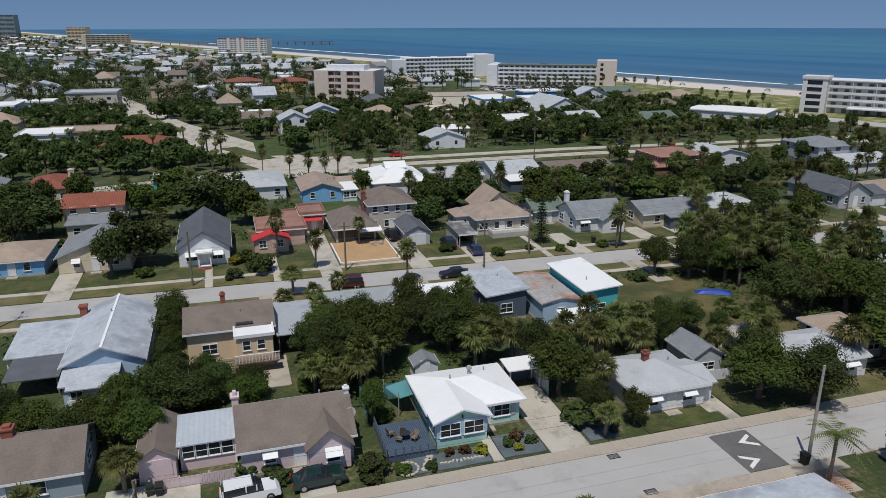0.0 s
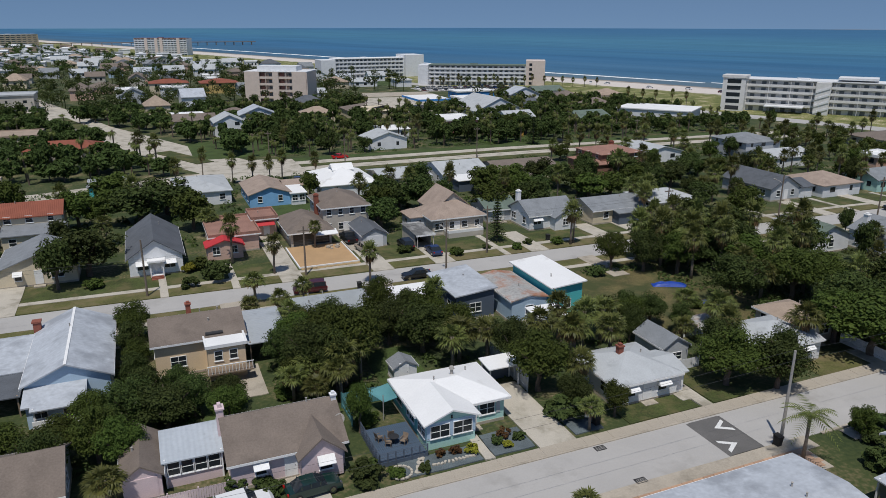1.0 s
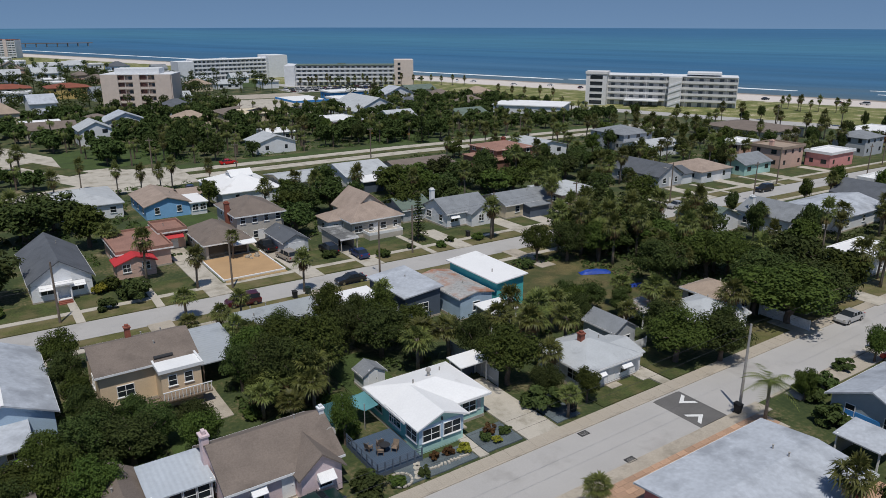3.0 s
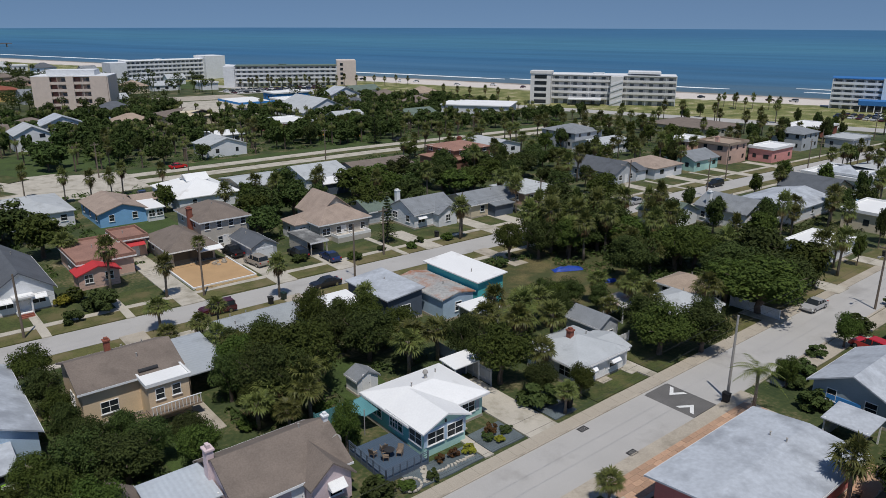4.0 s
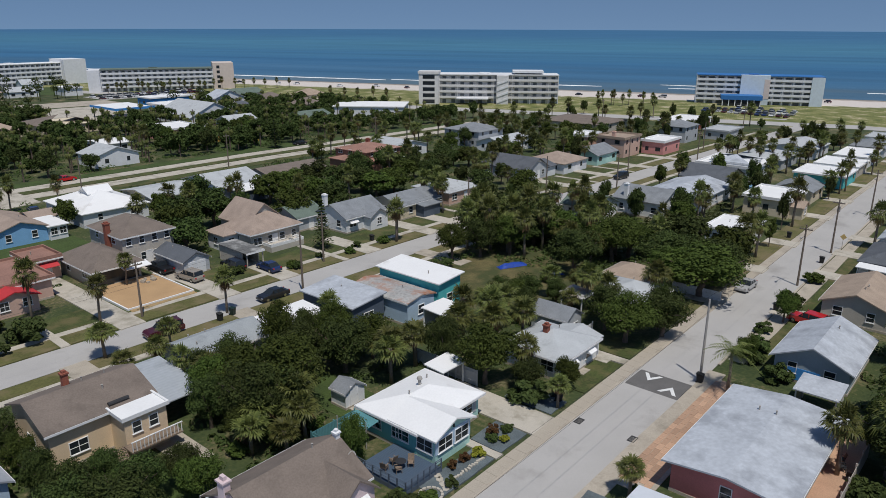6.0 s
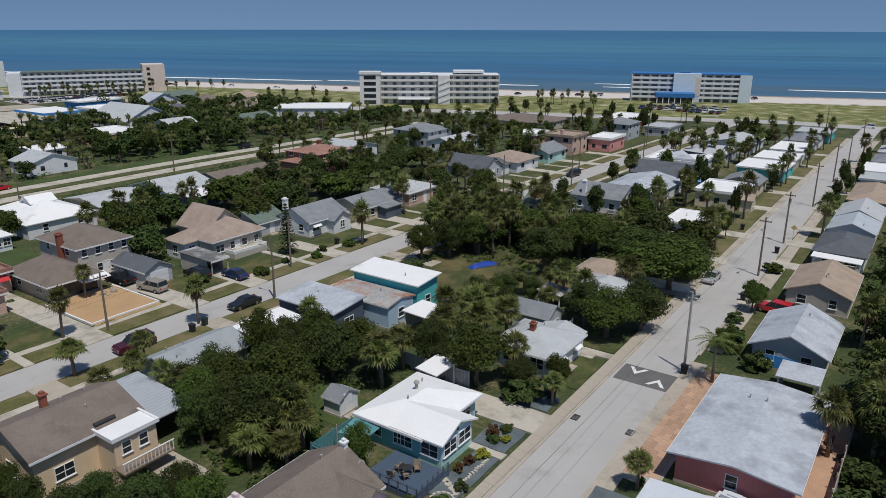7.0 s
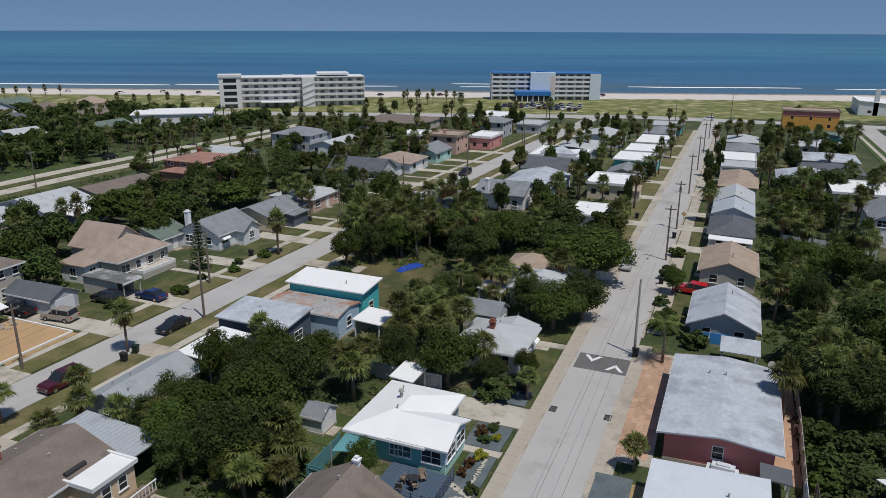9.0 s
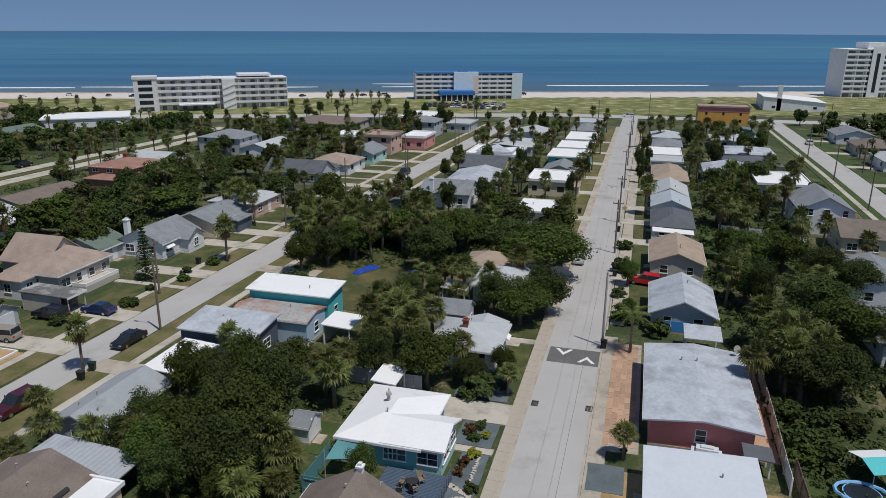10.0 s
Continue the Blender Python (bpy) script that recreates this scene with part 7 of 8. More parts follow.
grow("palm", [(100, 89.3, 6, 1.8), (183, 89.8, 6, 2.1), (97, 90, 6, 1.6), (5, 90.4, 4, 1.9), (196, 91, 6, 1.9), (13, 95.0, 4, 1.8), (7, 99.2, 4, 2.3), (63, 105.8, 6, 2.5), (11.6, 110.2, 5, 2.0), (6.2, 118.0, 6.5, 2.2), (20.5, 120.6, 4, 1.6), (24.2, 100.3, 5, 2.0), (84, 112.7, 6, 2.2), (86, 115.6, 6, 2.5), (90, 119.4, 6, 2.7), (87, 120.4, 6, 2.6), (155, 133.7, 6, 2.3), (4, 135.4, 4, 3.1), (153, 139.8, 6, 2), (44, 148.4, 6, 2.3), (190, 154.6, 6, 2.4), (174, 156.5, 6, 2.3), (166, 158.1, 6, 2.2), (58.5, 150, 5, 2)])
grow("palm", [(97, 169.4, 6, 2), (176, 172.1, 6, 2.4), (22, 172.8, 6, 1.8), (33, 173.2, 6, 1.7), (142, 173.2, 6, 2.4), (18, 173.9, 6, 1.8), (1, 175.7, 6, 2.1), (14, 179.1, 6, 1.7), (26, 179.6, 6, 2), (165, 183.5, 6, 2.5), (139, 183.8, 6, 2.3), (180, 185.1, 6, 2.4), (151, 185.2, 6, 2.4), (8, 189.5, 6, 1.5), (152, 200.6, 6, 2.5), (145, 202.6, 6, 2.5), (-2, 217.2, 6, 3.1), (-6, 224.1, 6, 3.6)])
grow("broad", [(54.4, 41.6, 2.6, 1.5), (69.8, 42.0, 3, 1.9), (9, 73.4, 4.6, 3.6), (15.5, 76.8, 4.2, 3.2), (13.6, 73.4, 5.4, 4.6), (27.5, 75.6, 3.6, 3.2), (30.8, 67.6, 4.2, 2.8), (53, 71.2, 3.0, 2.8), (66, 89.2, 4.5, 3.8), (61.5, 91.6, 4.2, 3.2), (70, 86.0, 4.5, 3.8)])
grow("palm", [(26, 71.4, 5.0, 2.9), (29.2, 70.4, 4.8, 2.9), (24.4, 69.6, 5.0, 2.6), (6.4, 69.8, 3.6, 2.3), (11, 67.8, 4.6, 2.4), (8.4, 67.2, 3.2, 2.1), (43.5, 71.6, 4.6, 2.6), (60.8, 67.0, 4.4, 2.4)])
grow("palm", [(70, 90, 8.8, 2.8), (74, 88, 8.6, 2.8), (78, 92, 8.8, 2.6), (82, 90.5, 8.6, 2.6), (76, 83.4, 8.4, 2.8), (80, 76.4, 8.2, 2.8), (83.6, 80, 8.4, 2.6), (72, 95, 8.8, 2.6), (87, 88, 7.4, 2.6), (68, 93.6, 8.2, 2.6), (79, 98.4, 8.4, 2.5), (70.5, 83.4, 7.8, 2.6), (46.6, 71.8, 4.6, 2.4), (57.6, 70.6, 4.4, 2.2)])
grow("broad", [(49.4, 70.6, 3.2, 2.6), (51.4, 74.6, 2.2, 2.0), (55.2, 67.8, 2.8, 2.0), (6.6, 76.6, 3.6, 2.6), (9.0, 79.6, 3.8, 3.0), (10.2, 83.0, 3.4, 2.4), (47.6, 68.2, 3.4, 2.2)])
grow("queen", [(46, 40.9, 5, 2.4)])
grow("conifer", [(51.8, 112.7, 5, 2), (112, 205.4, 5, 3), (44, 498.1, 5, 3.2)])
grow("shrub", [(34, 19.8, 1.8, 2.5), (33, 22.8, 1.8, 2.4), (27, 23.2, 1.8, 2.3), (29, 25, 1.8, 2.6), (27, 25.3, 1.8, 2.3), (35, 25.8, 1.8, 2.5), (52, 37.5, 2, 2.3), (24, 40.7, 1.5, 0.5), (55, 40.9, 2, 1.4), (58, 41.4, 2, 2.3), (56, 42.6, 1.8, 1.7), (89, 42.9, 1.8, 2), (65, 43.2, 1.8, 1.6), (76, 43.2, 1.8, 2.5), (12, 53.2, 1.5, 1.1), (9, 53.6, 1.2, 2.1), (10, 54.9, 1.2, 1.5), (31, 56.2, 1.5, 2.7), (1, 56.4, 1.2, 1.3), (-1, 56.7, 1.2, 1.5), (-20, 59.8, 1.2, 1.7), (12, 62.3, 1.5, 1.6)])
grow("shrub", [(9, 69.5, 1.5, 2), (-4, 81.5, 1.2, 1.8), (38, 95.9, 1.8, 1.1), (41.8, 108.5, 1.6, 1.5), (53, 107.1, 1.5, 1.4), (61, 107.2, 1.5, 1.6), (42, 107.9, 1.5, 1.5), (56, 108.7, 1.5, 1.2), (-1, 108.9, 2.5, 1.8), (48, 109.3, 1.5, 1), (3, 110.6, 2.5, 3.2), (33.9, 112.6, 1.6, 1.7), (-14, 114, 1.2, 1.9), (1, 117.3, 2.5, 2.4), (-30, 134.7, 1.2, 1.7)])
grow("palm", [(37.6, 28.4, 6.2, 2.2), (302, 196, 5.4, 1.7), (306, 189, 6.1, 1.7), (309, 192, 5.4, 1.7), (305, 184, 4.8, 1.7), (312, 184, 6.1, 1.7), (316, 178, 5.4, 1.7), (311, 198, 5.4, 1.7), (322, 176, 4.8, 1.7), (236, 300, 5.4, 1.7), (240, 292, 6.1, 1.7), (233, 306, 5.4, 1.7), (228, 312, 6.1, 1.7), (244, 286, 5.4, 1.7)])
grow("palm", [(170, 436, 4.1, 1.7), (175, 435, 4.8, 1.7), (180, 434, 5.4, 1.7), (185, 429, 6.1, 1.7), (190, 428, 4.1, 1.7), (196, 423, 4.8, 1.7), (201, 422, 5.4, 1.7), (206, 421, 6.1, 1.7), (211, 416, 4.1, 1.7), (216, 415, 4.8, 1.7), (222, 410, 5.4, 1.7), (227, 409, 6.1, 1.7), (233, 404, 5.4, 1.7), (238, 402, 4.8, 1.7), (243, 399, 5.4, 1.7), (249, 396, 4.8, 1.7), (255, 392, 5.4, 1.7), (262, 389, 4.8, 1.7), (174, 428, 4.8, 1.7), (184, 423, 5.4, 1.7), (194, 417, 4.8, 1.7), (204, 412, 5.4, 1.7), (214, 407, 4.8, 1.7)])
grow("palm", [(52, 64, 4.0, 2), (61, 68, 3.5, 2)])
grow("shrub", [(52, 76, 1, 2), (58, 90, 1, 1.6), (63, 74, 1, 1.6)])

grow("broad", [(-7.8, 73.5, 3.2, 2.3), (-8.6, 77.5, 3.2, 1.9), (-8.6, 81.5, 3, 1.7), (-3.5, 70.5, 3, 2.6), (0.0, 70.2, 2.6, 2.2), (-4.6, 74.5, 2.6, 2.0)])

# young growth and trees that fill the back yards
fill = random.Random(5)


def fill_area(x0, y0, x1, y1, count, palms=0.45, size=(2.4, 4.6), gap=3.0):
    spots = {"broad": [], "palm": []}
    tries = 0
    while count and tries < 6000:
        tries += 1
        x, y = fill.uniform(x0, x1), fill.uniform(y0, y1)
        palm = fill.random() < palms
        r = fill.uniform(1.9, 2.7) if palm else fill.uniform(*size)
        if not clear(x, y, r * 0.55 if not palm else 0.8):
            continue
        if any(abs(x - a) < gap and abs(y - b) < gap for a, b, _ in PLANTED):
            continue
        PLANTED.append((x, y, r))
        spots["palm" if palm else "broad"].append((x, y, fill.uniform(4.2, 7.5) if palm else fill.uniform(3.0, 5.2), r))
        count -= 1
    for kind, rows in spots.items():
        grow(kind, rows)


RECTS.append((15.8, 67.4, 21.6, 77))
fill_area(8, 72, 29, 84, 4, 0.4, (2.4, 3.2))
fill_area(-26, 66, 0, 69, 3, 0.0, (2.0, 2.4))
fill_area(30, 66, 50, 72, 7, 0.5, (2.4, 3.6))
fill_area(-60, 133, 130, 160, 42, 0.35, (2.2, 3.8))
fill_area(100, 126, 240, 185, 66, 0.45, (2.2, 3.8))
fill_area(-70, 60, -28, 100, 6, 0.4)
fill_area(-70, 113, -40, 190, 6, 0.4)
fill_area(30, 208, 130, 240, 22, 0.45)
fill_area(48, 5, 240, 28, 62, 0.5, (1.8, 3.4))
fill_area(14, -5, 60, 12, 10, 0.45)
fill_area(88, 66, 240, 92, 40, 0.55, (1.6, 2.8))
fill_area(100, 110, 250, 128, 28, 0.5, (1.5, 2.6))
fill_area(215, 20, 276, 190, 30, 0.65, (1.6, 2.6))
fill_area(66, 39.5, 262, 42.5, 9, 0.5, (1.1, 1.7), 5.0)
fill_area(88, 53, 262, 56.5, 12, 0.6, (1.1, 1.7), 3.5)
grow("broad", [(8.9, 73.0, 4.4, 3.0), (11.2, 70.4, 4.2, 2.8), (6.9, 71.4, 2.6, 2.0)])
grow("shrub", [(5.6, 70.6, 1.2, 1.5), (7.6, 75.0, 1.2, 1.4), (12.6, 68.6, 1.2, 1.5)])


# woods and palms of the distance, nobody could count them
def distant_woods(seed, region, count):
    r = random.Random(seed)
    v, f = [], []
    n = 0
    tries = 0
    while n < count and tries < count * 30:
        tries += 1
        x, y = region(r)
        if x > a1a(y) - 8 or not clear(x, y, 2.0):
            continue
        far = max(1.0, math.hypot(x, y) / 500)
        n += 1
        R, h = r.uniform(2.2, 5.0), r.uniform(2.6, 5.0)
        palm = r.random() < 0.35
        if palm:
            R, h = 2.2, r.uniform(5, 9)
            i = len(v)
            h0 = gz(x, y)
            v += [(x - 0.2, y, h0), (x + 0.2, y, h0), (x + 0.15, y, h), (x - 0.15, y, h)]
            f.append((i, i + 1, i + 2, i + 3))
        for _ in range(int(80 / far) + 16):
            d = Vector((r.gauss(0, 1), r.gauss(0, 1), r.gauss(0.2, 1))).normalized()
            k = r.uniform(0.6, 1.05)
            q = Vector((x, y, h)) + Vector((d.x * R, d.y * R, d.z * R * 0.7)) * k
            leaf(v, f, q, d + Vector((0, 0, 0.5)), (0.6 if not palm else 0.5) * r.uniform(0.7, 1.3) * (far**0.5), r, 1.8)
    me = bpy.data.meshes.new("distant_trees")
    me.from_pydata(v, [], f)
    me.materials.append(LEAF_A)
    tagged(new("distant_trees", me), "mixed dark green trees and palms over the distant town", "trees", kind="stuff")


def wedge(near, far):
    def pick(r):
        y = near + (far - near) * r.random() ** 1.3
        return r.uniform(-0.68 * (y - 200) - 90, 300 - COAST * y), y

    return pick


def block(x0, y0, x1, y1):
    return lambda r: (r.uniform(x0, x1), r.uniform(y0, y1))


def joined_woods(seed, region, broads, palms):
    """Woods seen from afar, joined into one mesh for each kind of leaf."""
    r = random.Random(seed)
    low = [crown_mesh("low", LEAF_A, 500 + k, 4.2, 2.9, 4.0, 26, 30, 0.62) for k in range(3)]
    sets = [(broads, low, LEAF_A, "broadleaf trees of the middle distance with dark crowns"), (palms, [p.children[1].data for p in PROTO["palm"]], PALM_LEAF, "cabbage palms of the middle distance")]
    for count, sources, mtl, label in sets:
        arrays = []
        for me in sources:
            co = np.empty(len(me.vertices) * 3)
            me.vertices.foreach_get("co", co)
            arrays.append((co.reshape(-1, 3), [tuple(p.vertices) for p in me.polygons]))
        V, F, n, tries = [], [], 0, 0
        base = 0
        trunks = Shape()
        while n < count and tries < 8000:
            tries += 1
            x, y = region(r)
            palm = mtl is PALM_LEAF
            if x > a1a(y) - 8 or not clear(x, y, 1.0 if palm else 2.4) or any(abs(x - a) < 3.0 and abs(y - b) < 3.0 for a, b, _ in PLANTED):
                continue
            PLANTED.append((x, y, 3))
            n += 1
            co, faces = arrays[r.randrange(len(arrays))]
            a, s_ = r.uniform(0, 6.283), r.uniform(0.9, 1.2) if palm else r.uniform(0.55, 1.1)
            sz = r.uniform(0.8, 1.5) if palm else r.uniform(0.65, 1.15)
            c, q = math.cos(a) * s_, math.sin(a) * s_
            P = np.stack([co[:, 0] * c - co[:, 1] * q + x, co[:, 0] * q + co[:, 1] * c + y, co[:, 2] * sz + gz(x, y)], 1)
            V.append(P)
            F += [tuple(i + base for i in face) for face in faces]
            base += len(P)
            trunks.tube([(x, y, gz(x, y) - 0.2), (x, y, gz(x, y) + (5.0 if palm else 3.2) * sz)], 0.2, 5)
        me = bpy.data.meshes.new("woods")
        me.from_pydata(np.concatenate(V).tolist(), [], F)
        me.materials.append(mtl)
        tagged(new("woods", me), label, "trees", kind="stuff")
        tagged(new("woods_trunks", trunks.mesh("woods_trunks", BARK)), "trunks of the " + label, "trunks", kind="stuff")
    for me in low:
        bpy.data.meshes.remove(me)


joined_woods(24, block(30, 209, 220, 335), 230, 260)
joined_woods(25, block(-110, 196, 30, 330), 250, 150)
joined_woods(26, block(110, -75, 296, -19), 70, 70)
distant_woods(21, wedge(320, 620), 900)
distant_woods(22, wedge(560, 1600), 1300)
distant_woods(23, wedge(1400, 3600), 700)


for kind in PROTO.values():
    for o in kind:
        for q in (*o.children, o):
            bpy.data.objects.remove(q)


# low growth under the trees
def undergrowth(seed, x0, y0, x1, y1, count):
    r = random.Random(seed)
    v, f = [], []
    for _ in range(count):
        x, y = r.uniform(x0, x1), r.uniform(y0, y1)
        if not clear(x, y, 0.7):
            continue
        R = r.uniform(0.5, 1.4)
        for _ in range(26):
            d = Vector((r.gauss(0, 1), r.gauss(0, 1), abs(r.gauss(0, 1)))).normalized()
            leaf(v, f, (x + d.x * R, y + d.y * R, 0.1 + d.z * R * r.uniform(0.4, 1.0)), d + Vector((0, 0, 0.4)), r.uniform(0.2, 0.42), r)
    me = bpy.data.meshes.new("undergrowth")
    me.from_pydata(v, [], f)
    me.materials.append(LEAF_S)
    tagged(new("undergrowth", me), "tangled low green growth between the yards", "undergrowth", kind="stuff")


RECTS.append((-2.6, 68, 4.4, 80))
RECTS.append((16, 67.5, 21.5, 78))
undergrowth(31, -45, 64, 100, 96, 900)
undergrowth(32, -60, 126, 180, 185, 1300)
undergrowth(33, 10, 0, 180, 31, 1300)
undergrowth(34, 30, 208, 215, 262, 900)
undergrowth(35, 74, 60, 130, 96, 400)
for i, (x, y, s, mtl, lab) in enumerate([(1.5, 54.6, 1.0, LEAF_S, "green garden shrub before the pink cottage"), (14.6, 52.9, 0.6, LEAF_S, "round green shrub in slate gravel"), (18.0, 54.3, 0.55, LEAF_R, "bronze-leaved bedding plants by the wall"), (16.6, 54.4, 0.5, LEAF_R, "bronze-leaved bedding plants by the wall"), (19.4, 53.9, 0.65, LEAF_Y, "yellow-green bedding plants in slate gravel"), (22.2, 54.4, 0.6, LEAF_S, "low green bedding plants in gravel"), (23.4, 55.2, 0.65, LEAF_R, "bronze-leaved shrub in gravel"), (24.5, 54.2, 0.6, LEAF_S, "low green bedding plants in gravel"), (23.0, 53.4, 0.5, LEAF_Y, "yellow-green bedding plants in slate gravel"), (-0.5, 116.0, 1.1, LEAF_Y, "golden-yellow clipped garden shrub")]):
    me = shared(("bed", mtl.name), lambda: crown_mesh("shrub", mtl, 300 + i, 1.3, 0.8, 0.7, 16, 60, 0.2))
    ob = new("shrub", me)
    ob.matrix_basis = pose(x, y, 0.1, 0, 0, 47 * i) @ Matrix.Diagonal((s, s, s, 1))
    tagged(ob, lab, "shrub", "garden shrubs")


# ---- street furniture ----
def utility_pole(x, y, h, turn, material, lamp=True, cross=True, tank=False):
    p = thing("utility_pole", x, y, 0, turn, "weathered wooden utility pole" + (" with a street lamp" if lamp else ""), "utility pole", "utility poles")
    part("pole", Shape().tube([(0, 0, -0.3), (0, 0, h)], [0.17, 0.11], 8), material, p)
    if cross:
        part("crossarm", Shape().box(-0.9, -0.06, h - 0.75, 0.9, 0.06, h - 0.6), material, p)
        for k in (-0.8, -0.3, 0.3, 0.8):
            part("insulator", shared("insul", lambda: Shape().tube([(0, 0, 0), (0, 0, 0.16)], [0.05, 0.04], 6).mesh("insulator", PALE_POLE)), None, p, m=pose(k, 0, h - 0.6))
    if lamp:
        part("lamp_arm", Shape().tube([(0, 0, h - 2.0), (0, 0.9, h - 1.6), (0, 1.9, h - 1.45)], 0.035, 6), PALE_POLE, p)
        part("lamp_head", Shape().box(-0.14, 1.8, h - 1.55, 0.14, 2.45, h - 1.38), PALE_POLE, p)
    if tank:
        part("transformer", Shape().tube([(0, -0.35, h - 2.2), (0, -0.35, h - 1.3)], 0.24, 10), PALE_POLE, p)


P1 = [(-8, 44.2, 9.5), (47.0, 44.2, 9.6), (86, 44.6, 9.5), (107, 44.8, 9.5), (140, 45.0, 9.5), (172, 45.2, 9.5), (205, 45.5, 9.5), (240, 45.6, 9.5)]
for i, (x, y, h) in enumerate(P1):
    utility_pole(x, y, h, 90, PALE_POLE if i == 1 else POLE_WOOD, lamp=i % 2 == 0 and i > 0, cross=i != 1, tank=i == 3)
P2 = [(-30.5, 98.6, 9), (-7, 107.5, 8.5), (16, 107.6, 8), (36, 98.8, 9.2), (47, 107.0, 8.4), (64, 106.5, 8.5), (84, 106, 8.5), (112, 105.5, 9), (128, 96, 9), (150, 104, 9), (176, 95.5, 9), (200, 103, 9)]
for i, (x, y, h) in enumerate(P2):
    utility_pole(x, y, h, 0, POLE_WOOD, lamp=i in (0, 3, 7), cross=i % 2 == 0)
for x, y, h in ((45, 190, 8), (84, 189, 9), (140, 189, 9), (132, -6, 9), (166, -6.5, 9), (200, -6.5, 9), (178, -16, 9), (230, -16, 9), (268, 60, 10), (258, 110, 10), (240, 160, 10), (285, -30, 10), (300, 40, 11), (27, 203, 9)):
    utility_pole(x, y, h, 0, POLE_WOOD, lamp=False)


def wires(points, label, sag=0.5):
    w = thing("power_line", 0, 0, 0, 0, label, "power line", "power lines")
    for off in (-0.75, 0.75):
        for (x0, y0, z0), (x1, y1, z1) in zip(points, points[1:]):
            path = []
            for k in range(9):
                t = k / 8
                path.append((x0 + (x1 - x0) * t, y0 + (y1 - y0) * t + off, z0 + (z1 - z0) * t - sag * 4 * t * (1 - t)))
            part("wire", Shape().tube(path, 0.012, 3), IRON, w)


wires([(x, y, h - 0.45 + gz(x, y)) for x, y, h in P1], "dark overhead wires along the street")
wires([(x, y, h - 0.45 + gz(x, y)) for x, y, h in P2 if y < 104 and x < 60] + [(112, 105.5, 8.5)], "dark overhead wires over the middle street")


def wheelie_bin(x, y, turn, material, label):
    b = thing("wheelie_bin", x, y, 0.05, turn, label, "bin", "wheelie bins")
    s = Shape().add([(-0.24, -0.28, 0.08), (0.24, -0.28, 0.08), (0.24, 0.28, 0.08), (-0.24, 0.28, 0.08), (-0.3, -0.36, 1.0), (0.3, -0.36, 1.0), (0.3, 0.36, 1.0), (-0.3, 0.36, 1.0)], [(3, 2, 1, 0), (4, 5, 6, 7), (0, 1, 5, 4), (1, 2, 6, 5), (2, 3, 7, 6), (3, 0, 4, 7)])
    part("body", s, material, b)
    part("lid", Shape().slab([(-0.33, -0.4, 1.06), (0.33, -0.4, 1.06), (0.33, 0.42, 1.12), (-0.33, 0.42, 1.12)], 0.05), material, b)
    for k in (-0.26, 0.26):
        part("wheel", Shape().tube([(k - 0.03, 0.3, 0.1), (k + 0.03, 0.3, 0.1)], 0.1, 10), RUBBER, b)


for x, y, c in ((32.8, 53.6, 0), (33.4, 54.4, 1), (46.4, 44.0, 0), (24.2, 99.0, 1), (22.0, 98.6, 0), (-9.0, 56.2, 1), (-8.2, 56.0, 0), (60.6, 109.6, 0), (100.0, 44.6, 0), (112.0, 53.0, 0), (73.5, 44.0, 0)):
    wheelie_bin(x, y, 15 * c, BLACK_PLASTIC if c else RUBBER, "dark green wheelie bin at the kerb" if c else "black wheelie bin at the kerb")
for x, y in ((30.8, 50.0), (31.2, 44.5)):
    d = thing("storm_drain", x, y, 0.045, 0, "dark iron storm drain grate in the gutter", "drain", "storm drains")
    part("frame", Shape().box(-0.55, -0.35, -0.02, 0.55, -0.28, 0.03).box(-0.55, 0.28, -0.02, 0.55, 0.35, 0.03).box(-0.55, -0.28, -0.02, -0.48, 0.28, 0.03).box(0.48, -0.28, -0.02, 0.55, 0.28, 0.03), IRON, d)
    for k in range(7):
        part("bar", shared("dbar", lambda: Shape().box(-0.035, -0.28, -0.02, 0.035, 0.28, 0.02).mesh("bar", IRON)), None, d, m=pose(-0.4 + k * 0.133, 0, 0))
# raised speed table with painted arrows
st = thing("speed_table", 43.1, 47.25, 0.04, 0, "dark asphalt speed table with white painted arrows", "speed table")
st["kind"] = "structure"
part("table", Shape().add([(-2.1, -2.95, 0), (2.1, -2.95, 0), (2.1, 2.95, 0), (-2.1, 2.95, 0), (-1.7, -2.95, 0.09), (1.7, -2.95, 0.09), (1.7, 2.95, 0.09), (-1.7, 2.95, 0.09)], [(4, 5, 6, 7), (0, 4, 7, 3), (1, 2, 6, 5), (0, 1, 5, 4), (2, 3, 7, 6)]), DARK_ASPHALT, st)
for cy, cx_, dr in ((1.25, 0.75, -1), (-1.55, -0.75, 1)):
    for sy in (-1, 1):
        q = [(cx_ + dr * 0.85, cy), (cx_ + dr * 0.1, cy), (cx_ - dr * 0.85, cy + sy * 0.62), (cx_ - dr * 0.85, cy + sy * 1.05)]
        part("painted_arrow", Shape().prism(q if dr * sy > 0 else q[::-1], 0.085, 0.098), WHITE_LINE, st, "white painted chevron arm")
ys_ = thing("warning_sign", 110.4, 43.9, 0, 0, "yellow diamond warning sign on a post", "road sign")
part("post", Shape().tube([(0, 0, 0), (0, 0, 2.2)], 0.04, 6), PALE_POLE, ys_)
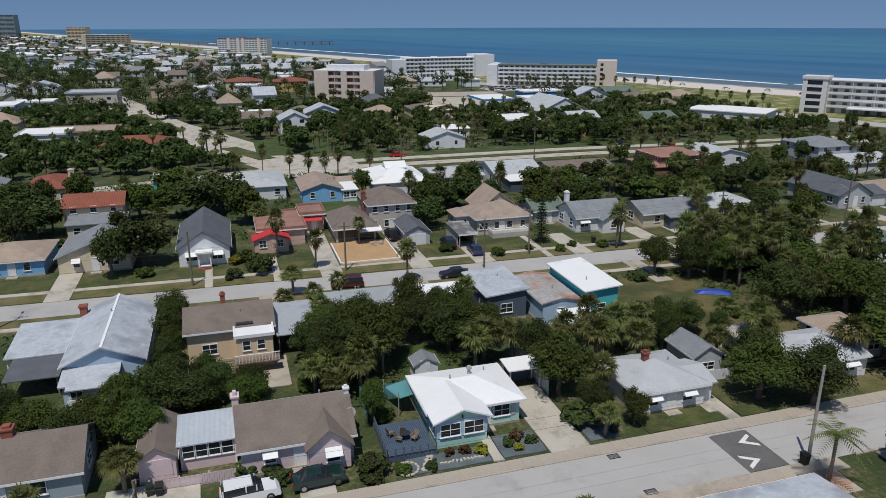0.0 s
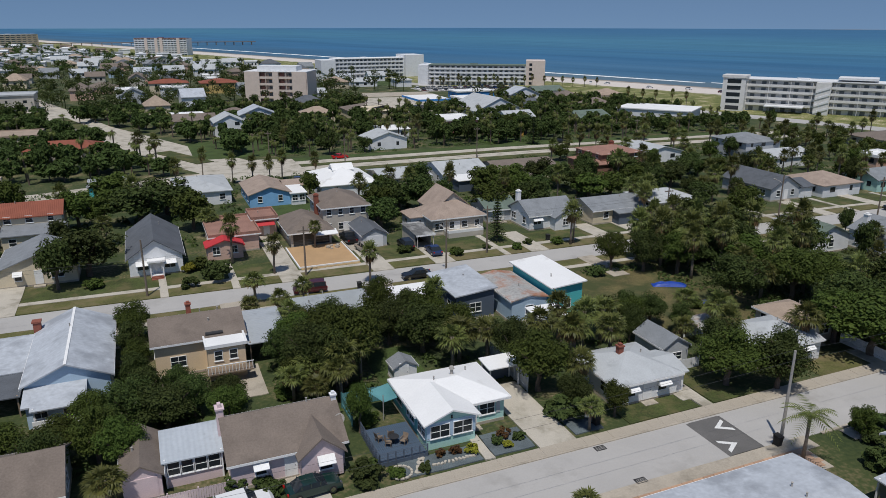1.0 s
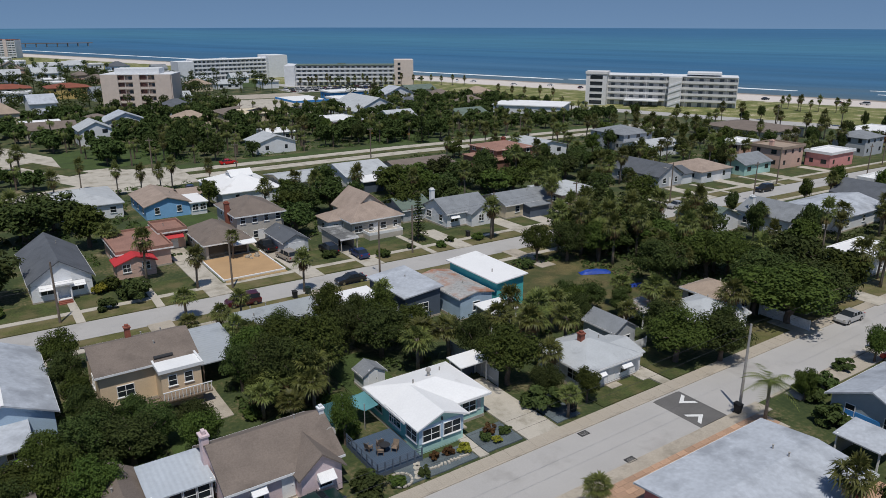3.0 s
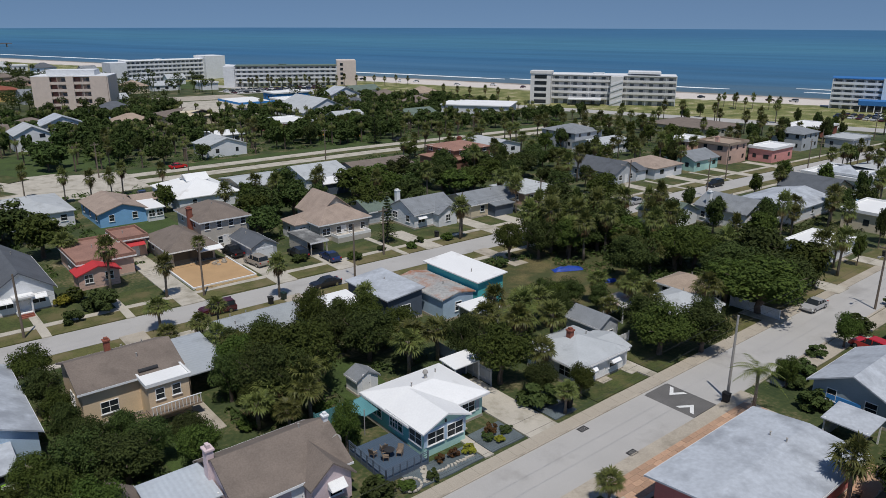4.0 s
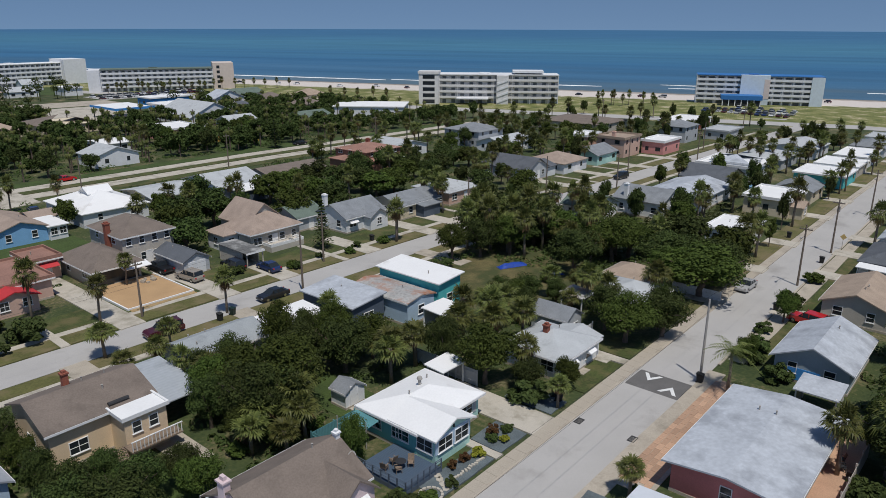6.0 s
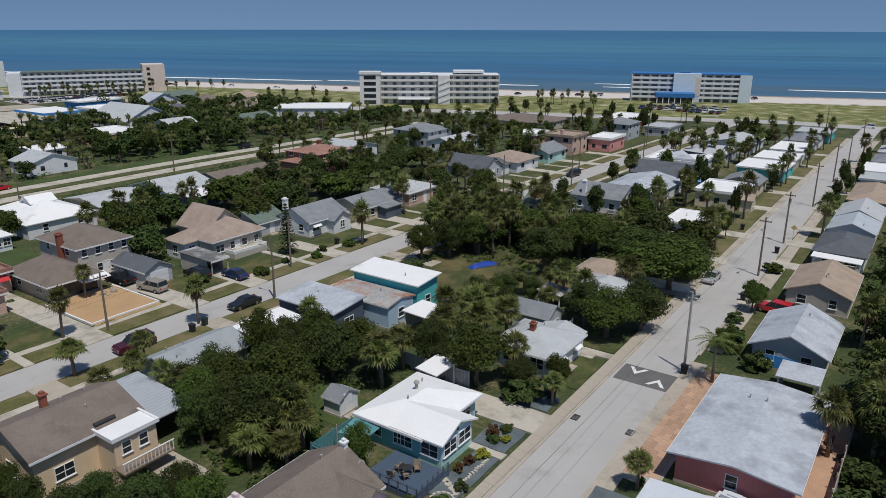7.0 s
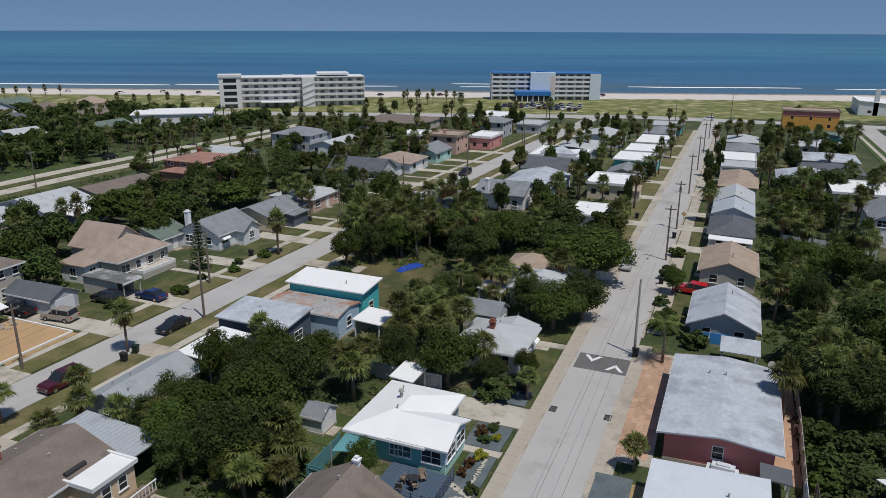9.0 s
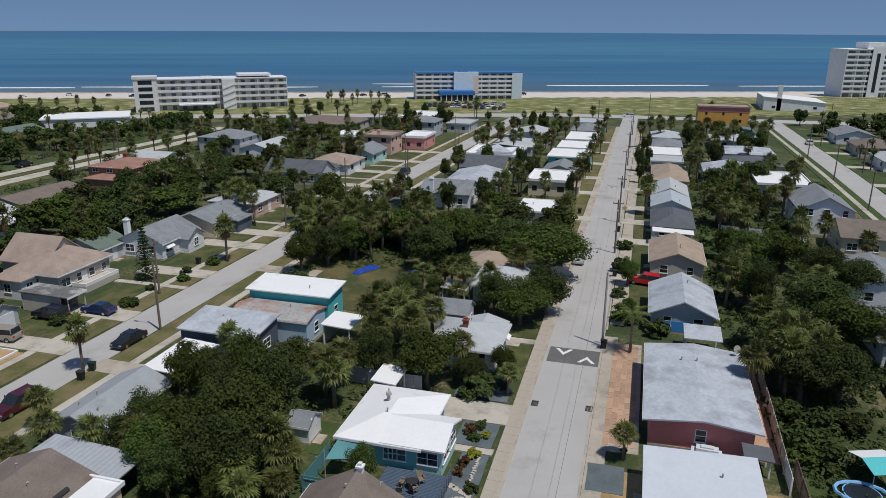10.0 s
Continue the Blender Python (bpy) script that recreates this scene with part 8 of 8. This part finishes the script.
part("sign_plate", Shape().add([(-0.02, -0.55, 2.3), (-0.02, 0, 1.75), (-0.02, 0.55, 2.3), (-0.02, 0, 2.85), (0.02, -0.55, 2.3), (0.02, 0, 1.75), (0.02, 0.55, 2.3), (0.02, 0, 2.85)], [(0, 3, 2, 1), (4, 5, 6, 7), (0, 1, 5, 4), (1, 2, 6, 5), (2, 3, 7, 6), (3, 0, 4, 7)]), W_YELLOW, ys_)


# ---- cars ----
def car(x, y, turn, paint_mat, label, kind="car", z=0.05, cat="car", plain=False):
    c = thing("car", x, y, z, turn, label, cat, "parked cars")
    if kind == "suv":
        L, W, belt, top, prof = 4.8, 1.9, 1.05, 1.75, [(-2.35, 0.35), (-2.4, 0.75), (-2.3, 1.05), (1.0, 1.05), (2.1, 0.98), (2.38, 0.75), (2.38, 0.35)]
        cab = [(-2.25, 1.05), (-2.05, 1.72), (0.25, 1.75), (1.05, 1.05)]
    elif kind == "truck":
        L, W, belt, top, prof = 5.4, 1.95, 1.05, 1.75, [(-2.7, 0.4), (-2.7, 1.0), (0.9, 1.02), (2.5, 0.98), (2.7, 0.7), (2.7, 0.4)]
        cab = [(-0.75, 1.02), (-0.6, 1.72), (0.6, 1.75), (1.35, 1.02)]
    else:
        L, W, belt, top, prof = 4.6, 1.8, 0.92, 1.42, [(-2.28, 0.32), (-2.32, 0.7), (-2.15, 0.92), (-1.4, 0.95), (1.0, 0.93), (2.05, 0.82), (2.3, 0.62), (2.3, 0.32)]
        cab = [(-1.75, 0.94), (-1.05, 1.4), (0.2, 1.42), (1.05, 0.93)]

    def loft(outline, half, inset):
        s = Shape()
        n = len(outline)
        zmax = max(p[1] for p in outline)
        zmin = min(p[1] for p in outline)
        k = lambda z: half - inset * (z - zmin) / (zmax - zmin + 1e-6)
        s.v = [(a, -k(b), b) for a, b in outline] + [(a, k(b), b) for a, b in outline]
        s.f = [tuple(range(n)), tuple(reversed(range(n, 2 * n)))] + [(i, n + i, n + (i + 1) % n, (i + 1) % n) for i in range(n)]
        return s

    part("body", loft(prof, W / 2, 0.06), paint_mat, c)
    part("window_band", loft(cab, W / 2 - 0.06, 0.16), GLASS, c)
    roof_o = [(cab[1][0] - 0.02, cab[1][1] - 0.06), (cab[1][0] + 0.05, cab[1][1] + 0.03), (cab[2][0] - 0.05, cab[2][1] + 0.03), (cab[2][0] + 0.03, cab[2][1] - 0.06)]
    part("roof", loft(roof_o, W / 2 - 0.17, 0.08), paint_mat, c)
    for sx in () if plain else (-1, 1):
        for px_ in ([cab[1][0] - 0.1, -0.35, cab[2][0] + 0.25]):
            part("pillar", Shape().box(px_ - 0.05, sx * (W / 2 - 0.12) - 0.03, belt, px_ + 0.05, sx * (W / 2 - 0.12) + 0.03, top - 0.05), paint_mat, c)
    for wx in (-L * 0.31, L * 0.32):
        for sy in (-1, 1):
            w = part("wheel", shared("tyre", lambda: Shape().tube([(0, -0.11, 0), (0, 0.11, 0)], 0.34, 14).mesh("wheel", RUBBER)), None, c, m=pose(wx, sy * (W / 2 - 0.1), 0.34))
            if plain:
                continue
            part("rim", shared("rim", lambda: Shape().tube([(0, -0.125, 0), (0, 0.125, 0)], 0.21, 10).mesh("rim", CHROME)), None, w)
    for sy in () if plain else (-1, 1):
        part("headlight", Shape().box(prof[-1][0] - 0.12, sy * W * 0.36 - 0.17, 0.6, prof[-1][0] + 0.02, sy * W * 0.36 + 0.17, 0.74), CHROME, c)
        part("tail_light", Shape().box(prof[0][0] - 0.07, sy * W * 0.38 - 0.12, 0.72, prof[0][0] + 0.05, sy * W * 0.38 + 0.12, 0.92), TAIL_RED, c)
    part("bumper", Shape().box(prof[-1][0] - 0.1, -W / 2 + 0.1, 0.35, prof[-1][0] + 0.06, W / 2 - 0.1, 0.55), paint_mat, c)
    return c


C_WHITE, C_RED, C_BLUE = car_paint("car_white", (0.75, 0.75, 0.75)), car_paint("car_maroon", (0.065, 0.006, 0.012)), car_paint("car_blue", (0.012, 0.03, 0.11))
C_GREEN, C_SILVER, C_BLACK = car_paint("car_dark_green", (0.008, 0.03, 0.026)), car_paint("car_silver", (0.40, 0.40, 0.40)), car_paint("car_black", (0.012, 0.012, 0.014))
C_BRIGHT = car_paint("car_red", (0.5, 0.01, 0.01))
C_BEIGE = car_paint("car_beige", (0.34, 0.30, 0.25))
car(-1.0, 53.3, 5, C_WHITE, "white sport utility car with roof rack", "suv", 0.15)
car(4.7, 53.7, 4, C_GREEN, "dark green saloon car on the drive", z=0.15)
car(15.0, 100.2, 176, C_RED, "maroon estate car parked at the kerb", "suv")
car(38.5, 110.2, 88, C_BLUE, "dark blue saloon car on the drive", z=0.17)
car(27.9, 115.6, 97, C_BEIGE, "beige minivan on the drive", "suv", 0.17)
car(27.0, 122.6, 92, C_BLACK, "black pickup truck beside the house", "truck", 0.2)
car(31.6, 100.0, 178, C_BLACK, "dark saloon car at the kerb")
car(79.5, 50.0, 178, C_SILVER, "silver saloon car parked at the kerb")
car(71.2, 39.4, 80, C_BRIGHT, "bright red car on a short drive", "suv", 0.1)
car(110.0, 102.2, 176, C_SILVER, "silver car parked at the kerb")
car(140.0, 101.0, 176, C_BLACK, "black van parked at the kerb", "suv")
car(29.0, 176.0, 80, C_BLUE, "blue car on a side drive")
car(47.0, 203.0, 2, C_BRIGHT, "red car by the carriageway")
car(121.0, 204.5, 178, C_BLACK, "dark car on the far carriageway")
car(232.0, -12.8, 0, C_WHITE, "white car on the southern street", "suv")
car(301.0, 49.0, 95, C_WHITE, "white car on the coast road", "suv", 0.06)
car(-50.0, 280.0, 100, C_WHITE, "white car beside the avenue")
car(35.2, 115.0, 88, C_BLACK, "dark car under a shrub", "suv", 0.17)
lot = random.Random(3)
paints = [C_WHITE, C_SILVER, C_BLACK, C_BLUE, C_RED, C_WHITE]
lot_cars = [car(334.0, 112.0 + 5.0 * k, lot.uniform(-3, 3), paints[k], "car parked in the hotel lot", lot.choice(("car", "suv")), plain=True) for k in range(6)]
for k in range(26):
    copy_thing(lot.choice(lot_cars), pose(314.0 + 10 * (k % 2) + lot.uniform(-0.4, 0.4), 110.0 + 3.0 * (k // 2), -1.7, 0, 0, lot.choice((0, 180)) + lot.uniform(-3, 3)))
for k in range(34):
    copy_thing(lot.choice(lot_cars), pose(152.0 + 3.6 * (k % 17) + lot.uniform(-0.4, 0.4), 405.0 + 12 * (k // 17), -1.6, 0, 0, 90 + lot.uniform(-3, 3)))
for k in range(16):
    y = 120 + 22 * k + lot.uniform(-8, 8)
    copy_thing(lot.choice(lot_cars), pose(434 - COAST * y + lot.uniform(-6, 6), y, -2.0, 0, 0, lot.uniform(0, 360)))

# covered car and clutter
cv = Shape()
for i in range(9):
    for j in range(7):
        u, w = i / 8, j / 6
        prof = 0.15 + 1.25 * (math.sin(math.pi * min(max(u, 0.02), 0.98)) ** 0.55) * (math.sin(math.pi * min(max(w, 0.03), 0.97)) ** 0.4)
        cv.v.append((-2.2 + 4.4 * u, -0.95 + 1.9 * w, prof if 0 < i < 8 and 0 < j < 6 else 0.05))
for i in range(8):
    for j in range(6):
        cv.f.append((i * 7 + j, (i + 1) * 7 + j, (i + 1) * 7 + j + 1, i * 7 + j + 1))
solo("covered_car", cv, COVER, 23.6, 34.6, 0.05, 92, "car under a pale fabric cover beside the coral house", "car", smooth=True)


def tarp(x, y, sx, sy, h, turn, label):
    s = Shape()
    for i in range(9):
        for j in range(6):
            u, w = i / 8, j / 5
            s.v.append(((u - 0.5) * sx, (w - 0.5) * sy, 0.05 + h * (math.sin(math.pi * u) * math.sin(math.pi * w)) ** 0.5 * (0.7 + 0.6 * abs(noise.noise((u * 4, w * 4, x))))))
    for i in range(8):
        for j in range(5):
            s.f.append((i * 6 + j, (i + 1) * 6 + j, (i + 1) * 6 + j + 1, i * 6 + j + 1))
    solo("tarpaulin", s, BLUE_TARP, x, y, 0.05, turn, label, "tarpaulin", "tarpaulins")


tarp(65.4, 82.2, 5.2, 1.5, 0.7, -25, "crumpled blue tarpaulin over a pile")
tarp(66.4, 74.6, 2.6, 1.1, 0.5, -20, "crumpled blue tarpaulin over a boat")
bt = thing("garden_pool", 22.4, 21.6, 0, 0, "oval blue-rimmed garden pool", "pool")
part("rim", Shape().tube([(1.5 * math.cos(a), 2.1 * math.sin(a), 0.75) for a in [k * 0.449 for k in range(15)]], 0.16, 6), W_SKY, bt)
part("pool_wall", Shape().tube([(0, 0, 0), (0, 0, 0.7)], 1.5, 18), W_SKY, bt)
part("water_surface", Shape().tube([(0, 0, 0.7), (0, 0, 0.72)], 1.4, 18), GLASS, bt)
tp = thing("garden_canopy", 25.2, 19.8, 0, 20, "turquoise garden canopy with a white panel", "canopy")
part("cloth", Shape().slab([(-1.6, -1.6, 2.1), (0.2, -1.6, 2.6), (0.2, 1.6, 2.6), (-1.6, 1.6, 2.1)], 0.04), W_TEAL, tp)
part("cloth", Shape().slab([(0.21, -1.6, 2.6), (2.0, -1.6, 2.1), (2.0, 1.6, 2.1), (0.21, 1.6, 2.6)], 0.04), WHITE, tp)
for sx in (-1.5, 1.9):
    for sy in (-1.5, 1.5):
        part("post", Shape().tube([(sx, sy, 0), (sx, sy, 2.12)], 0.04, 6), PALE_POLE, tp)
for x, y, a in ((38.5, 28.2, 20), (39.8, 28.6, 200), (37.4, 27.4, 100)):
    patio_chair(x, y, 0.08, a, IRON, "dark metal garden chair on the patio")
patio_chair(36.2, 27.0, 0.08, 140, WHITE, "white garden chair on the patio")

# ---- pavers of the coral house's forecourt, laid last ----
yard = thing("paver_forecourt", 24.9, 39.9, 0.08, 0, "herringbone forecourt of red and tan pavers", "paving", kind="structure")
brick_me = Shape().box(0.02, 0.02, -0.02, 1.13, 0.56, 0.035).mesh("brick", PAVER)
for i in range(20):
    for j in range(5):
        part("brick", brick_me, None, yard, m=pose(i * 1.15 + (0.4 if j % 2 else 0), j * 0.58, random.Random(i * 9 + j).uniform(-0.006, 0.008)))
slab_me = Shape().box(0.015, 0.02, -0.05, 1.485, 1.36, 0.0).mesh("paving_slab", CONCRETE)
paving = thing("pavement_slabs", 0, s1(30) + 3.27, 0.142, 0.4, "worn concrete pavement slabs", "pavement", kind="structure")
for k in range(60):
    part("paving_slab", slab_me, None, paving, m=pose(-12 + 1.5 * k, 0, random.Random(k).uniform(0, 0.012)))


# white kerb and rocks of the sand yard
kerb = thing("yard_kerb", 20.65, 116.7, 0, 0, "low white painted kerb round the sand yard", "kerb")
for kx0, ky0, kx1, ky1 in ((-5.0, -5.9, 5.0, -5.7), (-5.0, -5.7, -4.8, 5.6), (4.85, -5.7, 5.05, 5.6)):
    part("kerb_edge", Shape().box(kx0, ky0, 0, kx1, ky1, 0.36), WHITE, kerb)
rock_rnd = random.Random(77)
for rx, ry, rr in ((22.6, 119.8, 0.45), (23.4, 120.6, 0.35), (24.2, 119.5, 0.5), (23.0, 118.9, 0.3), (24.6, 120.8, 0.35)):
    rk = Shape()
    pts = [(rr * math.cos(a) * rock_rnd.uniform(0.7, 1.2), rr * math.sin(a) * rock_rnd.uniform(0.7, 1.2)) for a in (0, 0.9, 1.8, 2.7, 3.6, 4.5, 5.4)]
    rk.prism(pts, 0, rr * 0.6).prism([(a * 0.6, b * 0.6) for a, b in pts], rr * 0.6, rr * 0.85)
    o = new("rock", rk.mesh("rock", CONCRETE))
    o.location = (rx, ry, 0.22)
    tagged(o, "grey rock lying on the orange sand yard", "rock", "rocks in the sand yard")
patch("front_lawn", LAWN, "mown lawn beside the drive", 29.2, 108.2, 36.4, 117.8, z=0.055)
patch("front_lawn", LAWN, "mown lawn before the terrace house", 42.0, 108.6, 53.6, 113.0, z=0.055)
patch("mulch_strip", MULCH, "reddish mulch strip along the sand yard", 15.9, 109.9, 25.6, 110.75, z=0.17)
